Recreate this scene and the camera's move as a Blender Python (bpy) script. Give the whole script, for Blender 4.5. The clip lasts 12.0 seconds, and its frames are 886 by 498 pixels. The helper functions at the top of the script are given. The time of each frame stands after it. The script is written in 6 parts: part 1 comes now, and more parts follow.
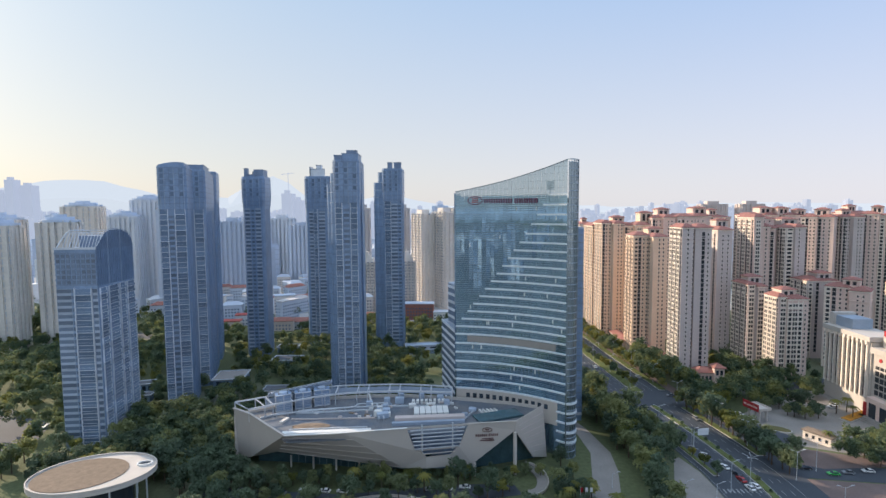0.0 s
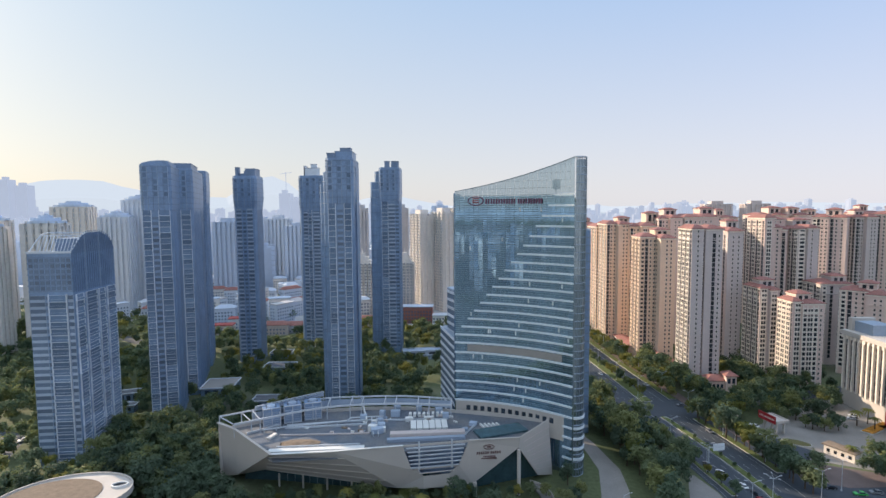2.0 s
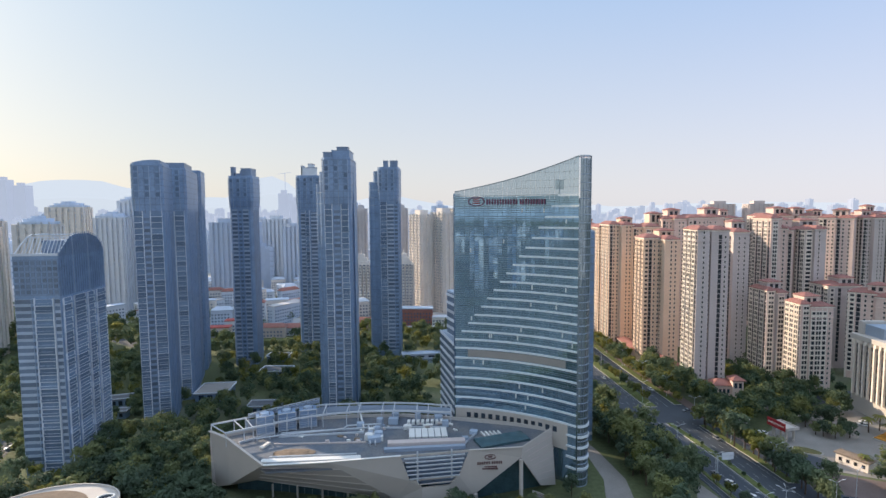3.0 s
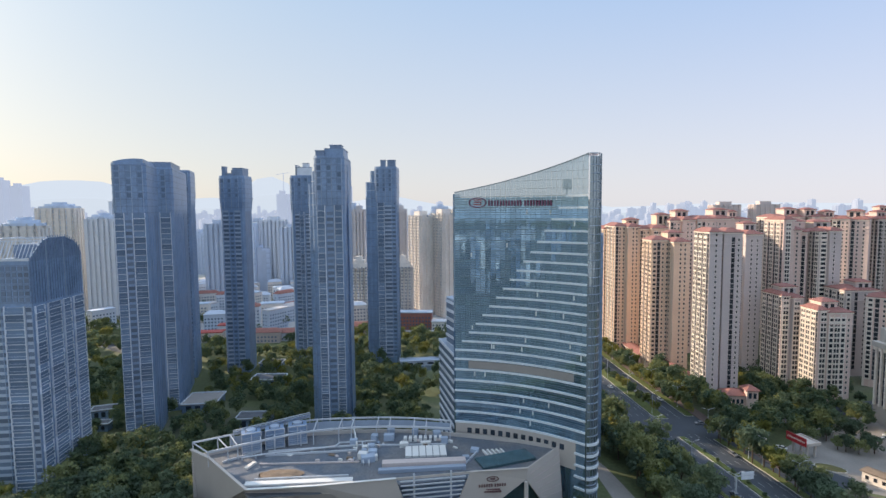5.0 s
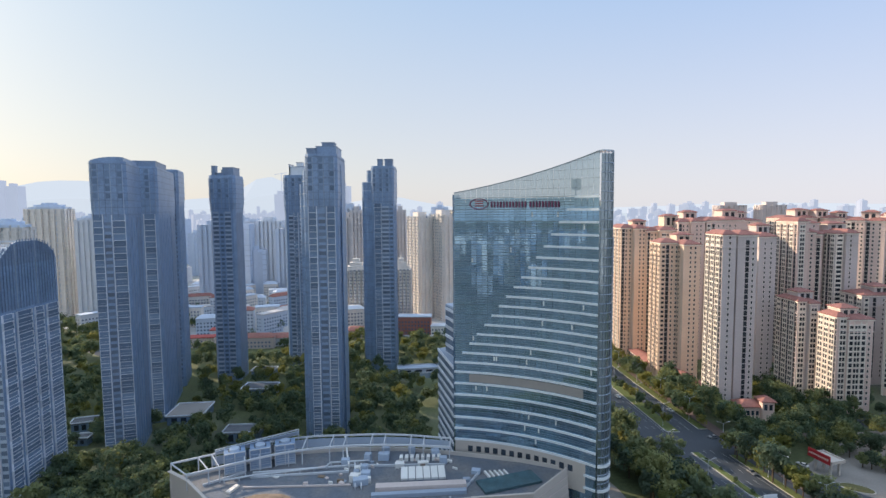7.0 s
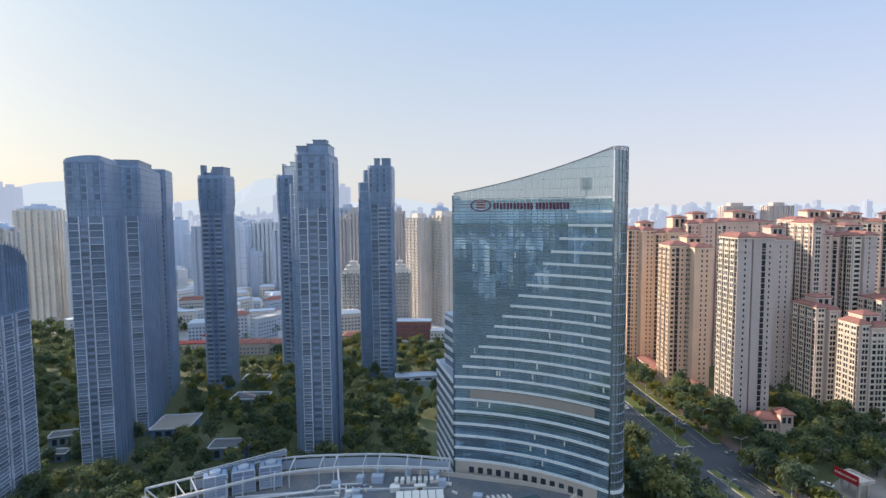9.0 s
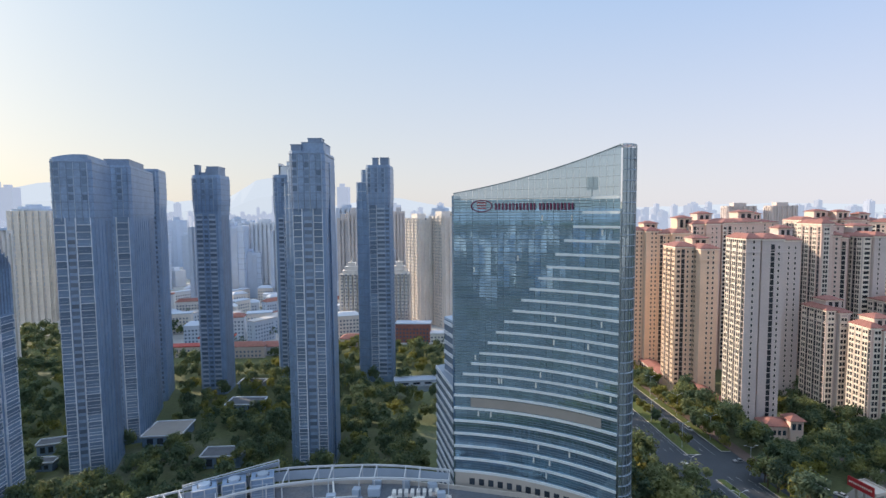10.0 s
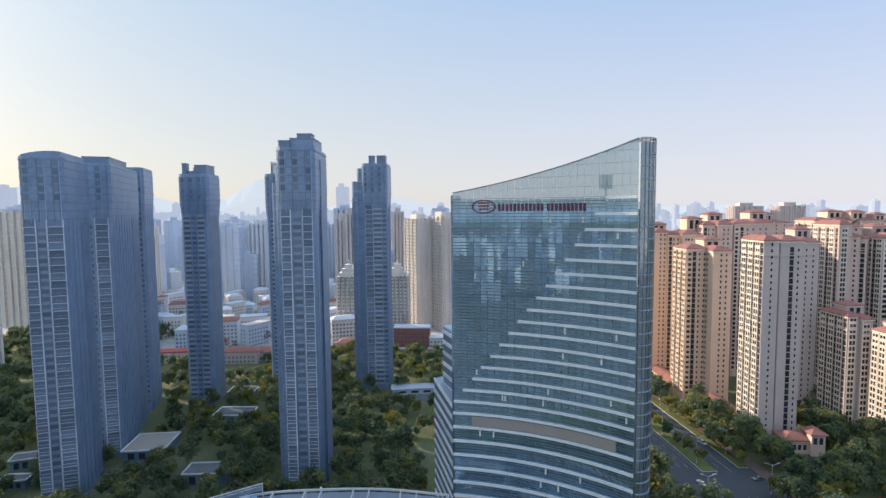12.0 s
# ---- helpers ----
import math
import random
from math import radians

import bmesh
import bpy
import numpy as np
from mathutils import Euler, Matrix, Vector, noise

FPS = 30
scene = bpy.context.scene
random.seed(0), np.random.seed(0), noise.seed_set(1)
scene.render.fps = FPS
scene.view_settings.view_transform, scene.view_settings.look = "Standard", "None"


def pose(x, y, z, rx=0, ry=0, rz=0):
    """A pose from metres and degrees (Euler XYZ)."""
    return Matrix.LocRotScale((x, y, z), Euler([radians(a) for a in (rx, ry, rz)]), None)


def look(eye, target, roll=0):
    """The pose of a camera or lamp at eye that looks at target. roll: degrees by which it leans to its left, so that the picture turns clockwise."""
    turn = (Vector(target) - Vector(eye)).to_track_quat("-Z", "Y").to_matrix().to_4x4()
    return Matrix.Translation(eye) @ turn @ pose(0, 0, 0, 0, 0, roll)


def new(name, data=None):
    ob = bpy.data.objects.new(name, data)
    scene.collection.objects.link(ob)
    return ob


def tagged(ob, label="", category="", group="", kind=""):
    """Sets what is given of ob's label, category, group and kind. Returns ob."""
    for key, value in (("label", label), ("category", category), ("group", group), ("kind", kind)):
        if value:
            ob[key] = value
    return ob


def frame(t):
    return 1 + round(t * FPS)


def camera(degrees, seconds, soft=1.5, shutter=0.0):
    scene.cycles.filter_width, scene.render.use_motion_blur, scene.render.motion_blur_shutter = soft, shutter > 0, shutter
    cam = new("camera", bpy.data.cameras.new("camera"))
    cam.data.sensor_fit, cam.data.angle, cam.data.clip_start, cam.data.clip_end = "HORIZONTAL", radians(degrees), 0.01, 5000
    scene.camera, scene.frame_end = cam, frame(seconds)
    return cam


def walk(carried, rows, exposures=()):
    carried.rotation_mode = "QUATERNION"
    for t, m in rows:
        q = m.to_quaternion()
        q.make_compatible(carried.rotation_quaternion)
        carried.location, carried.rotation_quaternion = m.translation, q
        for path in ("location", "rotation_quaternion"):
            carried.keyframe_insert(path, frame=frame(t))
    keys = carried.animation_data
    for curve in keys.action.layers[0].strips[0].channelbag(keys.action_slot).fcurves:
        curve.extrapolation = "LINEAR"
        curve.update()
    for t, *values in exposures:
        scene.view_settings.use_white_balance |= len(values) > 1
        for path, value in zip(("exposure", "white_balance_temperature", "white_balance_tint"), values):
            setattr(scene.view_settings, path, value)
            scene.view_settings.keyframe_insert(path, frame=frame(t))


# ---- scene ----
cam = camera(81.2, 12.0)
METRES, EYE, TILT, LEAN, TURN = 88.0, 110.0, 0.0, 0.0, 0.0
ROWS = [
    (0.0, 0.0, 0.0, 0.0, -0.03, -4.33, 0.41),
    (0.5, 0.0015, 0.0398, 0.0014, -0.06, -4.35, 0.42),
    (1.0, 0.003, 0.0816, 0.0032, -0.06, -4.37, 0.43),
    (1.5, 0.0049, 0.1235, 0.0049, -0.06, -4.37, 0.44),
    (2.0, 0.0057, 0.1659, 0.0062, -0.06, -4.36, 0.44),
    (2.5, 0.0075, 0.2076, 0.0082, -0.05, -4.36, 0.44),
    (3.0, 0.0092, 0.2491, 0.0103, -0.04, -4.36, 0.45),
    (5.0, 0.0162, 0.413, 0.0161, 0.01, -4.31, 0.47),
    (5.5, 0.0178, 0.4546, 0.0178, 0.01, -4.3, 0.46),
    (6.0, 0.0192, 0.4962, 0.0199, 0.02, -4.3, 0.46),
    (6.5, 0.0208, 0.5381, 0.0211, 0.02, -4.28, 0.47),
    (7.0, 0.0221, 0.5798, 0.0228, 0.03, -4.28, 0.46),
    (9.0, 0.0294, 0.7473, 0.0277, 0.1, -4.2, 0.49),
    (9.5, 0.0311, 0.7892, 0.0293, 0.1, -4.19, 0.51),
    (10.0, 0.0331, 0.8311, 0.0306, 0.13, -4.19, 0.53),
    (10.5, 0.035, 0.8729, 0.0316, 0.15, -4.18, 0.54),
    (11.0, 0.0369, 0.9147, 0.0328, 0.16, -4.19, 0.53),
    (11.5, 0.0387, 0.9566, 0.0337, 0.18, -4.19, 0.54),
    (12.0, 0.0409, 0.9985, 0.0344, 0.2, -4.2, 0.54),
]
walk(cam, [(t, pose(0, 0, EYE, TILT, LEAN, TURN) @ pose(METRES * x, METRES * y, METRES * z, 90 + pitch, roll, yaw)) for t, x, y, z, yaw, pitch, roll in ROWS], exposures=((0.0, 0.41, 6330, 10), (12.0, 0.41, 6330, 10)))

# ---- daylight ----
SUN_AZ, SUN_EL = -58.0, 21.5          # degrees from the way ahead (minus: left), and above the horizon
world = bpy.data.worlds.new("sky")
scene.world = world
world.use_nodes = True
wn, wl = world.node_tree.nodes, world.node_tree.links
sky = wn.new("ShaderNodeTexSky")
sky.sky_type = "NISHITA"
sky.sun_disc = False
sky.sun_elevation = radians(SUN_EL)
sky.sun_rotation = radians(SUN_AZ)
sky.altitude = 60
sky.air_density, sky.dust_density, sky.ozone_density = 1.2, 2.0, 3.0
mult = wn.new("ShaderNodeVectorMath")          # the clear sky, thinned by milky air that is warm low down and blue high up
mult.operation = "SCALE"
mult.inputs["Scale"].default_value = 0.015
wl.new(sky.outputs[0], mult.inputs[0])
way_up = wn.new("ShaderNodeSeparateXYZ")
wl.new(wn.new("ShaderNodeTexCoord").outputs["Generated"], way_up.inputs[0])
airs = []
for low, high, top in (((0.50, 0.485, 0.435), (0.355, 0.45, 0.53), (0.78, 0.88, 1.0)), ((0.59, 0.575, 0.61), (0.225, 0.365, 0.615), (0.70, 0.84, 1.04))):          # towards the sun, and away from it
    ramp = wn.new("ShaderNodeValToRGB")
    ramp.color_ramp.elements[0].position, ramp.color_ramp.elements[0].color = 0.02, (*low, 1)
    ramp.color_ramp.elements[1].position, ramp.color_ramp.elements[1].color = 0.45, (*high, 1)
    # brighter unseen zenith, added as fill for shaded faces
    ramp.color_ramp.elements.new(1.0).color = (*top, 1)
    wl.new(way_up.outputs["Z"], ramp.inputs["Fac"])
    airs.append(ramp)
across = wn.new("ShaderNodeMapRange")
across.inputs["From Min"].default_value, across.inputs["From Max"].default_value = -0.75, 0.75
wl.new(way_up.outputs["X"], across.inputs["Value"])
air = wn.new("ShaderNodeMixRGB")
wl.new(across.outputs["Result"], air.inputs["Fac"])
wl.new(airs[0].outputs[0], air.inputs["Color1"])
wl.new(airs[1].outputs[0], air.inputs["Color2"])
total = wn.new("ShaderNodeVectorMath")
total.operation = "ADD"
wl.new(mult.outputs[0], total.inputs[0])
wl.new(air.outputs[0], total.inputs[1])
wl.new(total.outputs[0], wn["Background"].inputs["Color"])
wn["Background"].inputs["Strength"].default_value = 1.0
sun = new("sun", bpy.data.lights.new("sun", "SUN"))
sun.data.energy, sun.data.angle, sun.data.color = 5.0, radians(0.6), (1.0, 0.79, 0.58)
to_sun = Vector((math.sin(radians(SUN_AZ)) * math.cos(radians(SUN_EL)), math.cos(radians(SUN_AZ)) * math.cos(radians(SUN_EL)), math.sin(radians(SUN_EL))))
sun.matrix_world = look(to_sun * 500, (0, 0, 0))


# ---- materials ----
def material(name, colour, rough=0.7, metal=0.0, vary=0.15, scale=0.3, fine=4.0, bump=0.0, per="", spec=0.5, other=None, share=0.5, glow=None):
    """A surface with stains at a large scale and grain at a fine one. per: 'object' or 'island' gives each piece its own shade;
    other: a second colour that comes in patches or pieces."""
    m = bpy.data.materials.new(name)
    m.use_nodes = True
    nt = m.node_tree
    n, l = nt.nodes, nt.links
    b = n["Principled BSDF"]
    b.inputs["Roughness"].default_value = rough
    b.inputs["Metallic"].default_value = metal
    b.inputs["Specular IOR Level"].default_value = spec
    geo = n.new("ShaderNodeNewGeometry")
    big, small = n.new("ShaderNodeTexNoise"), n.new("ShaderNodeTexNoise")
    big.inputs["Scale"].default_value, small.inputs["Scale"].default_value = scale, fine
    big.inputs["Detail"].default_value, small.inputs["Detail"].default_value = 4, 3
    l.new(geo.outputs["Position"], big.inputs["Vector"])
    l.new(geo.outputs["Position"], small.inputs["Vector"])
    add = n.new("ShaderNodeMath")
    add.operation = "ADD"
    l.new(big.outputs["Fac"], add.inputs[0])
    l.new(small.outputs["Fac"], add.inputs[1])
    value = add.outputs[0]
    own = None
    if per:
        own = n.new("ShaderNodeObjectInfo").outputs["Random"] if per == "object" else geo.outputs["Random Per Island"]
        add2 = n.new("ShaderNodeMath")
        add2.operation = "MULTIPLY_ADD"
        l.new(own, add2.inputs[0])
        add2.inputs[1].default_value = 1.6
        l.new(value, add2.inputs[2])
        value = add2.outputs[0]
    span = n.new("ShaderNodeMapRange")
    span.inputs["From Min"].default_value, span.inputs["From Max"].default_value = (0.65, 1.35) if not per else (0.9, 2.7)
    span.inputs["To Min"].default_value, span.inputs["To Max"].default_value = 1 - vary, 1 + vary
    l.new(value, span.inputs["Value"])
    base = None
    if other:
        mix = n.new("ShaderNodeMixRGB")
        mix.inputs["Color1"].default_value, mix.inputs["Color2"].default_value = (*colour, 1), (*other, 1)
        pick = n.new("ShaderNodeMapRange")
        pick.inputs["From Min"].default_value, pick.inputs["From Max"].default_value = (1 - share - 0.12, 1 - share + 0.12) if not own else (1 - share - 0.3, 1 - share + 0.3)
        l.new(own if own else big.outputs["Fac"], pick.inputs["Value"])
        l.new(pick.outputs["Result"], mix.inputs["Fac"])
        base = mix.outputs[0]
    mul = n.new("ShaderNodeVectorMath")
    mul.operation = "SCALE"
    mul.inputs[0].default_value = colour
    if base:
        l.new(base, mul.inputs[0])
    l.new(span.outputs["Result"], mul.inputs["Scale"])
    l.new(mul.outputs["Vector"], b.inputs["Base Color"])
    if bump:
        bp = n.new("ShaderNodeBump")
        bp.inputs["Strength"].default_value = bump
        bp.inputs["Distance"].default_value = 0.15
        l.new(small.outputs["Fac"], bp.inputs["Height"])
        l.new(bp.outputs["Normal"], b.inputs["Normal"])
    if glow:
        b.inputs["Emission Color"].default_value = (*glow, 1)
        b.inputs["Emission Strength"].default_value = 1.0
    return m


GROUND = material("park_and_city_ground", (0.095, 0.115, 0.05), 0.95, vary=0.35, scale=0.012, fine=0.6, bump=0.4, other=(0.11, 0.11, 0.095), share=0.36)
LAWN = material("mown_lawn", (0.12, 0.115, 0.045), 0.95, vary=0.3, scale=0.1, fine=2, bump=0.5)
# asphalt toned darker and bluer to put the road's shadow in
ASPHALT = material("asphalt", (0.045, 0.055, 0.07), 0.8, vary=0.22, scale=0.08, fine=1.5)
PAVING = material("pale_paving", (0.24, 0.225, 0.21), 0.85, vary=0.15, scale=0.12, fine=1.5)
PINKPAVE = material("reddish_paving", (0.15, 0.11, 0.10), 0.85, vary=0.2, scale=0.15, fine=1.5)
KERB = material("kerb_stone", (0.42, 0.41, 0.38), 0.8, vary=0.12)
PAINT = material("road_paint", (0.27, 0.28, 0.29), 0.6, vary=0.15, scale=0.5)
# both slates lightened and blued to put air haze into the cladding
SLATE = material("slate_cladding", (0.20, 0.29, 0.435), 0.38, metal=0.25, vary=0.2, scale=0.15, fine=1.2)
SLATE2 = material("dark_slate_cladding", (0.17, 0.235, 0.345), 0.4, metal=0.2, vary=0.2, scale=0.15, fine=1.2)
GREYPANEL = material("blue_grey_panel", (0.33, 0.40, 0.50), 0.55, vary=0.16, per="object")
BALCFRAME = material("balcony_frame", (0.60, 0.64, 0.70), 0.6, vary=0.2, per="object")
PALEFRAME = material("pale_grey_frame", (0.68, 0.71, 0.75), 0.6, vary=0.1)
WINGLASS = material("window_glass", (0.035, 0.047, 0.065), 0.2, vary=0.5, per="object", spec=0.5)
RESGLASS = material("dark_home_window", (0.03, 0.034, 0.042), 0.4, vary=0.5, per="object", spec=0.25)
CREAM = material("cream_render", (0.70, 0.54, 0.475), 0.85, vary=0.09, scale=0.08, fine=1.0)
PEACH = material("warm_peach_render", (0.73, 0.56, 0.43), 0.85, vary=0.09, scale=0.08, fine=1.0)
CREAM2 = material("grey_beige_render", (0.56, 0.485, 0.46), 0.85, vary=0.09, scale=0.08, fine=1.0)
TRIM = material("white_trim", (0.78, 0.70, 0.615), 0.75, vary=0.08)
TILE = material("red_roof_tile", (0.28, 0.125, 0.105), 0.8, vary=0.25, scale=0.4, fine=3, bump=0.3)
HOTELGLASS = material("blue_curtain_glass", (0.245, 0.385, 0.505), 0.05, metal=0.76, vary=0.16, scale=0.03, fine=0.2, per="island")
HOTELPANE = material("blue_glass_pane", (0.245, 0.385, 0.505), 0.05, metal=0.76, vary=0.16, scale=0.03, fine=0.2, per="object")
NOSEGLASS = material("grey_blue_glass", (0.30, 0.37, 0.42), 0.10, metal=0.75, vary=0.25, per="island")
BAND = material("white_aluminium_band", (0.70, 0.75, 0.78), 0.4, vary=0.08, scale=0.2)
RAIL = material("grey_aluminium", (0.20, 0.25, 0.29), 0.4, metal=0.5, vary=0.12)
DARKMETAL = material("dark_metal", (0.05, 0.06, 0.07), 0.5, metal=0.4, vary=0.1)
STONE = material("cream_stone_panel", (0.43, 0.395, 0.36), 0.7, vary=0.1, scale=0.15, per="object")
STONE2 = material("cream_stone", (0.50, 0.46, 0.42), 0.7, vary=0.1, scale=0.15)
STRIPESTONE = material("grey_brown_stone_strip", (0.39, 0.36, 0.335), 0.7, vary=0.12, scale=0.15, per="object")
STRIPGLASS = material("dark_strip_glass", (0.135, 0.18, 0.25), 0.25, vary=0.3, per="object")
# built-up ground lightened to put distance haze into its colour
CITYGROUND = material("haze_pale_city_ground", (0.40, 0.41, 0.42), 0.95, vary=0.25, scale=0.02, fine=0.2, other=(0.16, 0.19, 0.14), share=0.4)
# tone chosen for what the hotel glass mirrors; only seen reflected
REARGROUND = material("grey_city_ground", (0.15, 0.17, 0.18), 0.95, vary=0.3, scale=0.02, fine=0.2, other=(0.08, 0.10, 0.07), share=0.4)
BEIGE = material("grey_beige_panel", (0.30, 0.28, 0.26), 0.7, vary=0.08)
BALCGLASS = material("balcony_glass", (0.15, 0.21, 0.30), 0.5, vary=0.3, per="object", spec=0.15)
DECK = material("roof_deck", (0.20, 0.205, 0.215), 0.9, vary=0.3, scale=0.12, fine=1.5, other=(0.11, 0.13, 0.16), share=0.55)
FLATROOF = material("bitumen_flat_roof", (0.12, 0.13, 0.145), 0.95, vary=0.25, scale=0.4, fine=2, spec=0.2)
SAND = material("brown_sand", (0.20, 0.15, 0.108), 0.95, vary=0.25, scale=0.5, fine=3, bump=0.6)
WHITE = material("white_paint", (0.72, 0.72, 0.70), 0.5, vary=0.06)
STEEL = material("white_painted_steel", (0.50, 0.53, 0.57), 0.45, vary=0.08)
MAROON = material("maroon_sign", (0.15, 0.025, 0.075), 0.5, vary=0.05)
OLDRED = material("faded_red_sheet_roof", (0.36, 0.075, 0.065), 0.8, vary=0.25, scale=0.2)
WALLSIGN = material("brown_wall_sign", (0.13, 0.07, 0.07), 0.6, vary=0.1)
LOBBY = material("teal_lobby_glass", (0.07, 0.13, 0.15), 0.1, vary=0.3, metal=0.2, spec=0.7)
RED = material("red_banner", (0.38, 0.022, 0.028), 0.6, vary=0.1)
BARK = material("bark", (0.09, 0.065, 0.045), 0.9, vary=0.25)
LEAF = material("leaves", (0.105, 0.155, 0.095), 0.75, vary=0.4, scale=0.08, fine=1.0, per="object", other=(0.20, 0.205, 0.07), share=0.2)
# yellow-green noise patches put sunlit crown tops into the leaf colour
WOODLEAF = material("wood_leaves", (0.10, 0.15, 0.085), 0.75, vary=0.45, scale=0.11, fine=0.9, other=(0.215, 0.22, 0.07), share=0.42)
WOODLEAF2 = material("autumn_wood_leaves", (0.17, 0.19, 0.05), 0.75, vary=0.35, scale=0.14, fine=0.9, other=(0.26, 0.235, 0.06), share=0.45)
LEAF2 = material("autumn_leaves", (0.16, 0.185, 0.045), 0.75, vary=0.35, scale=0.2, fine=1.0, per="object", other=(0.23, 0.21, 0.05), share=0.3)


def let_light_through(m, share):
    """Leaves glow where the sun stands behind them."""
    n, l = m.node_tree.nodes, m.node_tree.links
    b = n["Principled BSDF"]
    thin = n.new("ShaderNodeBsdfTranslucent")
    l.new(b.inputs["Base Color"].links[0].from_socket, thin.inputs["Color"])
    mix = n.new("ShaderNodeMixShader")
    mix.inputs["Fac"].default_value = share
    l.new(b.outputs[0], mix.inputs[1])
    l.new(thin.outputs[0], mix.inputs[2])
    l.new(mix.outputs[0], n["Material Output"].inputs["Surface"])


let_light_through(LEAF, 0.42)
let_light_through(LEAF2, 0.45)
let_light_through(WOODLEAF, 0.45)
let_light_through(WOODLEAF2, 0.5)
VERGE = material("clipped_verge", (0.12, 0.145, 0.04), 0.9, vary=0.45, scale=0.25, fine=3, bump=0.8, other=(0.07, 0.10, 0.03), share=0.45)
FLOWERS = material("orange_flowers", (0.45, 0.20, 0.02), 0.9, vary=0.5, scale=0.8, fine=5, bump=0.6)
RUBBER = material("tyre_rubber", (0.02, 0.02, 0.02), 0.9, vary=0.1)
# pale and mauve wall tones with distance haze put into the colour
PALEWALL = material("haze_pale_city_wall", (0.60, 0.64, 0.70), 0.9, vary=0.16, scale=0.01, fine=0.12, per="island")
DUSKWALL = material("haze_mauve_city_wall", (0.49, 0.475, 0.485), 0.9, vary=0.12, scale=0.05, fine=0.5)
# lit partner of the pale wall: warm low sun put into its colour
SUNWALL = material("sun_warmed_city_wall", (0.66, 0.62, 0.58), 0.9, vary=0.12, scale=0.05, fine=0.5)
# blue-grey here stands in for haze before the walls
GREYWALL = material("haze_blue_city_wall", (0.48, 0.55, 0.66), 0.9, vary=0.14, scale=0.01, fine=0.2, per="island")
# distance haze put in as emission; these buildings give off no light
FARCITY = material("far_city_haze_glow", (0.18, 0.19, 0.21), 0.95, vary=0.15, scale=0.004, fine=0.05, per="island", glow=(0.27, 0.30, 0.375))
# nearly black hills whose hazy paleness is all emission
HILLS = material("hills_haze_glow", (0.03, 0.03, 0.035), 1.0, vary=0.05, scale=0.001, fine=0.01, glow=(0.50, 0.545, 0.60))
# panes paled towards the walls, as haze would soften them
FARGLASS = material("haze_pale_far_glass", (0.48, 0.52, 0.58), 0.4, vary=0.2)
WATER = material("pond_water", (0.10, 0.13, 0.14), 0.08, vary=0.1, spec=1.0)


def clear_glass(name, tint, through_share):
    """Glass that lets part of the light straight through and mirrors the rest."""
    m = bpy.data.materials.new(name)
    m.use_nodes = True
    n, l = m.node_tree.nodes, m.node_tree.links
    b = n["Principled BSDF"]
    b.inputs["Base Color"].default_value = (*tint, 1)
    b.inputs["Roughness"].default_value, b.inputs["Metallic"].default_value = 0.06, 0.7
    t = n.new("ShaderNodeBsdfTransparent")
    t.inputs["Color"].default_value = (0.86, 0.9, 0.92, 1)
    mix = n.new("ShaderNodeMixShader")
    mix.inputs["Fac"].default_value = through_share
    l.new(b.outputs[0], mix.inputs[1])
    l.new(t.outputs[0], mix.inputs[2])
    l.new(mix.outputs[0], n["Material Output"].inputs["Surface"])
    return m


CROWNGLASS = clear_glass("see_through_crown_glass", (0.40, 0.51, 0.60), 0.24)


# ---- small tools ----
def solid(bm, pts, z0, z1, mat=0):
    """An upright prism over the plan pts (anticlockwise)."""
    lo = [bm.verts.new((p[0], p[1], z0)) for p in pts]
    hi = [bm.verts.new((p[0], p[1], z1)) for p in pts]
    n = len(pts)
    made = [bm.faces.new((lo[i], lo[(i + 1) % n], hi[(i + 1) % n], hi[i])) for i in range(n)]
    made += [bm.faces.new(hi), bm.faces.new(lo[::-1])]
    for f in made:
        f.material_index = mat
    return bm


def box(bm, x0, y0, z0, x1, y1, z1, mat=0):
    return solid(bm, [(x0, y0), (x1, y0), (x1, y1), (x0, y1)], z0, z1, mat)


def beam(bm, a, b, w, h=None, mat=0):
    """A square bar from a to b."""
    a, b = Vector(a), Vector(b)
    d = (b - a).normalized()
    side = d.cross(Vector((0, 0, 1)))
    side = (side if side.length > 0.01 else Vector((1, 0, 0))).normalized()
    up = side.cross(d).normalized()
    side, up = side * w / 2, up * (h or w) / 2
    v = [[bm.verts.new(p + s * side + u * up) for s, u in ((-1, -1), (1, -1), (1, 1), (-1, 1))] for p in (a, b)]
    made = [bm.faces.new((v[0][i], v[0][(i + 1) % 4], v[1][(i + 1) % 4], v[1][i])) for i in range(4)]
    made += [bm.faces.new(v[0][::-1]), bm.faces.new(v[1])]
    for f in made:
        f.material_index = mat
    return bm


def sheet(bm, path, z0, z1, thick, mat=0):
    """An upright curved strip along the plan path, with thickness to its left."""
    path = [Vector(p[:2]) for p in path]
    n = len(path)
    rows = []
    for i, p in enumerate(path):
        d = (path[min(i + 1, n - 1)] - path[max(i - 1, 0)]).normalized()
        q = p + Vector((-d.y, d.x)) * thick
        rows.append([bm.verts.new((*c, z)) for c, z in ((p, z0), (p, z1), (q, z1), (q, z0))])
    made = []
    for a, b in zip(rows, rows[1:]):
        made += [bm.faces.new((a[k], b[k], b[(k + 1) % 4], a[(k + 1) % 4])) for k in range(4)]
    made += [bm.faces.new(rows[0]), bm.faces.new(rows[-1][::-1])]
    for f in made:
        f.material_index = mat
    return bm


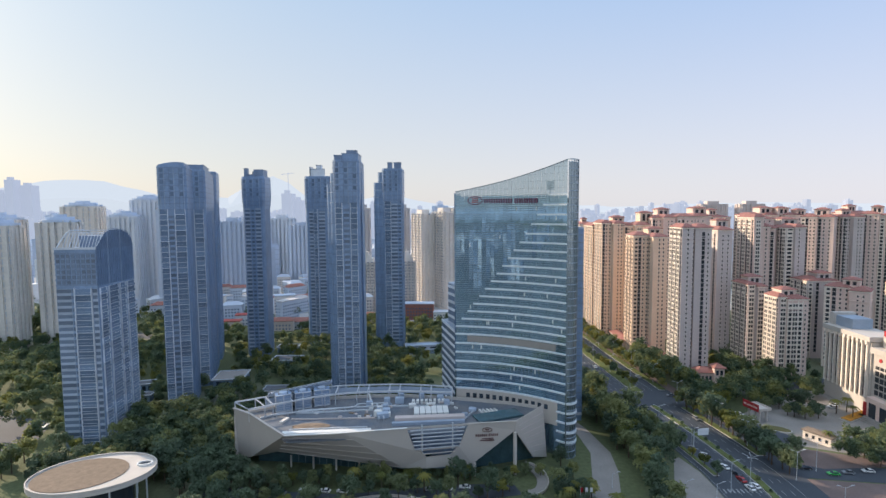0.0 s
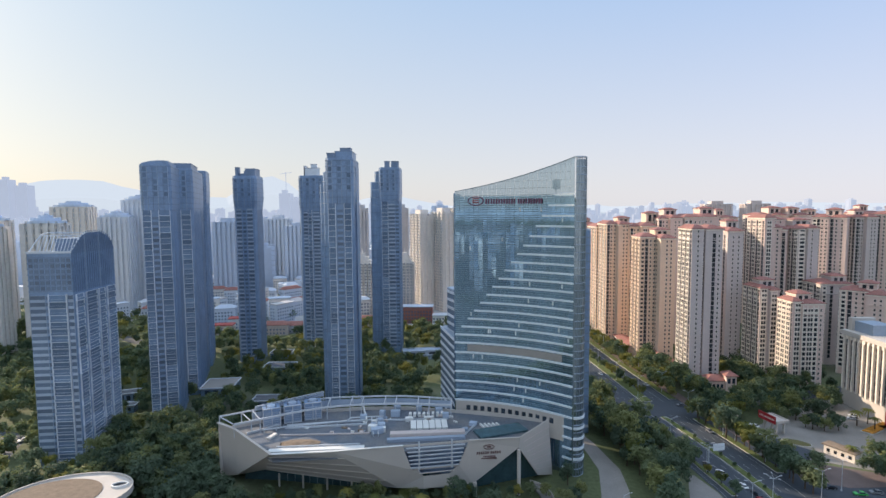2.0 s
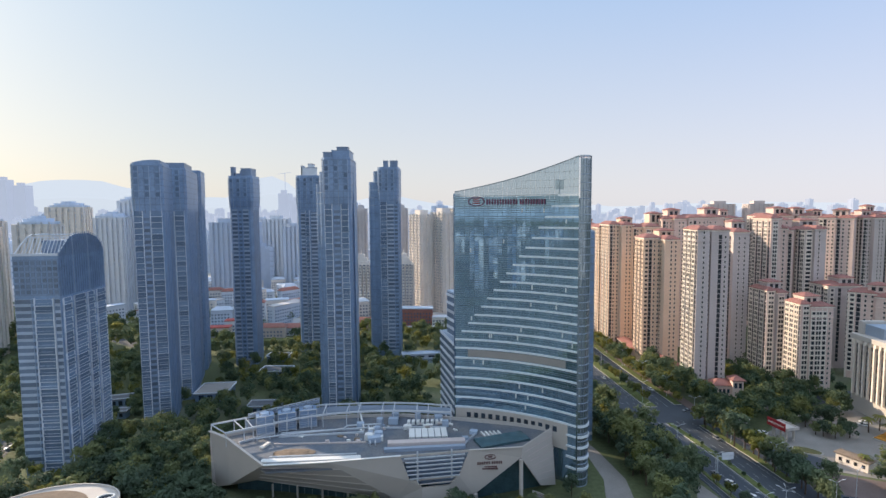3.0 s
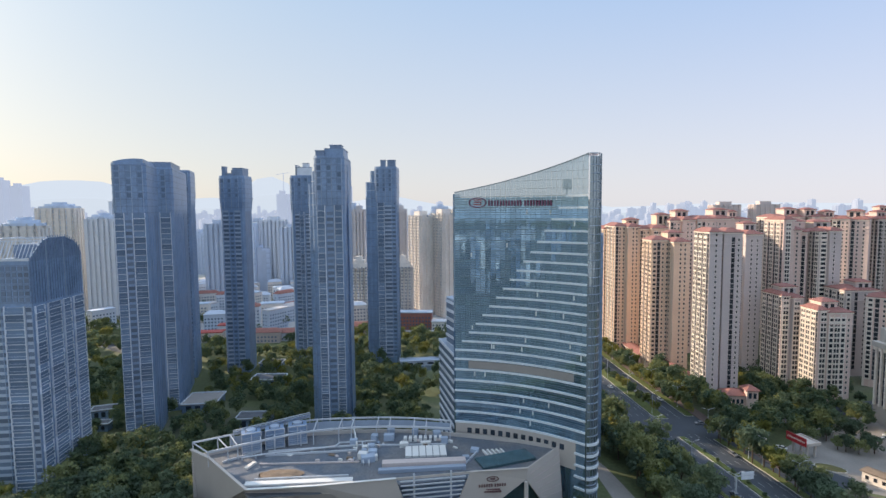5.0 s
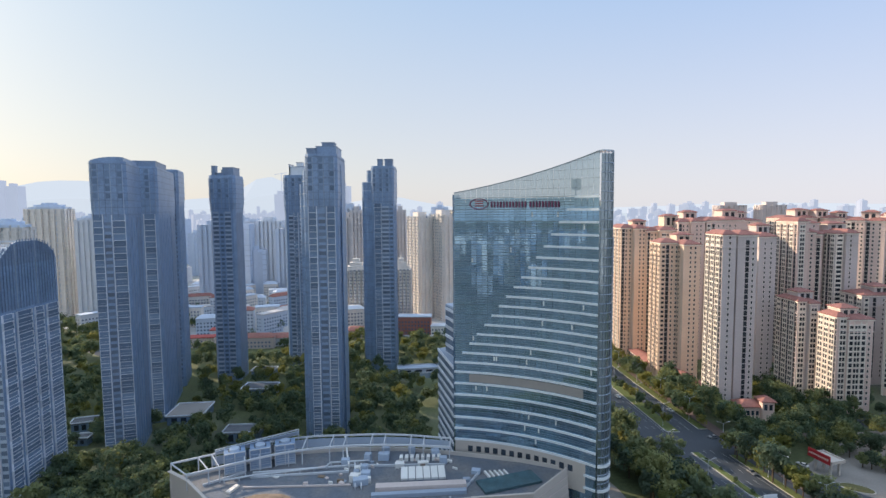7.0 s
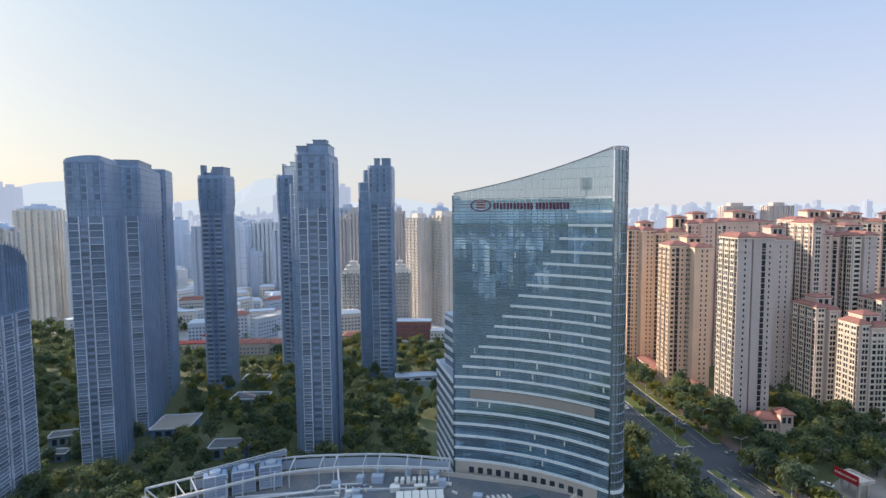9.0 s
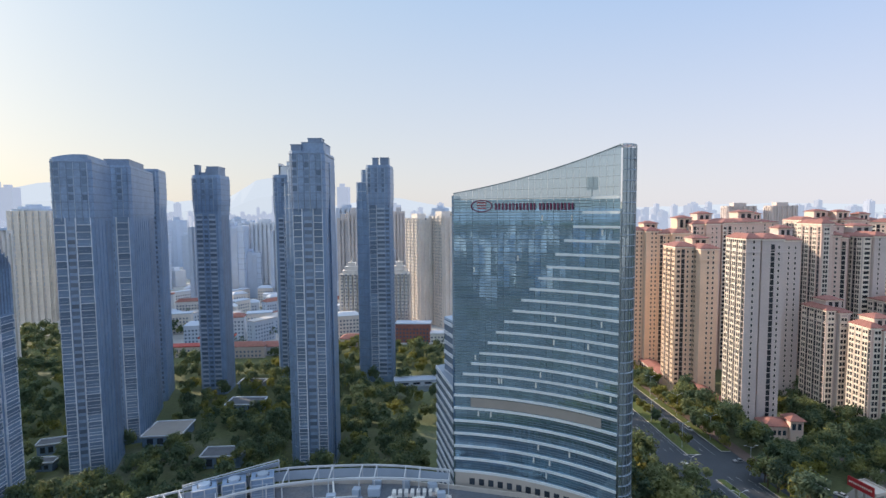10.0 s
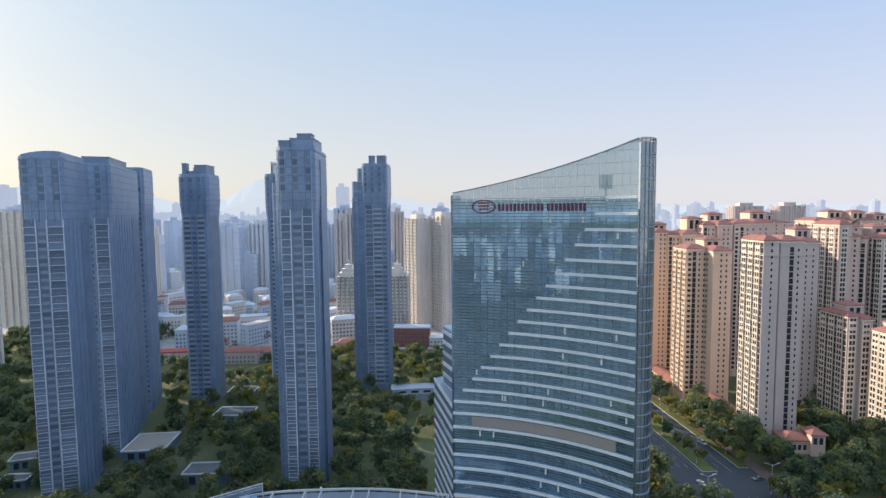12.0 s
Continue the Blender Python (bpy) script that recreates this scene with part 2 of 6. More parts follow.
def rail(bm, pts, w, h):
    """One connected bar of width w and height h through the points."""
    pts = [Vector(p) for p in pts]
    rows = []
    for i, p in enumerate(pts):
        d = (pts[min(i + 1, len(pts) - 1)] - pts[max(i - 1, 0)]).normalized()
        s = d.cross(Vector((0, 0, 1))).normalized() * w / 2
        u = Vector((0, 0, h / 2))
        rows.append([bm.verts.new(q) for q in (p - s - u, p + s - u, p + s + u, p - s + u)])
    for a, b in zip(rows, rows[1:]):
        for k in range(4):
            bm.faces.new((a[k], a[(k + 1) % 4], b[(k + 1) % 4], b[k]))
    bm.faces.new(rows[0][::-1])
    bm.faces.new(rows[-1])
    return bm


def hoop(bm, outer, inner, z0, z1):
    """A closed ring between two plans."""
    n = len(outer)
    rows = [[bm.verts.new((*p, z)) for p in pl] for pl, z in ((outer, z0), (outer, z1), (inner, z1), (inner, z0))]
    for k in range(4):
        for i in range(n):
            bm.faces.new((rows[k][i], rows[k][(i + 1) % n], rows[(k + 1) % 4][(i + 1) % n], rows[(k + 1) % 4][i]))
    return bm


def tube(bm, a, b, r0, r1, seg=8, mat=0):
    a, b = Vector(a), Vector(b)
    d = (b - a).normalized()
    s = d.orthogonal().normalized()
    u = d.cross(s)
    rows = [[bm.verts.new(p + r * (math.cos(k * 2 * math.pi / seg) * s + math.sin(k * 2 * math.pi / seg) * u)) for k in range(seg)] for p, r in ((a, r0), (b, r1))]
    made = [bm.faces.new((rows[0][k], rows[0][(k + 1) % seg], rows[1][(k + 1) % seg], rows[1][k])) for k in range(seg)]
    made += [bm.faces.new(rows[0][::-1]), bm.faces.new(rows[1])]
    for f in made:
        f.material_index = mat
    return bm


def framed(name, w, h, depth, xs, zs, holes, *mats):
    """One connected front piece facing -y: a frame of depth metres whose grid cells in holes (column, row): (recess, material) are set back."""
    bm = bmesh.new()
    g = [[bm.verts.new((x, -depth, z)) for z in zs] for x in xs]
    nx, nz = len(xs) - 1, len(zs) - 1
    for i in range(nx):
        for j in range(nz):
            c = (g[i][j], g[i + 1][j], g[i + 1][j + 1], g[i][j + 1])
            if (i, j) in holes:
                rec, mi = holes[i, j]
                d = [bm.verts.new(v.co + Vector((0, rec, 0))) for v in c]
                for k in range(4):
                    bm.faces.new((c[k], c[(k + 1) % 4], d[(k + 1) % 4], d[k]))
                bm.faces.new(d).material_index = mi
            else:
                bm.faces.new(c)
    rim = [g[i][0] for i in range(nx + 1)] + [g[nx][j] for j in range(1, nz + 1)] + [g[i][nz] for i in range(nx - 1, -1, -1)] + [g[0][j] for j in range(nz - 1, 0, -1)]
    rear = [bm.verts.new((v.co.x, 0.06, v.co.z)) for v in rim]
    for k in range(len(rim)):
        bm.faces.new((rim[k], rear[k], rear[(k + 1) % len(rim)], rim[(k + 1) % len(rim)]))
    return mesh_of(name, bm, *mats)


def mesh_of(name, bm, *mats):
    bmesh.ops.recalc_face_normals(bm, faces=bm.faces[:])
    me = bpy.data.meshes.new(name)
    bm.to_mesh(me)
    bm.free()
    for m in mats:
        me.materials.append(m)
    return me


def part(name, bm, mat, parent=None, label="", kind="", apart=None):
    """One mesh object under a thing; with apart, the mesh is given in the world's own metres and apart is the thing's pose."""
    ob = new(name, mesh_of(name, bm, *(mat if isinstance(mat, (list, tuple)) else [mat])))
    if parent:
        ob.parent = parent
        if apart:
            ob.matrix_parent_inverse = apart.inverted()
    return tagged(ob, label, kind=kind)


def piece(name, me, parent, m):
    ob = new(name, me)
    ob.parent = parent
    ob.matrix_basis = m
    return ob


def thing(name, label, category, m=None, group="", kind=""):
    ob = new(name)
    ob.matrix_basis = m or Matrix()
    return tagged(ob, label, category, group, kind)


def setting(name, bm, mat, label, category):
    return tagged(part(name, bm, mat), label, category, kind="structure")


def flat(bm, pts, z0, z1):
    return solid(bm, pts, z0, z1)


# ---- ground, roads and paved places ----
bm = bmesh.new()
bmesh.ops.create_circle(bm, cap_ends=True, segments=72, radius=4900)
setting("ground", bm, GROUND, "city ground of lawns, earth and paving", "ground")

# haze-pale sheet over the darker ground beyond the park
bm = bmesh.new()
city_edge = [(-400, 560), (-250, 500), (-120, 505), (60, 505), (60, 660), (200, 560), (420, 540), (700, 560)]
solid(bm, city_edge + [(3000, 2200), (1500, 4200), (0, 4600), (-1500, 4200), (-3000, 2300)], -0.5, 0.03)
setting("pavement_city", bm, CITYGROUND, "built-up city ground beyond the park, paled for haze", "pavement")

# unseen ground behind the camera, added to shape the hotel glass reflections
bm = solid(bmesh.new(), [(-2500, 140), (-2500, -3500), (2500, -3500), (2500, 140)], -0.5, 0.03)
setting("pavement_rear", bm, REARGROUND, "unseen grey ground added behind for the glass reflections", "pavement")

ROAD = [(101, 60), (104, 150), (107.5, 205), (104, 240), (96, 290), (88, 380), (82, 480), (70, 640)]            # hotel-side kerb


def road_x(y, off):
    """The road's own line: x at the depth y, off metres from the hotel-side kerb."""
    for (xa, ya), (xb, yb) in zip(ROAD, ROAD[1:]):
        if ya <= y <= yb:
            return xa + (xb - xa) * (y - ya) / (yb - ya) + off
    return ROAD[-1][0] + off


def along(y0, y1, step=12):
    n = max(1, round((y1 - y0) / step))
    return [y0 + (y1 - y0) * i / n for i in range(n + 1)]


def strip(bm, y0, y1, o0, o1, z0, z1):
    ys = along(y0, y1)
    pts = [(road_x(y, o1), y) for y in ys]
    left = [(road_x(y, o0), y) for y in ys]
    for i in range(len(ys) - 1):
        solid(bm, [left[i], pts[i], pts[i + 1], left[i + 1]], z0, z1)
    return bm


bm = strip(bmesh.new(), 62, 640, 0, 41, -0.5, 0.05)
setting("road", bm, ASPHALT, "dark asphalt avenue with several lanes each way", "road")
bm = solid(bmesh.new(), [(142, 286), (300, 330), (298, 340), (139, 298)], -0.5, 0.06)
solid(bm, [(60, 290), (97, 288), (96, 300), (60, 304)], -0.5, 0.06)
solid(bm, [(146, 203), (190, 196), (260, 190), (260, 204), (190, 209), (147, 217)], -0.5, 0.06)
setting("road_side_street", bm, ASPHALT, "dark asphalt side streets joining the avenue", "road")
bm = solid(bmesh.new(), [(-330, 330), (-205, 262), (-196, 240), (-212, 215), (-235, 195), (-260, 195), (-238, 225), (-222, 245), (-232, 258), (-345, 318)], -0.5, 0.05)
solid(bm, [(-300, 470), (-190, 395), (-186, 402), (-296, 480)], -0.5, 0.05)
setting("road_left_street", bm, ASPHALT, "grey street between the tower blocks", "road")


def island(y0, y1, o0, o1, name="traffic_island", label="planted median strip with a stone kerb"):
    t = thing(name, label, "median", kind="structure")
    part("kerb", strip(bmesh.new(), y0, y1, o0, o1, 0, 0.22), KERB, t)
    part("planting", strip(bmesh.new(), y0 + 0.4, y1 - 0.4, o0 + 0.35, o1 - 0.35, 0.1, 0.5), VERGE, t)


island(100, 281, 17.6, 21.0)
island(303, 560, 18.5, 25.0)
island(205, 281, 3.2, 5.6, label="narrow planted strip beside the slip lane")
island(222, 278, 33.0, 37.0, label="planted strip beside the frontage lane")
island(306, 520, 36.0, 40.5, label="planted strip beside the frontage lane")
bm = bmesh.new()
for o in (7.6, 11.0, 14.4, 24.3, 27.7):
    for y in range(100, 560, 9):
        if not 281 < y < 303:
            strip(bm, y, y + 3.5, o - 0.09, o + 0.09, 0.05, 0.058)
for o in (17.1, 21.5, 31.0, 1.0):
    strip(bm, 100, 281, o - 0.08, o + 0.08, 0.05, 0.058)
    strip(bm, 303, 560, o - 0.08, o + 0.08, 0.05, 0.058)
for k in range(9):
    strip(bm, 192, 195, 2 + 1.7 * k, 2.6 + 1.7 * k, 0.05, 0.058)
tagged(part("lane_marking", bm, PAINT), "worn white lane and crossing lines", "marking", kind="structure")

bm = solid(bmesh.new(), [(150, 238), (163, 232), (185, 221), (214, 232), (226, 244), (226, 304), (203, 300), (178, 281), (158, 268), (147, 262)], -0.5, 0.09)
setting("pavement_forecourt", bm, PAVING, "wide pale paved forecourt of the public building", "pavement")
bm = solid(bmesh.new(), [(146, 218), (160, 210), (190, 211), (230, 206), (230, 222), (186, 219), (160, 230), (150, 236)], -0.5, 0.10)
setting("pavement_corner", bm, PINKPAVE, "reddish paved footway at the street corner", "pavement")
bm = solid(bmesh.new(), [(143, 262), (150, 240), (160, 233), (169, 240), (164, 246), (158.5, 256), (157, 268), (148, 272)], -0.5, 0.13)
setting("road_gate_entry", bm, ASPHALT, "dark asphalt entry lane through the gate", "road")
bm = solid(bmesh.new(), [(146, 184), (260, 170), (260, 189), (190, 195), (147, 202)], -0.5, 0.10)
setting("pavement_crossing", bm, PINKPAVE, "reddish paved footway across the side street", "pavement")
bm = strip(bmesh.new(), 240, 560, 41, 47, -0.5, 0.16)
setting("pavement_east", bm, PINKPAVE, "reddish footway along the avenue", "pavement")
bm = solid(bmesh.new(), [(84, 170), (104.6, 170), (106.6, 196), (106.6, 208), (103.6, 221), (100.5, 219), (95, 206), (88, 190)], -0.5, 0.12)
setting("pavement_corner_plaza", bm, PAVING, "pale paved corner where the slip lane turns", "pavement")
bm = solid(bmesh.new(), [(58, 180), (66, 184), (73, 210), (75, 226), (71, 251), (66, 268), (61, 262), (65, 245), (66, 226), (61, 206), (55, 190)], -0.5, 0.12)
setting("pavement_hotel_drive", bm, PAVING, "pale curved hotel drive between trees", "pavement")
arc = [(33 + 9 * math.cos(a), 203 + 13 * math.sin(a)) for a in np.linspace(-1.7, 1.35, 12)]
arc2 = [(33 + 4.5 * math.cos(a), 203 + 8.5 * math.sin(a)) for a in np.linspace(1.35, -1.7, 12)]
bm = bmesh.new()
for i in range(11):
    solid(bm, [arc2[11 - i], arc[i], arc[i + 1], arc2[10 - i]], -0.5, 0.6)
setting("pavement_ramp", bm, PAVING, "pale curved ramp up to the hotel entrance", "pavement")
bm = rail(bmesh.new(), [(*p, 1.0) for p in arc], 0.3, 0.9)
tagged(part("ramp_wall", bm, STONE2), "low pale wall along the curved ramp", "wall", kind="structure")
bm = solid(bmesh.new(), [(-95, 190), (-40, 186), (10, 188), (30, 192), (28, 199), (8, 200), (-40, 193), (-95, 199)], -0.5, 0.07)
setting("road_hotel_forecourt", bm, ASPHALT, "dark driveway in front of the hotel podium", "road")
bm = solid(bmesh.new(), [(-40, 388), (-5, 390), (30, 396), (30, 404), (-6, 402), (-28, 398)], -0.5, 0.08)
setting("water", bm, WATER, "pale still pond in the park", "pond")


# ---- the hotel tower ----
HL, HR = Vector((6.0, 243.0)), Vector((53.0, 220.6))
CHORD = (HR - HL).normalized()
BACK = Vector((-CHORD.y, CHORD.x))


def face(u, out=0.0):
    """A place on the hollow front of the sail-shaped tower, u from its low end to its high end."""
    p = HL.lerp(HR, u) + BACK * (4.0 * (1 - (2 * u - 1) ** 2) - out)
    return (p.x, p.y)


def face_path(u0, u1, out=0.0, n=24):
    return [face(u0 + (u1 - u0) * i / n, out) for i in range(n + 1)]


def nose_path(out=0.0, n=8):
    """The rounded end, from the front's high corner round to the side."""
    pts = []
    for i in range(n + 1):
        a = radians(-100 + 125 * i / n)
        pts.append((54.3 + (4.3 + out) * math.cos(a), 225.2 + (4.6 + out) * math.sin(a)))
    return pts


def crest(u):
    return 118.4 + 12.6 * (0.72 * u + 0.28 * u * u)


HOTEL_AT = Matrix.Translation((30, 236, 0))
hotel = thing("hotel_tower", "tall blue glass hotel tower with a sloping sail-shaped top", "hotel", HOTEL_AT)
LEVELS = [116.3 - 4.27 * k for k in range(5)] + [95.2 - 3.665 * k for k in range(12)] + [51.2 - 4.37 * k for k in range(12)]
LEVELS = [z for z in LEVELS if z > 2]
back_plan = [(58.3, 226.5), (56.5, 231), (42, 243), (24, 250), (10, 249), (6.6, 246)]

# the dark inside behind the glass, and the roof behind the crown
bm = solid(bmesh.new(), face_path(0.01, 0.995, -0.7) + nose_path(-0.6) + [(p[0] - 0.5, p[1] - 0.5) for p in back_plan], 0, 113)
part("core", bm, NOSEGLASS, hotel, "dark glazed body behind the facade", apart=HOTEL_AT)
bm = bmesh.new()
sheet(bm, [(p[0], p[1]) for p in back_plan], 113, 115, 0.4)
part("roof_parapet", bm, RAIL, hotel, apart=HOTEL_AT)
for x, y, w, d, h in ((20, 243.5, 9, 4, 2.2), (36, 237, 6, 4, 2.6)):
    part("roof_plant", box(bmesh.new(), x, y, 113, x + w, y + d, 113 + h), GREYPANEL, hotel, apart=HOTEL_AT)

part("roof_mast", box(bmesh.new(), 47.5, 230.2, 113, 47.9, 230.6, 119), RAIL, hotel, apart=HOTEL_AT)
part("roof_cabin", box(bmesh.new(), 46.2, 229.4, 118.6, 49.2, 231.6, 122.4), RAIL, hotel, apart=HOTEL_AT)

BAYS = 26
rng = random.Random(7)


def pane_mesh(bm, u0, u1, z0, z1, out=0.0):
    (xa, ya), (xb, yb) = face(u0 + 0.0012, out), face(u1 - 0.0012, out)
    jog = [rng.uniform(-0.005, 0.005) for _ in range(4)]
    v = [bm.verts.new((xa + BACK.x * jog[0], ya + BACK.y * jog[0], z0)), bm.verts.new((xb + BACK.x * jog[1], yb + BACK.y * jog[1], z0)),
         bm.verts.new((xb + BACK.x * jog[2], yb + BACK.y * jog[2], z1)), bm.verts.new((xa + BACK.x * jog[3], ya + BACK.y * jog[3], z1))]
    bm.faces.new(v)
    w = [bm.verts.new(q.co + Vector((*BACK, 0)) * 0.06) for q in v]
    for i in range(4):
        bm.faces.new((v[i], w[i], w[(i + 1) % 4], v[(i + 1) % 4]))


# glass panes: those of the middle floors one by one, the others joined
rest = bmesh.new()
edges_z = [LEVELS[0]] + LEVELS[1:] + [2.0]
for k in range(len(edges_z) - 1):
    zt, zb = edges_z[k], edges_z[k + 1]
    for b in range(BAYS):
        u0, u1 = b / BAYS, (b + 1) / BAYS
        if 6 <= k <= 16:
            one = bmesh.new()
            pane_mesh(one, u0, u1, zb + 0.04, zt - 0.04)
            part("glass_pane", one, HOTELPANE, hotel, apart=HOTEL_AT)
        else:
            pane_mesh(rest, u0, u1, zb + 0.04, zt - 0.04)
part("curtain_glass", rest, HOTELGLASS, hotel, "blue mirrored curtain glass", kind="stuff", apart=HOTEL_AT)
# the crown: see-through glass above the top floor, cut along the sloping crest
bm = bmesh.new()
for b in range(BAYS):
    u0, u1 = b / BAYS, (b + 1) / BAYS
    zs = [LEVELS[0] + 0.05]
    while zs[-1] + 3.2 < crest(u0):
        zs.append(zs[-1] + 3.0)
    for i, z in enumerate(zs):
        za = zs[i + 1] - 0.08 if i + 1 < len(zs) else crest(u0) - 0.1
        zc = zs[i + 1] - 0.08 if i + 1 < len(zs) else crest(u1) - 0.1
        (xa, ya), (xb, yb) = face(u0 + 0.001), face(u1 - 0.001)
        bm.faces.new([bm.verts.new(p) for p in ((xa, ya, z), (xb, yb, z), (xb, yb, zc), (xa, ya, za))])
part("crown_glass", bm, CROWNGLASS, hotel, "see-through glass screen above the roof", apart=HOTEL_AT)
bm = bmesh.new()
for b in range(BAYS + 1):
    u = b / BAYS
    beam(bm, (*face(u, 0.08), LEVELS[0]), (*face(u, 0.08), crest(u)), 0.05)
for j in range(1, 6):
    z = LEVELS[0] + 3.0 * j
    us = [i / 60 for i in range(61) if crest(i / 60) > z]
    if len(us) > 2:
        sheet(bm, face_path(us[0], 1, 0.1, 12), z - 0.03, z + 0.03, 0.1)
for i in range(40):
    a, b = i / 40, (i + 1) / 40
    beam(bm, (*face(a, 0.15), crest(a)), (*face(b, 0.15), crest(b)), 0.4, 0.28)
part("crown_frame", bm, RAIL, hotel, apart=HOTEL_AT)
# white floor bands that start along a slanting line, with dark rails before them
for k, z in enumerate(LEVELS):
    u0 = max(0.0, 0.84 - 0.0525 * k)
    if k >= 17:
        u0 = -0.004 if z > 22 else 0.92
    if u0 < 0.99:
        part("floor_band", sheet(bmesh.new(), face_path(u0, 0.998, 0.55), z - 0.48, z + 0.26, 0.5), BAND, hotel, apart=HOTEL_AT)
    bm = bmesh.new()
    for dz in (0.15, -0.8, -1.7, -2.6) if k < 17 else ():
        sheet(bm, face_path(0.0, max(u0, 0.02), 0.22), z + dz - 0.08, z + dz + 0.08, 0.2)
    for dz in (-1.25, -2.3, -3.0) if z > 22 and u0 < 0.98 else ():
        sheet(bm, face_path(max(u0, 0.0), 0.998, 0.14), z + dz - 0.05, z + dz + 0.05, 0.12)
    if not bm.verts:
        bm.free()
        continue
    part("glazing_rail", bm, RAIL, hotel, apart=HOTEL_AT)
bm = bmesh.new()
for b in range(BAYS + 1):
    beam(bm, (*face(b / BAYS, 0.05), 2), (*face(b / BAYS, 0.05), LEVELS[0]), 0.035)
part("mullion_grid", bm, RAIL, hotel, kind="stuff", apart=HOTEL_AT)
part("wall_panel", sheet(bmesh.new(), face_path(0.10, 0.91, 0.30), LEVELS[18] + 0.5, LEVELS[17] - 0.85, 0.3), BEIGE, hotel, "plain beige wall panel under a band", apart=HOTEL_AT)
# rounded ends
for j in range(42):
    part("nose_pane", sheet(bmesh.new(), nose_path(), j * 3.1, min((j + 1) * 3.1 - 0.1, 131.0), 0.15), NOSEGLASS, hotel, "dark glass of the rounded end" if j == 0 else "", apart=HOTEL_AT)
for j in range(42):
    part("nose_fin", sheet(bmesh.new(), nose_path(0.25), j * 3.1 - 0.10, j * 3.1 + 0.10, 0.25), GREYPANEL, hotel, apart=HOTEL_AT)
for i in range(8):
    p = nose_path(0.2)[i]
    part("nose_post", beam(bmesh.new(), (*p, 0), (*p, 131.2), 0.12 if i != 6 else 0.3), RAIL, hotel, apart=HOTEL_AT)
part("nose_cap", solid(bmesh.new(), nose_path(0.1) + [(53, 229)], 130.9, 131.3), NOSEGLASS, hotel, apart=HOTEL_AT)
for z in LEVELS[-6:-1]:
    part("floor_band", sheet(bmesh.new(), nose_path(0.6), z - 0.62, z + 0.3, 0.5), BAND, hotel, apart=HOTEL_AT)
lpath = [(8.5, 250), (6.8, 249), (5.6, 246.5), (5.4, 244.5), (6.0, 243.0)]
for j in range(38):
    part("end_pane", sheet(bmesh.new(), lpath, j * 3.1, min((j + 1) * 3.1 - 0.1, 118.3), 0.15), HOTELPANE, hotel, apart=HOTEL_AT)
bm = bmesh.new()
sheet(bm, back_plan, 0, 113, -0.4)
part("rear_facade", bm, NOSEGLASS, hotel, apart=HOTEL_AT)
# white blinds and open lights here and there
for _ in range(24):
    k = rng.choice([1, 2, 3, 4, 5, 7, 8, 9, 11, 12, 13, 14, 15, 17, 18, 20, 21, 22])
    u = rng.uniform(0.06, 0.97)
    if rng.random() < 0.5:
        u = rng.uniform(0.45, 0.97)
    bm = sheet(bmesh.new(), face_path(u, u + 0.009, 0.16, 1), LEVELS[k] - 2.6, LEVELS[k] - 0.9, 0.1)
    part("window_blind", bm, WHITE, hotel, "pale blind behind the glass", apart=HOTEL_AT)
# square windows of the plinth floor above the podium roof
for i in range(13):
    u = 0.09 + 0.06 * i
    part("plinth_window", sheet(bmesh.new(), face_path(u, u + 0.034, 0.34, 2), 20.4, 22.6, 0.1), WINGLASS, hotel, apart=HOTEL_AT)
part("plinth_wall", sheet(bmesh.new(), face_path(0.0, 0.93, 0.25), 14, 24.4, 0.25), STONE2, hotel, "pale plinth wall with square windows", apart=HOTEL_AT)

# the roof sign: an oval badge and a row of letter-sized bars
sign = thing("roof_sign", "maroon hotel sign with an oval badge on the glass", "sign", Matrix.Translation((*face(0.3, 0.7), 114)))
SIGN_AT = sign.matrix_basis.copy()


def on_face(u, z, out=0.5):
    x, y = face(u, out)
    return Vector((x, y, z))


bm = bmesh.new()
for i in range(40):
    a, b = 2 * math.pi * i / 40, 2 * math.pi * (i + 1) / 40
    beam(bm, on_face(0.175 + 0.063 * math.cos(a), 114.2 + 1.85 * math.sin(a)), on_face(0.175 + 0.063 * math.cos(b), 114.2 + 1.85 * math.sin(b)), 0.3, 0.32)
part("badge_ring", bm, MAROON, sign, apart=SIGN_AT)
for j in range(3):
    bm = bmesh.new()
    for i in range(4):
        u = 0.147 + 0.014 * i
        beam(bm, on_face(u, 113.3 + 0.9 * j + 0.25 * (i % 2)), on_face(u + 0.014, 113.3 + 0.9 * j + 0.25 * ((i + 1) % 2)), 0.3, 0.3)
    part("badge_wave", bm, RED, sign, "red wave in the oval badge", apart=SIGN_AT)
us = [0.262 + 0.0435 * i for i in range(6)] + [0.262 + 0.0435 * i + 0.012 for i in range(6, 11)]
for i, u in enumerate(us):
    z0 = 112.7 - 0.35 * (u - 0.26)
    bm = bmesh.new()
    for du in (0.0, 0.021):
        beam(bm, on_face(u + du - 0.005, z0 + 1.25), on_face(u + du + 0.005, z0 + 1.25), 0.2, 2.2)
    part("letter_bar", bm, MAROON, sign, apart=SIGN_AT)


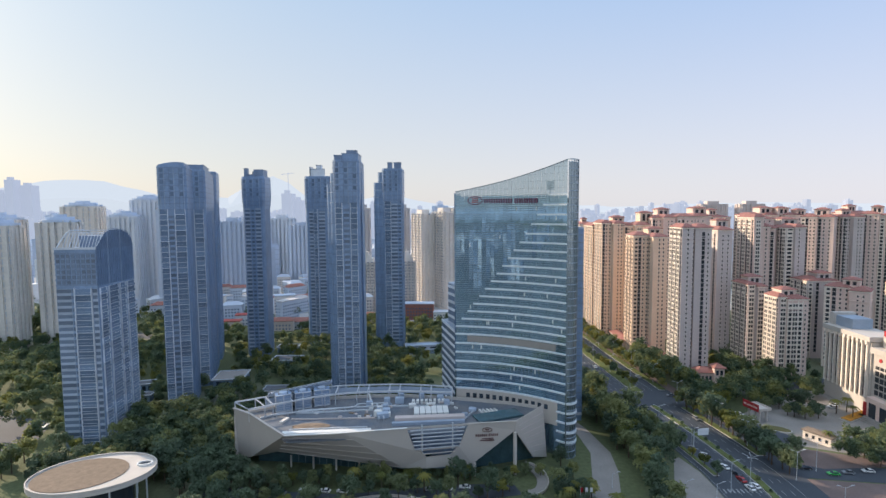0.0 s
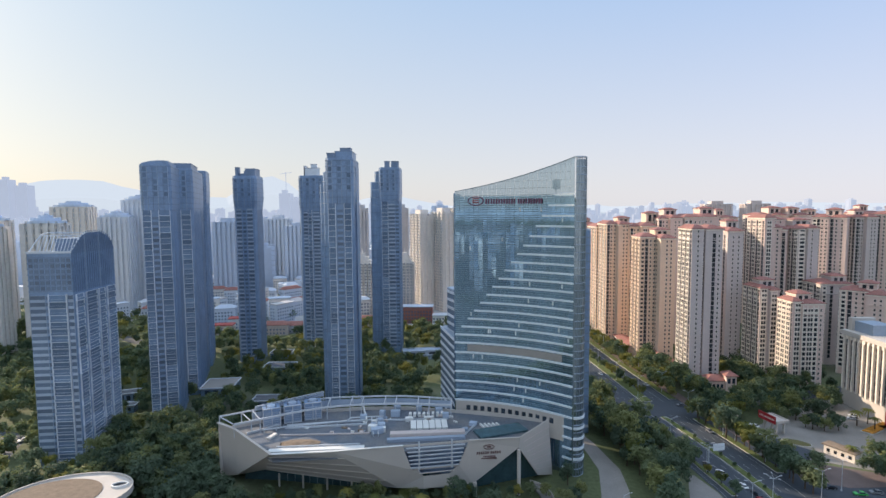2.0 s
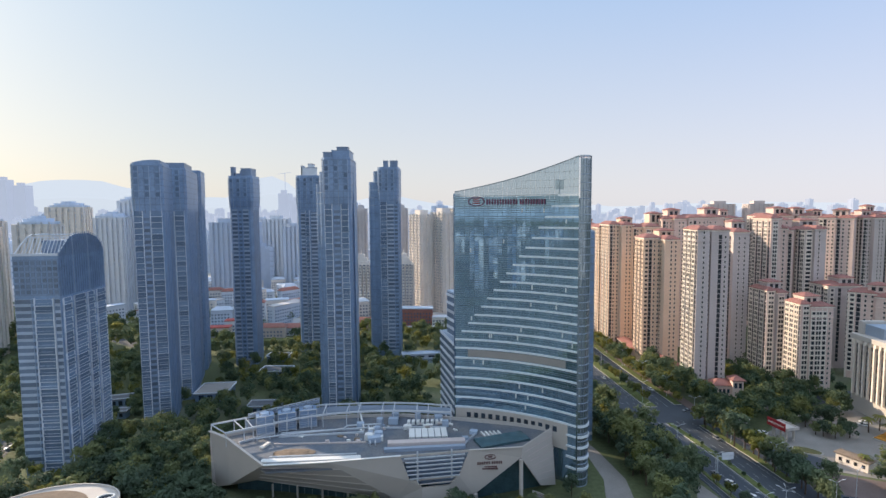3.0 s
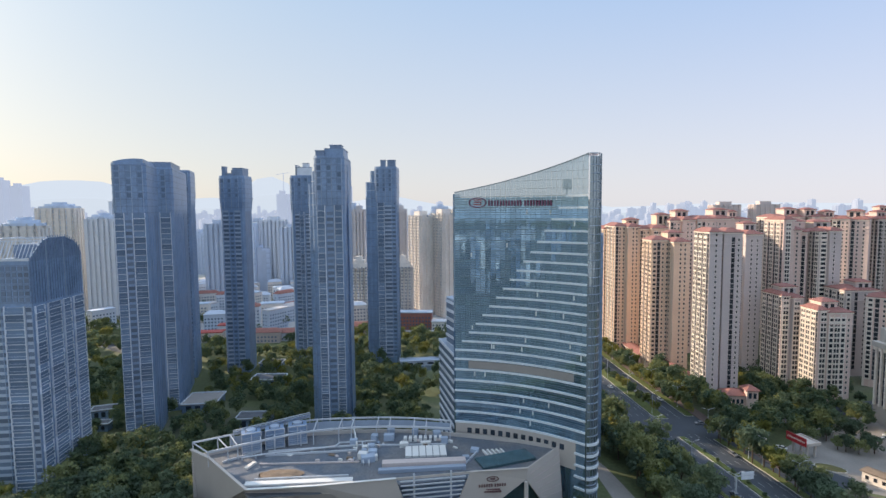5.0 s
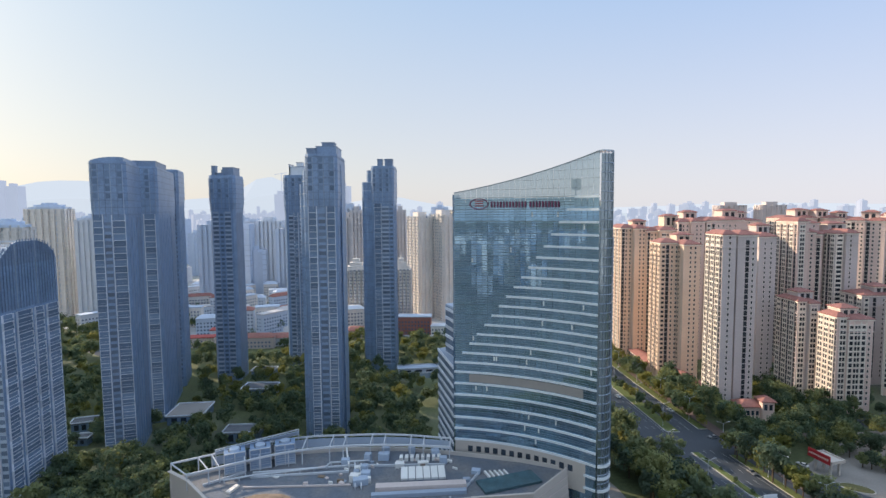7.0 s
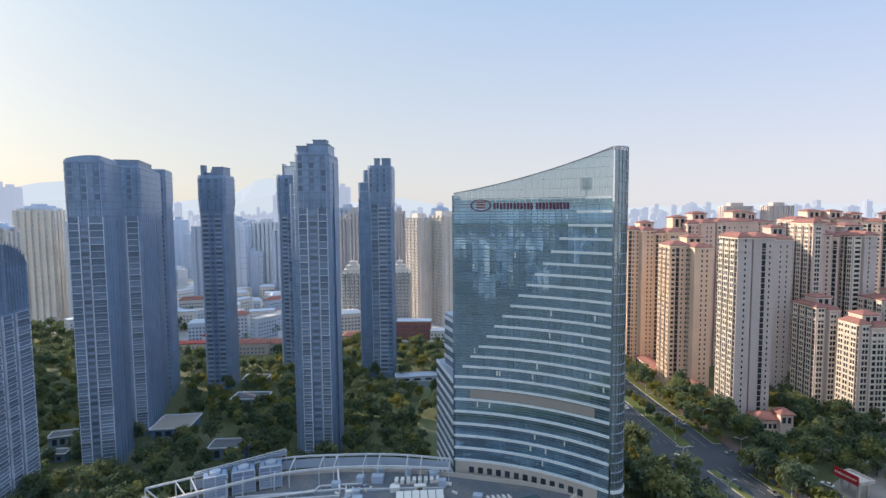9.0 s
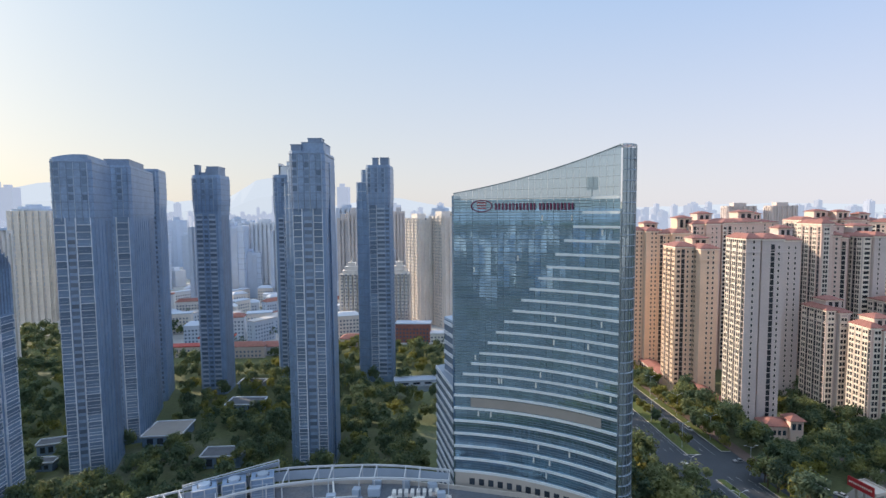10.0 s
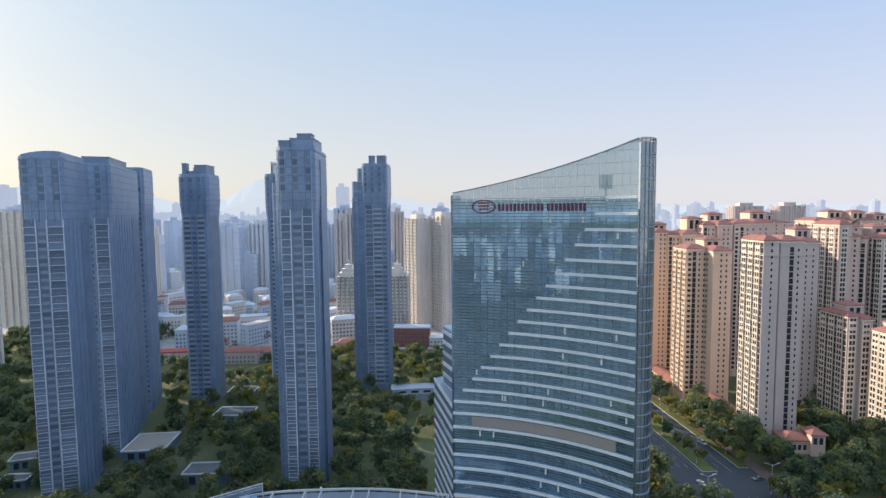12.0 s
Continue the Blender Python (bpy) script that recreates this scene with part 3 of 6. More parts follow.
# lower blocks behind the tower
def banded_block(name, label, plan, h, step=3.9, skin=None):
    at = Matrix.Translation((*plan[0], 0))
    t = thing(name, label, "building", at)
    part("body", solid(bmesh.new(), plan, 0, h), skin or STRIPGLASS, t, apart=at)
    part("roof_slab", solid(bmesh.new(), plan, h, h + 0.8), GREYPANEL, t, apart=at)
    z = 3.0
    ring = plan[-1:] + plan[:2]
    while z < h:
        part("floor_band", sheet(bmesh.new(), ring, z, z + 1.3, -0.3), BALCFRAME, t, apart=at)
        z += step
    return t


banded_block("rear_wing", "glass wing with pale slanted floor bands", [(5.5, 250), (16, 252), (12, 285), (-0.8, 277)], 50)
banded_block("rear_wing", "upper glass wing with pale floor bands behind the tower", [(10, 251), (20, 254), (16, 280), (2.6, 272)], 71)
t = banded_block("rear_block", "dark grey block behind the tower's rounded end", [(52, 262), (71.5, 262), (71.5, 280), (52, 280)], 100, 200, SLATE)
M0 = t.matrix_basis.copy()
for j in range(25):
    part("floor_line", box(bmesh.new(), 52.2, 261.8, 3 + 3.9 * j, 71.7, 279, 3.4 + 3.9 * j), RAIL, t, apart=M0)


# ---- the podium ----
POD_AT = Matrix.Translation((-25, 220, 0))
podium = thing("hotel_podium", "low cream stone podium with folded walls and roof terrace", "building", POD_AT)
TOP = [(-93, 222.5, 23.4), (-83.5, 216, 23.4), (-62.5, 195.8, 22.6), (-41, 198, 22.5), (-15, 202.4, 22.4), (10, 206.4, 22.4), (30, 208.6, 22.4), (43.5, 221.5, 24.0)]
REAR = [(43, 229), (30, 234.5), (4, 241), (-16, 244.6), (-36, 244.6), (-56, 242), (-77, 231.5)]


def slab_face(name, quads, mat=None, thick=0.5, label=""):
    """Wall leaves from corner lists, each given thickness inwards."""
    bm = bmesh.new()
    for q in quads:
        v = [Vector(p) for p in q]
        n = (v[1] - v[0]).cross(v[2] - v[0]).normalized()
        if n.y > 0:
            v, n = v[::-1], -n
        f = [bm.verts.new(p) for p in v]
        b = [bm.verts.new(p - n * thick) for p in v]
        bm.faces.new(f)
        bm.faces.new(b[::-1])
        for i in range(len(f)):
            bm.faces.new((f[i], b[i], b[(i + 1) % len(f)], f[(i + 1) % len(f)]))
    return part(name, bm, mat or STONE, podium, label, apart=POD_AT)


def lerp3(a, b, u):
    return tuple(p + (q - p) * u for p, q in zip(a, b))


# west end, the striped inward-leaning leaf, and the plain leaf with the louvre opening
A0, A1, C0, P0 = TOP[0], TOP[1], TOP[2], TOP[3]
AB, A1B, CB = (-92.5, 223.5, 0), (-84, 217.5, 3.5), (-71, 214, 7.5)
QB, QC = (-17, 204.6, 4.6), (-33, 207.5, 4.6)
slab_face("wall_leaf", [(A0, A1, A1B, AB)])
slab_face("wall_leaf", [(A1, C0, CB, A1B)])
for i in range(5):
    u0, u1 = i / 5, (i + 1) / 5 - 0.02
    a, b = lerp3(C0, CB, u0), lerp3(C0, CB, u1)
    d, c = lerp3(P0, QB if u0 < 2 else QC, u0), lerp3(P0, QB, u1)
    slab_face("clad_panel", [(a, d, c, b)], STRIPESTONE, label="striped stone cladding leaning inwards" if i == 0 else "")
    e, f = lerp3(C0, CB, u1), lerp3(P0, QB, u1)
    bm = bmesh.new()
    beam(bm, Vector(e) + Vector((0, 0.12, 0)), Vector(f) + Vector((0, 0.12, 0)), 0.25, 0.5)
    part("clad_joint", bm, STONE2, podium, apart=POD_AT)
slab_face("soffit", [(CB, QB, (-20, 216, 4.6), (-66, 224, 7.5))], STONE2)
HY = lambda x: 202.4 + 4.0 * (x + 15) / 25          # depth of the plain leaf
H1, H2, H3, H4 = (-15, HY(-15), 21.6), (-11.8, HY(-11.8), 12.6), (6, HY(6), 13.0), (9.8, HY(9.8), 21.6)
T1, T2 = (-15, HY(-15), 22.4), (10, HY(10), 22.4)
B2 = (11.5, HY(11.5), 5.0)
slab_face("wall_leaf", [(P0, T1, H1, H2, QB)])
slab_face("wall_leaf", [(T1, T2, H4, H1)], thick=0.35)
S1, S2, S3, S4 = (-9.5, HY(-9.5), 12.3), (-7.5, HY(-7.5), 9.6), (2.5, HY(2.5), 9.8), (5, HY(5), 12.5)
slab_face("wall_leaf", [(QB, H2, S1, S2, (-7.5, HY(-7.5), 4.8))])
slab_face("wall_leaf", [((-7.5, HY(-7.5), 4.8), S2, S3, (2.5, HY(2.5), 4.9))])
slab_face("wall_leaf", [((2.5, HY(2.5), 4.9), S3, S4, H3, B2)])
slab_face("wall_leaf", [(H2, H3, S4, S1)], thick=0.35)
slab_face("wall_leaf", [(H3, H4, T2, (29.4, 208.4, 18.4), B2)])
slab_face("wall_leaf", [(T2, TOP[6], (29.4, 208.4, 18.4))])
slab_face("wall_leaf", [(TOP[6], TOP[7], (45.5, 222.5, 0), (38.5, 216.5, 3.0), (29.4, 208.4, 18.4))], label="stone end leaf with slanted joints")
for i in range(7):
    u = 0.12 + 0.12 * i
    a, b = lerp3(TOP[7], (45.5, 222.5, 0), u), lerp3(TOP[6], (38.5, 216.5, 3.0), u)
    bm = bmesh.new()
    beam(bm, Vector(a) + Vector((0.15, -0.12, 0)), Vector(b) + Vector((0.15, -0.12, 0)), 0.12, 0.12)
    part("clad_joint", bm, CREAM2, podium, apart=POD_AT)
# dark recesses, louvres, entrance glass and columns
bm = bmesh.new()
box(bm, -15.5, 207.4, 9, 10.5, 209.0, 19.0)
part("recess", bm, SLATE2, podium, "dark recess behind the louvres", apart=POD_AT)
for i in range(6):
    z = 13.4 + 1.55 * i
    xa, xb = -12.0 - 0.30 * i - 0.2, 6.2 + 0.40 * i + 0.2
    bm = beam(bmesh.new(), (xa, HY(xa) - 0.25, z), (xb, HY(xb) - 0.25, z), 0.5, 0.34)
    part("louvre", bm, STEEL, podium, apart=POD_AT)
for x in (-9, 3.4):
    part("louvre_post", beam(bmesh.new(), (x, HY(x) - 0.5, 12.6), (x, HY(x) - 0.5, 23.6), 0.6), STEEL, podium, apart=POD_AT)
part("louvre", beam(bmesh.new(), (-9, HY(-9) - 0.2, 11.0), (4.4, HY(4.4) - 0.2, 11.2), 0.4, 0.3), STONE2, podium, apart=POD_AT)
part("entrance_glass", solid(bmesh.new(), [(12, 213), (40, 222), (38, 228), (10, 220)], 0, 18), LOBBY, podium, "dark glass wall of the tall entrance", apart=POD_AT)
part("lobby_glass", solid(bmesh.new(), [(-82, 221), (-66, 219.5), (-30, 213), (10, 213), (10, 221), (-30, 221), (-60, 226)], 0, 9), LOBBY, podium, "dark ground floor glazing under the overhang", apart=POD_AT)
for x, y in ((29.3, 207.6), (12.3, 206.6)):
    part("column", tube(bmesh.new(), (x, y, 0), (x, y, 18 if x > 20 else 5.5), 0.75, 0.7, 14), STONE2, podium, apart=POD_AT)
for x, y in ((-66, 215), (-56, 213.5), (-46, 212), (-36, 210.5), (-27, 208.8), (-12, 207)):
    part("column", tube(bmesh.new(), (x, y, 0), (x, y, 5.2), 0.4, 0.4, 10), STONE2, podium, apart=POD_AT)
for i in range(22):
    x = -64 + 3.2 * i
    y = 219.5 - 6.5 * (x + 66) / 36 if x < -30 else 213
    part("lobby_mullion", box(bmesh.new(), x, y - 0.15, 0, x + 0.2, y + 0.1, 8.6), RAIL, podium, apart=POD_AT)
# small sign on the wall: badge and bars
for x0, x1, z0, z1 in ((16.9, 18.5, 19.2, 19.7), (15.4, 20.2, 15.6, 15.85), (14.7, 20.6, 14.8, 15.1)):
    part("sign_bar", box(bmesh.new(), x0, 206.1 + 0.11 * (x0 - 10), z0, x1, 207.2 + 0.11 * (x0 - 10), z1), WALLSIGN, podium, apart=POD_AT)
for i in range(11):
    x = 12.9 + 0.84 * i + (0.4 if i > 5 else 0)
    part("sign_bar", box(bmesh.new(), x, 206.15 + 0.11 * (x - 10), 16.6, x + 0.5, 206.7 + 0.11 * (x - 10), 17.6), WALLSIGN, podium, apart=POD_AT)
bm = bmesh.new()
for i in range(24):
    a, b = 2 * math.pi * i / 24, 2 * math.pi * (i + 1) / 24
    pa, pb = [(17.7 + 2.0 * math.cos(q), 206.05 + 0.11 * (7.7 + 2.0 * math.cos(q)), 19.45 + 0.85 * math.sin(q)) for q in (a, b)]
    beam(bm, pa, pb, 0.25, 0.22)
part("sign_badge", bm, WALLSIGN, podium, apart=POD_AT)
# roof deck, rear wall and parapets
deck = [(p[0] * 0.985 - 0.3, p[1] + 0.9) for p in TOP[:7]] + [(42, 223)] + [(x, y - 0.4) for x, y in REAR]
part("roof_deck", solid(bmesh.new(), deck, 19.0, 19.6), DECK, podium, "grey and brown roof deck with worn patches", apart=POD_AT)
part("inner_wall", solid(bmesh.new(), [(-82, 222), (-60, 221), (-20, 214), (9, 212), (38, 224), (26, 233), (0, 238), (-50, 239), (-74, 229)], 0, 19), SLATE2, podium, "dark inner wall under the roof", apart=POD_AT)
part("rear_wall", sheet(bmesh.new(), REAR + [(-93, 222.5)], 0, 21.0, 0.5), STONE2, podium, apart=POD_AT)
part("parapet_cap", beam(bmesh.new(), C0, P0, 0.9, 0.25), WHITE, podium, apart=POD_AT)
part("parapet_cap", beam(bmesh.new(), P0, T1, 0.8, 0.22), WHITE, podium, apart=POD_AT)
part("parapet_cap", beam(bmesh.new(), A0, A1, 1.2, 0.3), STONE2, podium, apart=POD_AT)
part("parapet_cap", beam(bmesh.new(), A1, C0, 0.9, 0.25), STONE2, podium, apart=POD_AT)
part("parapet_cap", beam(bmesh.new(), T2, TOP[6], 0.8, 0.22), STONE2, podium, apart=POD_AT)
# the curved steel pergola round the back of the terrace
outer = [(-92.5, 222.8)] + [(x, y) for x, y in REAR[::-1][:-2]]


def smooth(path, n):
    """A smooth plan line through the corners."""
    out = []
    p = [Vector(q) for q in path]
    p = [p[0] * 2 - p[1]] + p + [p[-1] * 2 - p[-2]]
    for i in range(1, len(p) - 2):
        for k in range(n):
            t = k / n
            out.append(0.5 * (2 * p[i] + (p[i + 1] - p[i - 1]) * t + (2 * p[i - 1] - 5 * p[i] + 4 * p[i + 1] - p[i + 2]) * t * t + (3 * p[i] - p[i - 1] - 3 * p[i + 1] + p[i + 2]) * t ** 3))
    return out + [p[-2]]


oline = smooth(outer, 4)
iline = smooth([(-84, 216.5), (-72, 223.5), (-55, 232.5), (-36, 236.8), (-16, 237.5), (3.5, 235.5)], 4)
part("pergola_rail", rail(bmesh.new(), [(*p, 25.8) for p in oline], 0.45, 0.6), STEEL, podium, "white curved outer pergola rail", apart=POD_AT)
part("pergola_rail", rail(bmesh.new(), [(*p, 25.0) for p in iline], 0.5, 0.7), STEEL, podium, apart=POD_AT)
for i in range(14):
    a = iline[round(i * (len(iline) - 1) / 13)]
    b = oline[round(i * (len(oline) - 1) / 13)]
    bm = beam(bmesh.new(), (*a, 25.0), (*b, 25.8), 0.3, 0.4)
    beam(bm, (*a, 19.6), (*a, 25.0), 0.32)
    beam(bm, (*b, 19.6), (*b, 25.8), 0.32)
    part("pergola_bay", bm, STEEL, podium, apart=POD_AT)
bm = rail(bmesh.new(), [(*p, 23.2) for p in oline[3:]], 0.12, 3.2)
part("pergola_screen", bm, GREYPANEL, podium, apart=POD_AT)


# slatted screen above the rail behind the cooling towers
sa, sb_ = Vector((-80, 229.5, 0)), Vector((-54, 242.8, 0))
bm = beam(bmesh.new(), sa + Vector((0, 0, 26.2)), sa + Vector((0, 0, 27.4)), 0.3)
for k in range(7):
    p = sa.lerp(sb_, k / 6)
    beam(bm, p + Vector((0, 0, 20)), p + Vector((0, 0, 27.6 + 1.4 * k / 6)), 0.28)
for k in range(2):
    beam(bm, sa + Vector((0, 0, 26.2 + 1.2 * k)), sb_ + Vector((0, 0, 27.0 + 2.0 * k)), 0.28)
part("screen_frame", bm, STEEL, podium, apart=POD_AT)
for k in range(8):
    u = k / 8
    part("screen_slat", beam(bmesh.new(), sa + Vector((0.6 * u, -0.9 * u, 26.3 + 1.1 * u)), sb_ + Vector((0.6 * u, -0.9 * u, 27.1 + 1.9 * u)), 0.32, 0.1), GREYPANEL, podium, apart=POD_AT)


# things on the roof terrace
def roof_thing(name, label, cat, x, y, w, d, h, mat, rot=0, extra=None):
    at = pose(x, y, 19.6, 0, 0, rot)
    t = thing(name, label, cat, at)
    bm = box(bmesh.new(), 0, 0, 0, w, d, h)
    bmesh.ops.bevel(bm, geom=bm.edges[:], offset=0.06, segments=1, affect="EDGES")
    part("body", bm, mat, t)
    if extra:
        extra(t, w, d, h)
    return t


def tank_lid(t, w, d, h):
    part("top_opening", box(bmesh.new(), w * 0.2, d * 0.3, h, w * 0.8, d * 0.7, h + 0.12), DARKMETAL, t)
    for a, b in (((0, 0), (0, h)), ((w, 0), (w, h)), ((0, h), (w, h)), ((0, 0.4), (w, 0.4)), ((w / 2, 0), (w / 2, h))):
        part("frame", beam(bmesh.new(), (a[0], -0.2, a[1]), (b[0], -0.2, b[1]), 0.3), STEEL, t)
    for k in range(7):
        part("grille", box(bmesh.new(), 0.3, -0.1, 0.7 + 0.8 * k, w - 0.3, 0.02, 1.1 + 0.8 * k), GREYPANEL, t)
    part("fan_ring", tube(bmesh.new(), (w / 2, d / 2, h), (w / 2, d / 2, h + 0.7), 1.9, 1.7, 16), GREYPANEL, t)


for i in range(3):
    roof_thing("cooling_tower", "grey box-shaped cooling tower on the terrace", "machine", -75.5 + 7.8 * i, 226.0 + 3.4 * i, 7.0, 5.4, 7.6, SLATE, 24 - 4 * i, tank_lid)
sk = thing("skylight", "row of white skylight panels on the roof", "skylight", pose(-13.2, 220.5, 19.6, 0, 0, 4))
for i in range(6):
    bm = box(bmesh.new(), 2.6 * i, 0, 0, 2.6 * i + 2.3, 8.2, 1.5)
    part("skylight_panel", bm, WHITE, sk)
part("skylight_base", box(bmesh.new(), -0.6, -0.6, 0, 16, 8.8, 0.9), DECK, sk)
roof_thing("roof_ridge", "long beige plant enclosure on the roof", "enclosure", -21, 213.6, 30, 3.0, 2.2, CREAM2, 4)
roof_thing("roof_ridge", "long grey raised roof strip", "enclosure", -22, 210.5, 31, 2.0, 1.3, GREYPANEL, 5)
roof_thing("roof_wall", "low pale dividing wall across the terrace", "wall", -33, 230.5, 0.6, 25, 1.6, WHITE, 14)
roof_thing("roof_kerb", "long low white upstand along the terrace", "upstand", -66, 202.5, 36, 2.6, 0.7, WHITE, 4)
roof_thing("roof_kerb", "low grey upstand across the terrace", "upstand", -66, 217.5, 36, 0.5, 0.6, CREAM2, 2)
roof_thing("roof_pipe", "pale low duct along the cooling towers", "duct", -66, 227, 36, 0.7, 0.7, STEEL, 8)
roof_thing("yellow_crate", "pale yellow boards stacked on the roof", "boards", -70.5, 214.5, 1.6, 5, 0.8, TRIM, -18)
for i in range(8):
    roof_thing("roof_fan", "white cylinder-like fan unit in a row", "fan", -15 + 2.0 * i, 235.4 + 0.1 * i, 1.2, 2.6, 1.5, WHITE, 0)
for x, y, w, d, h in ((-29, 218, 5, 3, 2.2), (-27, 222, 3, 2.5, 2.8), (-30, 225, 2, 2, 1.6), (-23, 236, 4, 2.5, 2.6), (-28, 235, 2.4, 2.4, 3.0), (-36, 233, 3, 2, 2), (8, 219, 2.4, 1.8, 1.8), (11, 226, 3, 2.4, 1.4), (-3, 238, 3, 2.5, 2.6)):
    roof_thing("air_conditioner", "grey air conditioning unit on the roof", "machine", x, y, w, d, h, GREYPANEL, random.Random(int(x * 7 + y)).uniform(-15, 15))
cl = random.Random(77)
for i in range(26):
    x, y = cl.uniform(-60, -34), cl.uniform(219, 231)
    if i > 12:
        x, y = cl.uniform(-30, 6), cl.uniform(229.5, 236)
    roof_thing("roof_debris", "small pile of building material on the roof", "material", x, y, cl.uniform(0.6, 2.6), cl.uniform(0.5, 1.6), cl.uniform(0.3, 1.1), cl.choice((WHITE, SAND, GREYPANEL, CREAM2)), cl.uniform(-40, 40))
for x, y, w, rot in ((-80, 219, 14, 38), (-66, 224, 34, 6), (-30, 231.5, 32, 1), (-64, 206.5, 32, 4), (8, 215, 12, 62)):
    roof_thing("roof_kerb", "low pale upstand across the terrace", "upstand", x, y, w, 0.5, 0.8, STEEL, rot)
for i in range(5):
    roof_thing("roof_duct", "pale slanted duct beside the tower", "duct", 17 + 1.7 * i, 222.5 + 0.2 * i, 0.7, 4.5, 0.9, WHITE, 20)
roof_thing("terrace_glass_roof", "dark sloping glass roof beside the tower", "roof", 15, 212.5, 21, 8, 1.0, LOBBY, 20)
for x0, y0, x1, y1 in ((-64, 224.6, -41, 229.6), (-41, 229.6, -40, 233), (-40, 233, -26, 234.4), (-74, 221, -64, 224.6), (-28, 216, -31, 233), (-26, 216.2, -28.6, 232)):
    n = math.hypot(x1 - x0, y1 - y0)
    pt = thing("roof_pipe", "white pipe on short feet along the terrace", "pipe", pose(x0, y0, 19.6, 0, 0, math.degrees(math.atan2(y1 - y0, x1 - x0))), group="roof pipes")
    part("pipe", tube(bmesh.new(), (0, 0, 1.1), (n, 0, 1.1), 0.3, 0.3, 8), STEEL, pt)
    for k in range(int(n / 5) + 1):
        part("foot", box(bmesh.new(), 0.2 + 4.8 * k, -0.15, 0, 0.5 + 4.8 * k, 0.15, 0.9), STEEL, pt)
for x, y, w, d, h in ((-31, 221, 3.4, 2.6, 2.4), (-27.5, 225.5, 2.2, 2.2, 3.4), (-30.5, 228.5, 2.0, 1.6, 1.5), (-25, 220, 1.6, 1.6, 2.0), (-16, 230, 3.2, 2, 1.8), (-8, 231.5, 4, 1.8, 1.5), (0, 233, 2.6, 2, 2.6), (-22, 240, 3, 2, 3.2), (-12, 240.5, 2.4, 2, 3.0)):
    roof_thing("air_conditioner", "white air conditioning unit on the roof", "machine", x, y, w, d, h, WHITE if h < 2.5 else GREYPANEL, random.Random(int(x * 5 + y)).uniform(-8, 12))
sb = thing("sand_heap", "low brown heap of sand on the roof", "sand", Matrix.Translation((-56, 210.5, 19.6)))
bm = bmesh.new()
bmesh.ops.create_icosphere(bm, subdivisions=3, radius=1.0)
for v in bm.verts:
    v.co = Vector((v.co.x * 7.5, v.co.y * 3.6, max(0, v.co.z) * 0.8)) * (1 + 0.25 * noise.noise(v.co * 2.2))
part("sand_mound", bm, SAND, sb)

# the round-ended canopy roof
disc = thing("disc_canopy", "oval cream canopy roof with a brown planted middle", "canopy", pose(-129.5, 184, 0, 0, 0, 14))


def oval(rx, ry, n=48, x=0, y=0):
    return [(x + rx * math.cos(2 * math.pi * i / n), y + ry * math.sin(2 * math.pi * i / n)) for i in range(n)]


part("rim", solid(bmesh.new(), oval(21, 15), 12.6, 13.9), STONE2, disc)
part("dish", solid(bmesh.new(), oval(20.6, 14.6), 13.8, 14.03), STONE2, disc, "warm cream top of the canopy")
bm = hoop(bmesh.new(), oval(21, 15), oval(20.6, 14.6), 14.0, 14.7)
part("upstand", bm, STONE2, disc)
part("planted_middle", solid(bmesh.new(), oval(15.6, 12.2, x=-4.2), 14.0, 14.25), SAND, disc, "flat brown middle of the canopy")
bm = hoop(bmesh.new(), oval(2.8, 1.9, 24, 16.2, 3.0), oval(2.3, 1.45, 24, 16.2, 3.0), 14.0, 14.7)
part("oval_light", bm, WHITE, disc)
part("oval_glass", solid(bmesh.new(), oval(2.3, 1.45, 24, 16.2, 3.0), 14.0, 14.3), WINGLASS, disc)
for i in range(10):
    a = 2 * math.pi * i / 10 + 0.2
    part("column", tube(bmesh.new(), (17 * math.cos(a), 11.5 * math.sin(a), 0), (17 * math.cos(a), 11.5 * math.sin(a), 12.6), 0.3, 0.3, 10), STEEL, disc)
part("lobby", solid(bmesh.new(), oval(13, 8.5), 0, 12.6), WINGLASS, disc, "dark glass drum under the canopy")


# ---- dark apartment towers ----
FLOOR = 2.9


def balcony_mesh(w):
    """One floor of a balcony stack facing -y, w metres wide: slab edge, posts, glazed rail and the dark room behind."""
    return framed("balcony", w, FLOOR, 0.7, (0, 0.13, w - 0.13, w), (0, 0.24, 1.2, FLOOR), {(1, 1): (0.06, 1), (1, 2): (0.45, 2)}, BALCFRAME, BALCGLASS, BALCGLASS)


def panel_mesh(w, pale):
    """One floor of a plain window strip: sill panel and window band."""
    return framed("window_strip", w, FLOOR, 0.16, (0, 0.08, w - 0.08, w), (0, 1.05, FLOOR - 0.14, FLOOR), {(1, 1): (0.12, 1)}, GREYPANEL if pale else SLATE, STRIPGLASS)


def cut_plan(w, d, c, o=0.0):
    """A rectangle with cut corners at the front, o metres larger all round."""
    return [(-o, c), (c, -o), (w - c, -o), (w + o, c), (w + o, d + o), (-o, d + o)]


def loft(bm, rings):
    rows = [[bm.verts.new((*p, z)) for p in plan] for plan, z in rings]
    n = len(rows[0])
    for r0, r1 in zip(rows, rows[1:]):
        for i in range(n):
            bm.faces.new((r0[i], r0[(i + 1) % n], r1[(i + 1) % n], r1[i]))
    bm.faces.new(rows[-1])
    bm.faces.new(rows[0][::-1])
    return bm


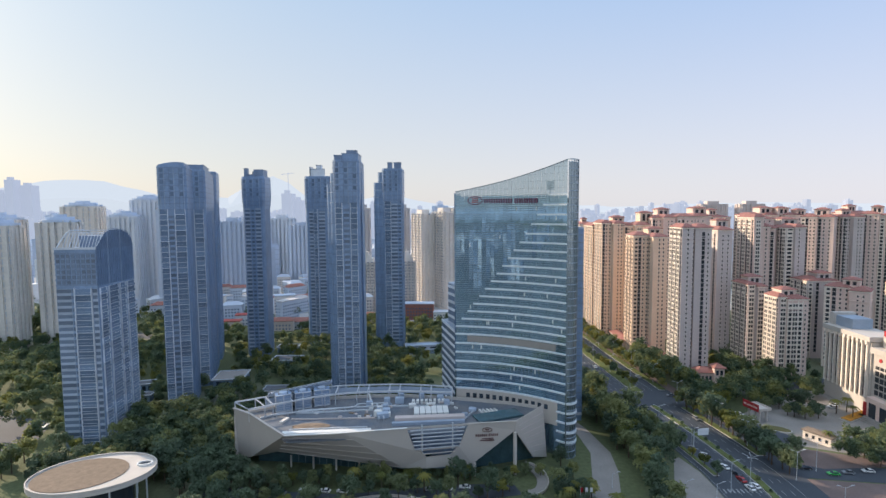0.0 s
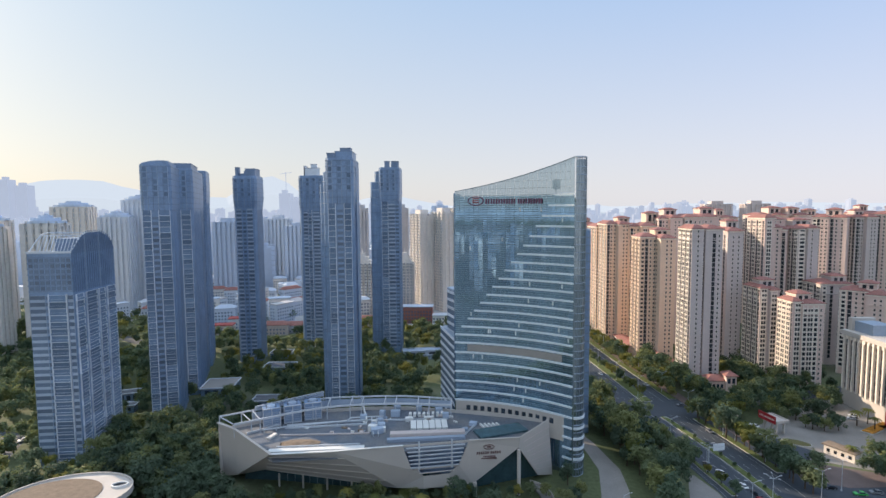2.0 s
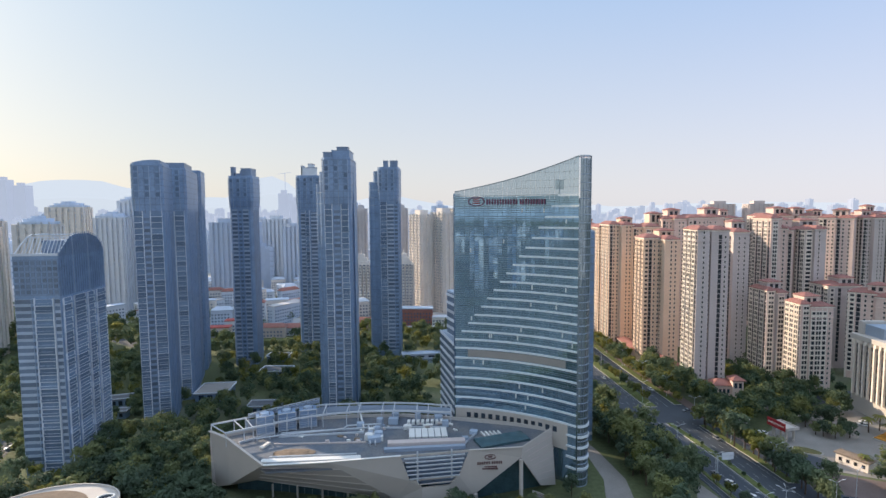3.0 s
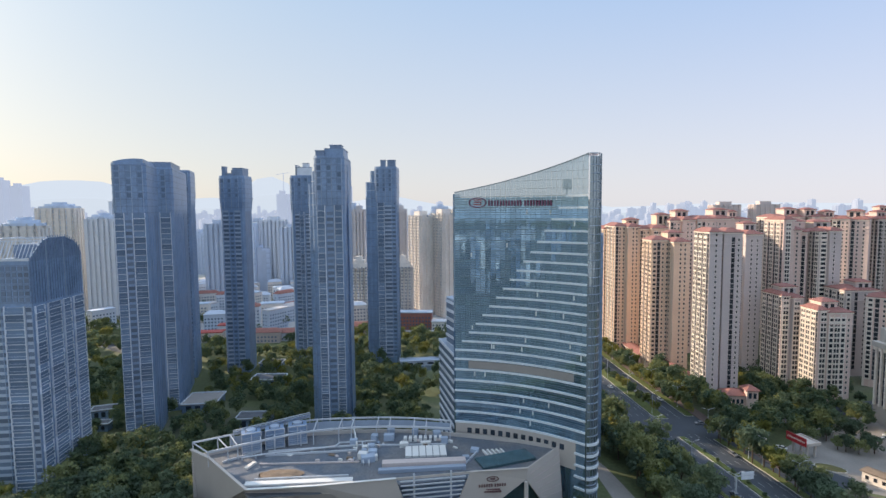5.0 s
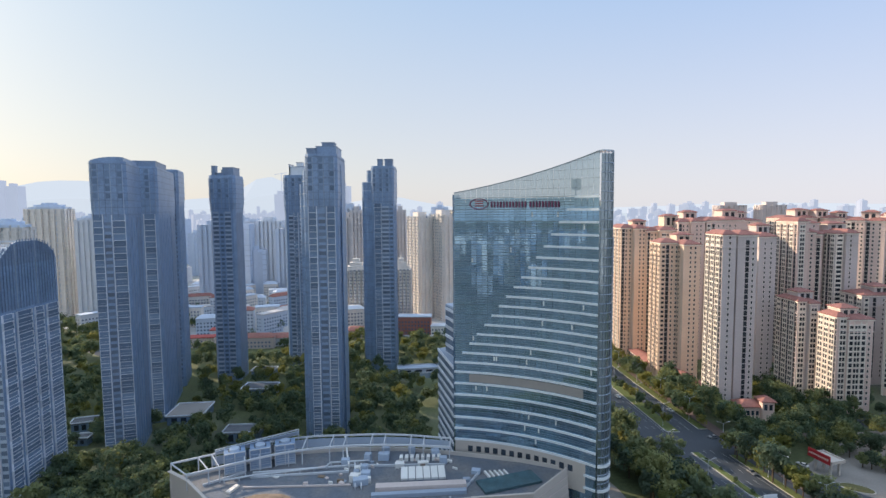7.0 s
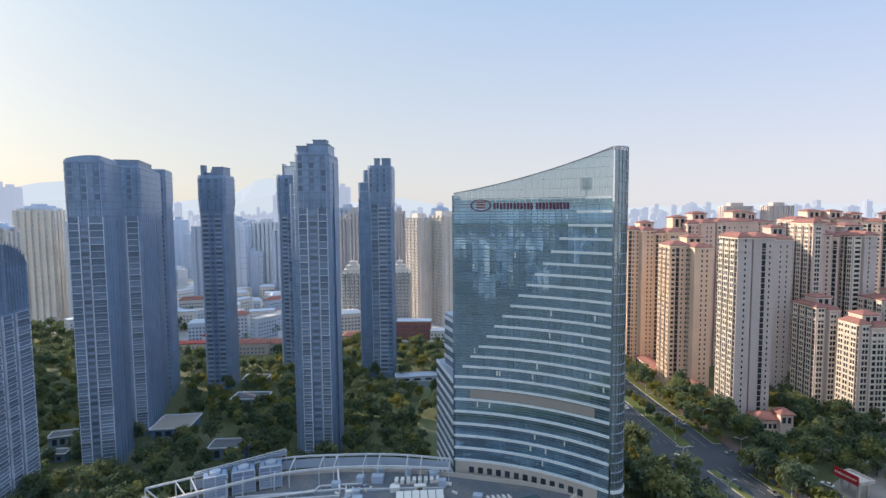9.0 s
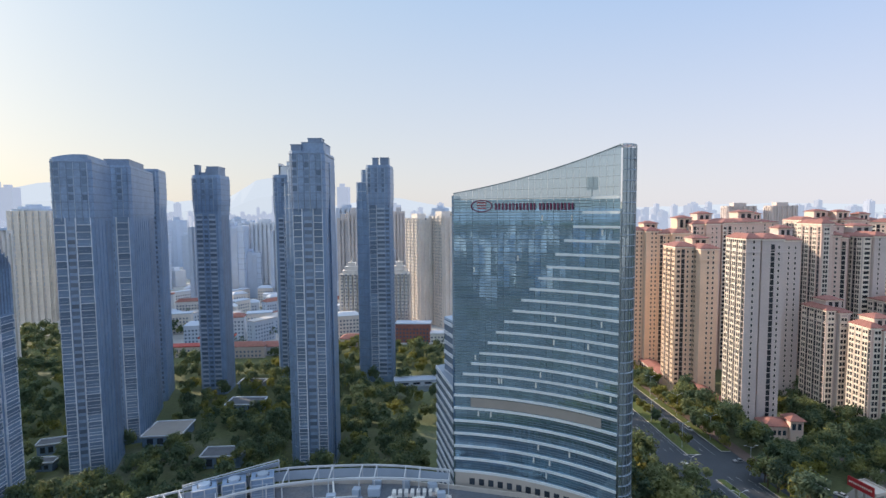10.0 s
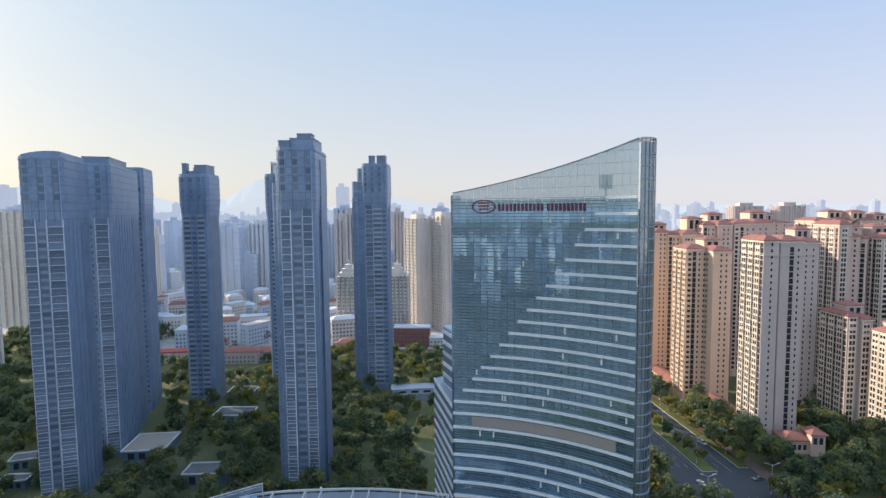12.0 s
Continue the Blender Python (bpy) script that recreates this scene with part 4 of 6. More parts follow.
def crown_part(t, w, d, z0, h, f, c, arch=0.0):
    """The top storeys, a little wider than the body, with floor lines, mullions and set-back panes."""
    crown = part("crown", loft(bmesh.new(), [(cut_plan(w, d, c, 0.05), z0 - 4), (cut_plan(w, d, c, f), z0 + 5), (cut_plan(w, d, c, f), h - 3), (cut_plan(w, d, c, f * 0.6), h - 0.2)]), SLATE, t, "glazed slate crown storeys under the roof")
    z = z0 - 1
    while z < h - 1:
        o = 0.05 + (f - 0.05) * min(1.0, (z - z0 + 4) / 9)
        pl = cut_plan(w, d, c, o + 0.14)
        part("floor_line", sheet(bmesh.new(), [pl[5], *pl[:5]], z, z + 0.45, 0.2), SLATE2, crown)
        z += 3.2
    n = max(4, round(w / 2.6))
    for i in range(n + 1):
        x = c * 0.6 + (w - 1.2 * c) * i / n
        part("mullion", box(bmesh.new(), x - 0.11, -f - 0.22, z0 - 2, x + 0.11, -f + 0.1, h - 1.5), GREYPANEL if i % 2 else SLATE2, crown)
        if i < n and i % 2 == 0:
            for k in range(int((h - z0 - 6) / 3.2)):
                part("crown_window", box(bmesh.new(), x + 0.3, -f - 0.05, z0 + 6.4 + 3.2 * k, x + (w - 1.2 * c) / n - 0.3, -f + 0.1, z0 + 8.6 + 3.2 * k), BALCGLASS, crown)
    if arch:
        bm = bmesh.new()
        for i in range(8):
            xa, xb = 0.7 + (w - 1.4) * i / 8, 0.7 + (w - 1.4) * (i + 1) / 8
            za, zb = (arch * (1 - (1.25 * q / w - 0.9) ** 2 / 0.81) for q in (xa, xb))
            lo = [bm.verts.new(p) for p in ((xa, 0.7, h - 0.4), (xb, 0.7, h - 0.4), (xb, d - 0.5, h - 0.4), (xa, d - 0.5, h - 0.4))]
            hi = [bm.verts.new(p) for p in ((xa, 0.7, h + za), (xb, 0.7, h + zb), (xb, d - 0.5, h + zb), (xa, d - 0.5, h + za))]
            for q in range(4):
                bm.faces.new((lo[q], lo[(q + 1) % 4], hi[(q + 1) % 4], hi[q]))
            bm.faces.new(hi)
        part("arched_roof", bm, SLATE, crown)
    return crown


def dark_tower(x, y, rot, w, d, h, label, front, side=(), crown=20.0, caps=(), flare=0.4, steps=(), cut=1.2, arch=0.0):
    """front and side: strips (from, to, kind) as shares of the face's width; kind: 'balcony', 'panel', 'dark'."""
    t = thing("apartment_tower", label, "tower", pose(x, y, 0, 0, 0, rot), group="dark apartment towers")
    part("body", solid(bmesh.new(), cut_plan(w, d, cut), 0, h - crown + 1), SLATE, t)
    n = int((h - crown - 4) / FLOOR)
    for face_no, strips in ((0, front), (1, side)):
        span = w if face_no == 0 else d
        base = Matrix() if face_no == 0 else pose(w, 0, 0, 0, 0, 90)
        for a, b, kind in strips:
            ww = (b - a) * span
            if kind == "plain":
                # darker slate puts the shade of this side into the colour
                part("flank_shade_panel", box(bmesh.new(), 0, -0.1, 3, ww, 0.05, h - crown), SLATE2, t).matrix_basis = base @ Matrix.Translation((a * span, 0, 0))
                continue
            me = balcony_mesh(ww) if kind == "balcony" else panel_mesh(ww, kind == "panel")
            for k in range(n):
                piece("balcony" if kind == "balcony" else "window_strip", me, t, base @ Matrix.Translation((a * span, 0, 4 + k * FLOOR)))
            if kind == "balcony":
                part("corner_post", box(bmesh.new(), 0, 0, 0, 0.32, 0.5, n * FLOOR + 4), BALCFRAME, t).matrix_basis = base @ Matrix.Translation((b * span - 0.1 if a < 0.4 else a * span - 0.2, -0.85, 0))
    crown_part(t, w, d, h - crown, h, flare, cut, arch)
    for cx, cy, cw, cd, ch, m in caps:
        plant_ob = part("roof_plant", box(bmesh.new(), cx, cy, h - 0.3, cx + cw, cy + cd, h + ch), m, t)
        part("coping", box(bmesh.new(), cx - 0.2, cy - 0.2, h + ch, cx + cw + 0.2, cy + cd + 0.2, h + ch + 0.35), SLATE2, plant_ob)
    for sx, sy, sw, sd, sh in steps:
        # rounded side wings with floor lines
        k = min(sw, 4.0)
        pl = [(sx, sy + 0.8 * k), (sx + 0.1 * k, sy + 0.45 * k), (sx + 0.35 * k, sy + 0.15 * k), (sx + 0.8 * k, sy), (sx + sw, sy), (sx + sw, sy + sd), (sx, sy + sd)]
        wing = part("side_wing", solid(bmesh.new(), pl, 0, sh), SLATE, t)
        z = 4.0
        while z < sh - 1:
            part("floor_line", sheet(bmesh.new(), pl[:5], z, z + 0.5, -0.25), SLATE2 if z < sh - 20 else GREYPANEL, wing)
            z += 2 * FLOOR
    nv = max(2, round(d / 4.5))
    for i in range(nv):
        part("side_fin", box(bmesh.new(), w - 0.02, (i + 0.5) * d / nv, 2, w + 0.22, (i + 0.5) * d / nv + 0.3, h - crown), SLATE, t)
    return t


# the near tower with an open frame on its roof
def near_tower():
    x, y, w, d = -174.5, 231.2, 17.6, 33
    t = thing("apartment_tower", "dark grey tower with pale piers and an open roof frame", "tower", pose(x, y, 0, 0, 0, 5), group="dark apartment towers")
    part("body", box(bmesh.new(), 0, 0, 0, w, d, 93.4), SLATE, t)
    n = 25
    strips = ((0.0, 0.36, panel_mesh(0.36 * w, True), "window_strip"), (0.36, 0.45, panel_mesh(0.09 * w, False), "window_strip"), (0.45, 0.85, balcony_mesh(0.40 * w), "balcony"), (0.87, 1.0, panel_mesh(0.13 * w, True), "window_strip"))
    for a, b, me, nm in strips:
        for k in range(n):
            piece(nm, me, t, Matrix.Translation((a * w, 0, 3 + k * FLOOR)))
    for a, b in ((0.04, 0.2), (0.26, 0.5), (0.55, 0.7), (0.76, 0.97)):
        me = balcony_mesh((b - a) * d)
        for k in range(n):
            piece("balcony", me, t, pose(w, 0, 0, 0, 0, 90) @ Matrix.Translation((a * d, 0, 3 + k * FLOOR)))
    for a in (0.445, 0.86):
        part("pier", box(bmesh.new(), a * w - 0.13, -0.8, 0, a * w + 0.13, 0.2, 76), BALCFRAME, t)
    for j in range(7):
        z = 77 + 2.4 * j
        part("floor_line", box(bmesh.new(), -0.15, -0.2, z, w + 0.15, 0.1, z + 0.4), SLATE2, t)
    for i in range(8):
        for j in range(6):
            part("crown_window", box(bmesh.new(), 0.5 + 2.15 * i, -0.08, 77.6 + 2.4 * j, 2.1 + 2.15 * i, 0.1, 79.2 + 2.4 * j), STRIPGLASS, t)
    # the side screen that climbs above the roof and slopes off at both ends
    pts = [(0, 93.4), (4.0, 97.0), (8.5, 100.6), (12, 101.6), (22, 101.6), (28, 99.6), (31.5, 96.6), (32.9, 94)]
    bm = bmesh.new()
    for (ya, za), (yb, zb) in zip(pts, pts[1:]):
        f = [bm.verts.new(p) for p in ((w + 0.02, ya, 93), (w + 0.02, yb, 93), (w + 0.02, yb, zb), (w + 0.02, ya, za))]
        g = [bm.verts.new(v.co - Vector((0.5, 0, 0))) for v in f]
        bm.faces.new(f)
        bm.faces.new(g[::-1])
        for i in range(4):
            bm.faces.new((f[i], g[i], g[(i + 1) % 4], f[(i + 1) % 4]))
    screen = part("roof_screen", bm, SLATE2, t, "dark roof screen with sloping ends")
    for i in range(21):
        yy = 0.4 + 1.55 * i
        top = next(za + (zb - za) * (yy - ya) / (yb - ya) for (ya, za), (yb, zb) in zip(pts, pts[1:]) if yy <= yb)
        part("screen_fin", box(bmesh.new(), w - 0.05, yy, 76.5, w + 0.3, yy + 0.16, top + 0.9), GREYPANEL if i in (6, 13) else SLATE2, screen)
    for a, b in zip(pts, pts[1:]):
        part("roof_edge", beam(bmesh.new(), (w - 0.2, *a), (w - 0.2, *b), 0.35, 0.28), BALCFRAME, t)
        part("roof_edge", beam(bmesh.new(), (0.5, *a), (0.5, *b), 0.3, 0.28), BALCFRAME, t)
    for i in range(12):
        part("roof_rib", beam(bmesh.new(), (0.8 + 1.4 * i, 4.2, 93), (0.8 + 1.4 * i, 8.5, 100.6), 0.22), BALCFRAME, t)
    for yy, zz in ((8.5, 100.6), (14, 101.4), (21, 101.4)):
        part("roof_beam", beam(bmesh.new(), (0.3, yy, zz), (w, yy, zz), 0.3), BALCFRAME, t)
    part("parapet", box(bmesh.new(), -0.2, -0.25, 93.3, w + 0.1, 0.2, 94.3), BALCFRAME, t)
    part("roof_plant", box(bmesh.new(), 4, 12, 93.2, 14, 24, 99.0), SLATE2, t)


near_tower()
dark_tower(-152.5, 278, 19, 13.8, 28, 135, "dark slate tower with two pale balcony stacks", ((0.04, 0.32, "balcony"), (0.34, 0.54, "dark"), (0.58, 0.95, "balcony")), ((0.62, 0.96, "plain"),), 23, (), 0.3, (), 1.6, 1.8)
dark_tower(-162, 315.8, 18.5, 16, 50, 136, "dark slate tower behind with narrow balcony stacks", ((0.10, 0.24, "balcony"), (0.30, 0.52, "dark"), (0.60, 0.92, "balcony")), ((0.72, 0.95, "plain"),), 23, ((5, 3, 10.4, 30, 2.6, SLATE2),), 0.4)
dark_tower(-178, 372.7, 18.5, 14, 24, 139, "plain dark slate tower at the rear", ((0.1, 0.45, "balcony"), (0.5, 0.9, "dark")), (), 20, (), 0.5)
dark_tower(-149.2, 387, 3, 15.6, 16, 136, "slender slate tower with grey panel strips and notched roof", ((0.10, 0.34, "panel"), (0.38, 0.54, "dark"), (0.58, 0.84, "panel")), ((0.1, 0.9, "plain"),), 21, ((1.4, 1, 2.4, 4, 5.6, SLATE2), (4.2, 2, 4.4, 8, 1.2, SLATE2), (8.6, 0.5, 6.8, 12, 4.6, SLATE2), (7.0, 3, 2.0, 3, 3.2, SLATE2)), 0.8)
dark_tower(-60.0, 286, 2.5, 13.6, 24, 138, "tall slate tower with twin white-framed balcony stacks", ((0.06, 0.33, "balcony"), (0.38, 0.62, "dark"), (0.67, 0.94, "balcony")), ((0.3, 0.95, "plain"),), 23, ((4.5, 2, 9, 16, 3.2, SLATE), (7.0, 3, 5.5, 6, 5.0, SLATE2), (0.4, 1, 4.2, 6, 2.2, SLATE2)), 0.5, ((-3.2, 6, 3.2, 18, 131), (-5.6, 10, 2.4, 12, 125), (13.6, 10, 0.8, 12, 134)))
dark_tower(-111.2, 420, 0, 21, 18, 138, "slate tower with grey panels and an open roof frame", ((0.14, 0.30, "panel"), (0.32, 0.46, "balcony"), (0.50, 0.75, "panel")), (), 24, ((3.8, 1, 1, 8, 7, PALEFRAME), (9, 2, 4, 5, 8.5, PALEFRAME), (4, 1, 12, 1, 5.5, PALEFRAME)), 0.6)
dark_tower(-47.2, 409, -1, 14.8, 20, 143, "slate tower with pale floor edges and curved dark wing", ((0.10, 0.42, "balcony"), (0.44, 0.78, "panel"), (0.80, 0.98, "dark")), (), 24, ((9, 1, 5.4, 6, 4.2, SLATE2), (4, 1, 3.4, 5, 4.2, SLATE2)), 0.5, ((-8.0, 4, 8.0, 14, 132), (-4.5, 3, 4.5, 14, 140)))

# ---- cream apartment towers with red roofs ----
STOREY = 3.0


def bay_mesh(w, arched=False, skin=None):
    """One floor of a bay: pale frame with sill, and one or two dark windows set back."""
    top = 2.45 if arched else STOREY - 0.02
    if w == 4.0:
        return framed("bay_window", w, STOREY, 0.6, (0, 0.22, w - 0.22, w), (0, 0.28, 1.15, top, STOREY), {(1, 1): (0.1, 0), (1, 2): (0.4, 1)}, skin or TRIM, RESGLASS)
    if w > 2.6:
        return framed("bay_window", w, STOREY, 0.4, (0, 0.12, w / 2 - 0.14, w / 2 + 0.14, w - 0.12, w), (0, 0.85, top - 0.1, STOREY), {(1, 0): (0.1, 0), (3, 0): (0.1, 0), (1, 1): (0.16, 1), (3, 1): (0.16, 1)}, skin or TRIM, RESGLASS)
    return framed("bay_window", w, STOREY, 0.4, (0, 0.26, w - 0.26, w), (0, 0.85, top - 0.1, STOREY), {(1, 0): (0.1, 0), (1, 1): (0.16, 1)}, skin or TRIM, RESGLASS)


def small_window_mesh():
    return framed("small_window", 1.2, 1.7, 0.14, (0, 0.1, 1.1, 1.2), (0, 0.15, 1.6, 1.7), {(1, 1): (0.12, 1)}, TRIM, RESGLASS)


def recess_mesh():
    """A window storey with its sill; its dark glass also stands in for recess shade."""
    return framed("slot_window", 2.2, STOREY, 0.1, (0, 0.1, 2.1, 2.2), (0, 0.3, STOREY - 0.05, STOREY), {(1, 1): (0.09, 1)}, CREAM2, RESGLASS)


def joined(t, name, items, mats2=None):
    """Many small windows of a tower far behind, as one joined part."""
    verts, faces, mats = [], [], []
    for me, m in items:
        b = len(verts)
        verts += [m @ v.co for v in me.vertices]
        for p in me.polygons:
            faces.append([b + i for i in p.vertices])
            mats.append(p.material_index)
    me2 = bpy.data.meshes.new(name)
    me2.from_pydata(verts, [], faces)
    for m in mats2 or (TRIM, RESGLASS):
        me2.materials.append(m)
    me2.polygons.foreach_set("material_index", mats)
    tagged(piece(name, me2, t, Matrix()), kind="stuff")


BAYS_ME = {w: bay_mesh(w) for w in (2.4, 3.2, 4.0)}
BAYS_ARCH = {w: bay_mesh(w, True) for w in (2.4, 3.2, 4.0)}
BAYS_PEACH = {w: bay_mesh(w, True, PEACH) for w in (2.4, 3.2, 4.0)}
SMALL = small_window_mesh()
SLOT = recess_mesh()


def hip(bm, x0, y0, x1, y1, z, rise, over=1.0, mat=0):
    """A hipped roof over a rectangle, with eaves."""
    x0, y0, x1, y1 = x0 - over, y0 - over, x1 + over, y1 + over
    r = min(x1 - x0, y1 - y0) * 0.38
    lo = [bm.verts.new(p) for p in ((x0, y0, z), (x1, y0, z), (x1, y1, z), (x0, y1, z))]
    up = [bm.verts.new((v.co.x, v.co.y, z + 0.3)) for v in lo]
    hi = [bm.verts.new(p) for p in ((x0 + r, y0 + r, z + rise), (x1 - r, y0 + r, z + rise), (x1 - r, y1 - r, z + rise), (x0 + r, y1 - r, z + rise))]
    for a, b in ((lo, up), (up, hi)):
        for i in range(4):
            bm.faces.new((a[i], a[(i + 1) % 4], b[(i + 1) % 4], b[i])).material_index = mat
    bm.faces.new(hi).material_index = mat
    bm.faces.new(lo[::-1]).material_index = mat
    return bm


def res_wing(t, x0, y0, x1, y1, h, wall, west, south, detail=True):
    """One wing of a tower: its body, its hipped roof, the bays on its west face and the windows on its south face."""
    t = part("wing", box(bmesh.new(), x0, y0, 0, x1, y1, h), wall, t)
    part("cornice", box(bmesh.new(), x0 - 0.5, y0 - 0.5, h - 7.0, x1 + 0.5, y1 + 0.5, h - 6.6), wall, t)
    part("roof", hip(bmesh.new(), x0, y0, x1, y1, h, min(2.7, 0.36 * min(x1 - x0, y1 - y0)), 0.8), TILE, t, "red tiled hipped roof")
    part("eave_band", box(bmesh.new(), x0 - 0.5, y0 - 0.5, h - 0.8, x1 + 0.5, y1 + 0.5, h - 0.05), TRIM, t)
    plain, arch = (BAYS_PEACH, BAYS_PEACH) if wall == PEACH else (BAYS_ME, BAYS_ARCH)
    n = int((h - 7) / STOREY)
    d = y1 - y0
    items = []

    def stack(kind, base):
        """One upright row of openings, with a pilaster beside it where it stands proud."""
        for k in range(n + 2):
            z = 4.5 + k * STOREY
            if z + STOREY > h:
                break
            at = base @ Matrix.Translation((0, 0, z))
            if kind == "slot":
                items.append(("slot_window", SLOT, at))
            elif kind == "w":
                items.append(("small_window", SMALL, at @ Matrix.Translation((0, 0, 0.6))))
            else:
                items.append(("bay_window", arch[kind] if k >= n - 2 else plain[kind], at))
        if kind not in ("slot", "w"):
            for a in (-0.3, kind):
                part("pilaster", box(bmesh.new(), a, -0.5, 0, a + 0.3, 0.05, h - 1.2), wall if wall == PEACH else TRIM, t).matrix_basis = base

    for share, kind in west:
        stack(kind, pose(x0, y1, 0, 0, 0, -90) @ Matrix.Translation((share * d, 0, 0)))
    for share, kind in south:
        stack(kind, Matrix.Translation((x0 + share * (x1 - x0), y0, 0)))
    if detail:
        for nm, me, m in items:
            piece(nm, me, t, m)
    elif items:
        joined(t, "window_rest", [(me, m) for nm, me, m in items])


def turret(t, x, y, z, s=4.5, h=5.0, wall=None):
    s, h = 0.92 * s, 0.8 * h
    t = part("turret", box(bmesh.new(), x, y, z - 1, x + s, y + s, z + h), wall or CREAM, t)
    part("turret_roof", hip(bmesh.new(), x, y, x + s, y + s, z + h, 1.9, 0.8), TILE, t)
    part("turret_band", box(bmesh.new(), x - 0.25, y - 0.25, z + h - 0.7, x + s + 0.25, y + s + 0.25, z + h - 0.1), TRIM, t)
    for i in range(2):
        part("turret_window", box(bmesh.new(), x + s * (0.2 + 0.38 * i), y - 0.06, z + 0.6, x + s * (0.42 + 0.38 * i), y + 0.1, z + h - 1.0), RESGLASS, t)


def res_tower(name_label, x, y, rot, wings, turrets, wall):
    t = thing("residential_tower", name_label, "tower", pose(x, y, 0, 0, 0, rot), group="cream residential towers")
    for wg in wings:
        res_wing(t, *wg[:5], wall, *wg[5:], detail=y < 405)
    for q in turrets:
        turret(t, *q, wall=wall)
    return t


# slots between bays put the deep shade of recesses into dark glass
W3 = ((0.01, 3.2), (0.20, "slot"), (0.335, 3.2), (0.525, "slot"), (0.66, 3.2), (0.86, "slot"))
W2 = ((0.01, 3.2), (0.24, "slot"), (0.40, 3.2), (0.62, "slot"), (0.78, 3.2))
S2 = ((0.06, "slot"), (0.36, "w"), (0.68, "w"))
S3 = ((0.04, 2.4), (0.28, "slot"), (0.56, "w"), (0.8, "w"))
PLAIN = ((0.36, "w"), (0.64, "w"))
# beside the avenue
res_tower("grey-beige tower with bright window bays and red roof", 153, 330, 0,
          ((0, 0, 7.2, 17.5, 97.6, W3, ((0.45, "w"),)), (5.6, 5, 11, 18, 96, (), ((0.3, 3.2),)), (9.8, 3, 20.5, 17, 97.2, ((0.08, 3.2), (0.5, 3.2)), ((0.4, "slot"), (0.74, "w")))),
          (), CREAM2)
res_tower("grey-beige tower half hidden behind another", 196.4, 369, 0,
          ((0, 0, 10.8, 36, 94.2, W3, ((0.3, "w"), (0.65, "w"))),), ((4, 10, 95.5, 9, 6.5),), CREAM2)
res_tower("warm cream tower with arched bays and red roof", 142, 376, 0,
          ((0, 7.5, 12, 24, 90, W2, S3), (11.4, 0, 22, 16, 89.2, ((0.1, 3.2), (0.5, 3.2)), PLAIN), (14, 16, 25, 30, 90, (), ())),
          ((13.5, 15, 90.5, 11, 5),), PEACH)
res_tower("slim warm cream tower with arched bays", 150, 424, 0,
          ((0, 3, 8.5, 24, 96, W2, S2), (8, 0, 20, 18, 96.4, ((0.1, 3.2), (0.5, 3.2)), ((0.12, 3.2), (0.45, "w"), (0.7, "w"))), (14, 12, 28, 30, 97, (), ())),
          ((17, 14, 99, 11, 9),), PEACH)
res_tower("long warm cream tower beside the avenue", 131.5, 428, 0,
          ((0, 26, 9, 52, 95, W3, S2), (1.5, 4, 10.5, 28, 98, W3, S2), (10, 0, 19.5, 20, 97.6, ((0.1, 3.2), (0.55, 3.2)), PLAIN)),
          ((13.6, 14, 99, 10.5, 4.4),), PEACH)
res_tower("warm cream tower at the far end of the row", 133, 502, 0,
          ((0, 0, 14, 24, 95, W3, ((0.5, "w"),)),), ((4, 8, 96, 5, 5),), PEACH)
# the second row
res_tower("tall cream tower with a square turret", 174, 428, 0,
          ((0, 2, 9, 30, 102, W3, S2), (8.6, 0, 18.6, 24, 102.4, ((0.1, 3.2), (0.5, 3.2)), PLAIN)), ((10.5, 17, 104, 11, 6.2),), CREAM)
res_tower("large cream tower with broad red roof", 194.5, 430, 0,
          ((0, 0, 15, 26, 103, W3, S3), (14.5, 4, 27, 28, 103, (), S2), (24, 22, 40, 40, 103, (), ())),
          ((26.5, 28, 104.5, 13, 6.5),), CREAM)
res_tower("cream tower with bright arched bays and red roof", 240, 397, 0,
          ((0, 1.5, 7.5, 23, 102.6, W3, ((0.2, 3.2),)), (8.5, 12, 22, 26, 101, (), S2)),
          (), CREAM)
res_tower("cream tower with deep balconies and red roof", 241, 405, -45,
          ((0, 0, 13, 13, 95.2, W2, S3), (12.6, 2, 16.5, 13, 94, (), ((0.2, "slot"),))), (), CREAM)
res_tower("cream tower with a plain windowed flank", 259.4, 388, 0,
          ((0, 2, 6, 20, 94.6, W2, ((0.1, 4.0),)), (5.6, 0, 13.4, 20, 95, ((0.1, 3.2),), ((0.3, "w"),))), ((6.5, 18, 96.5, 13, 5.2),), CREAM2)
res_tower("cream tower in the second row with a square turret", 286, 482, 0,
          ((0, 2, 14, 24, 103, W3, S2), (13.6, 0, 27, 22, 103, (), S3)), ((12.5, 6, 104.5, 12, 6.5),), CREAM)
res_tower("wide cream tower with curved balconies", 316, 478, 0,
          ((0, 0, 16, 22, 103, W3, S3), (16, 2, 32, 24, 102, (), S2)), ((-4, 4, 104, 11, 6.5), (12, 2, 102.5, 9, 6)), CREAM)
res_tower("cream tower with stacked arched balconies", 303, 441, -45,
          ((2, 0, 13, 20, 102, W3, S3), (13, 2, 24.5, 20, 101.6, (), S2)), ((10, 6, 103, 11, 6.2),), CREAM)
res_tower("cream tower with a plain grey flank", 333.5, 428, 0,
          ((0, 3, 7, 24, 101.6, W3, S2), (6.6, 0, 15.6, 22, 101.8, (), PLAIN)), ((4, 10, 103, 8, 5),), CREAM2)
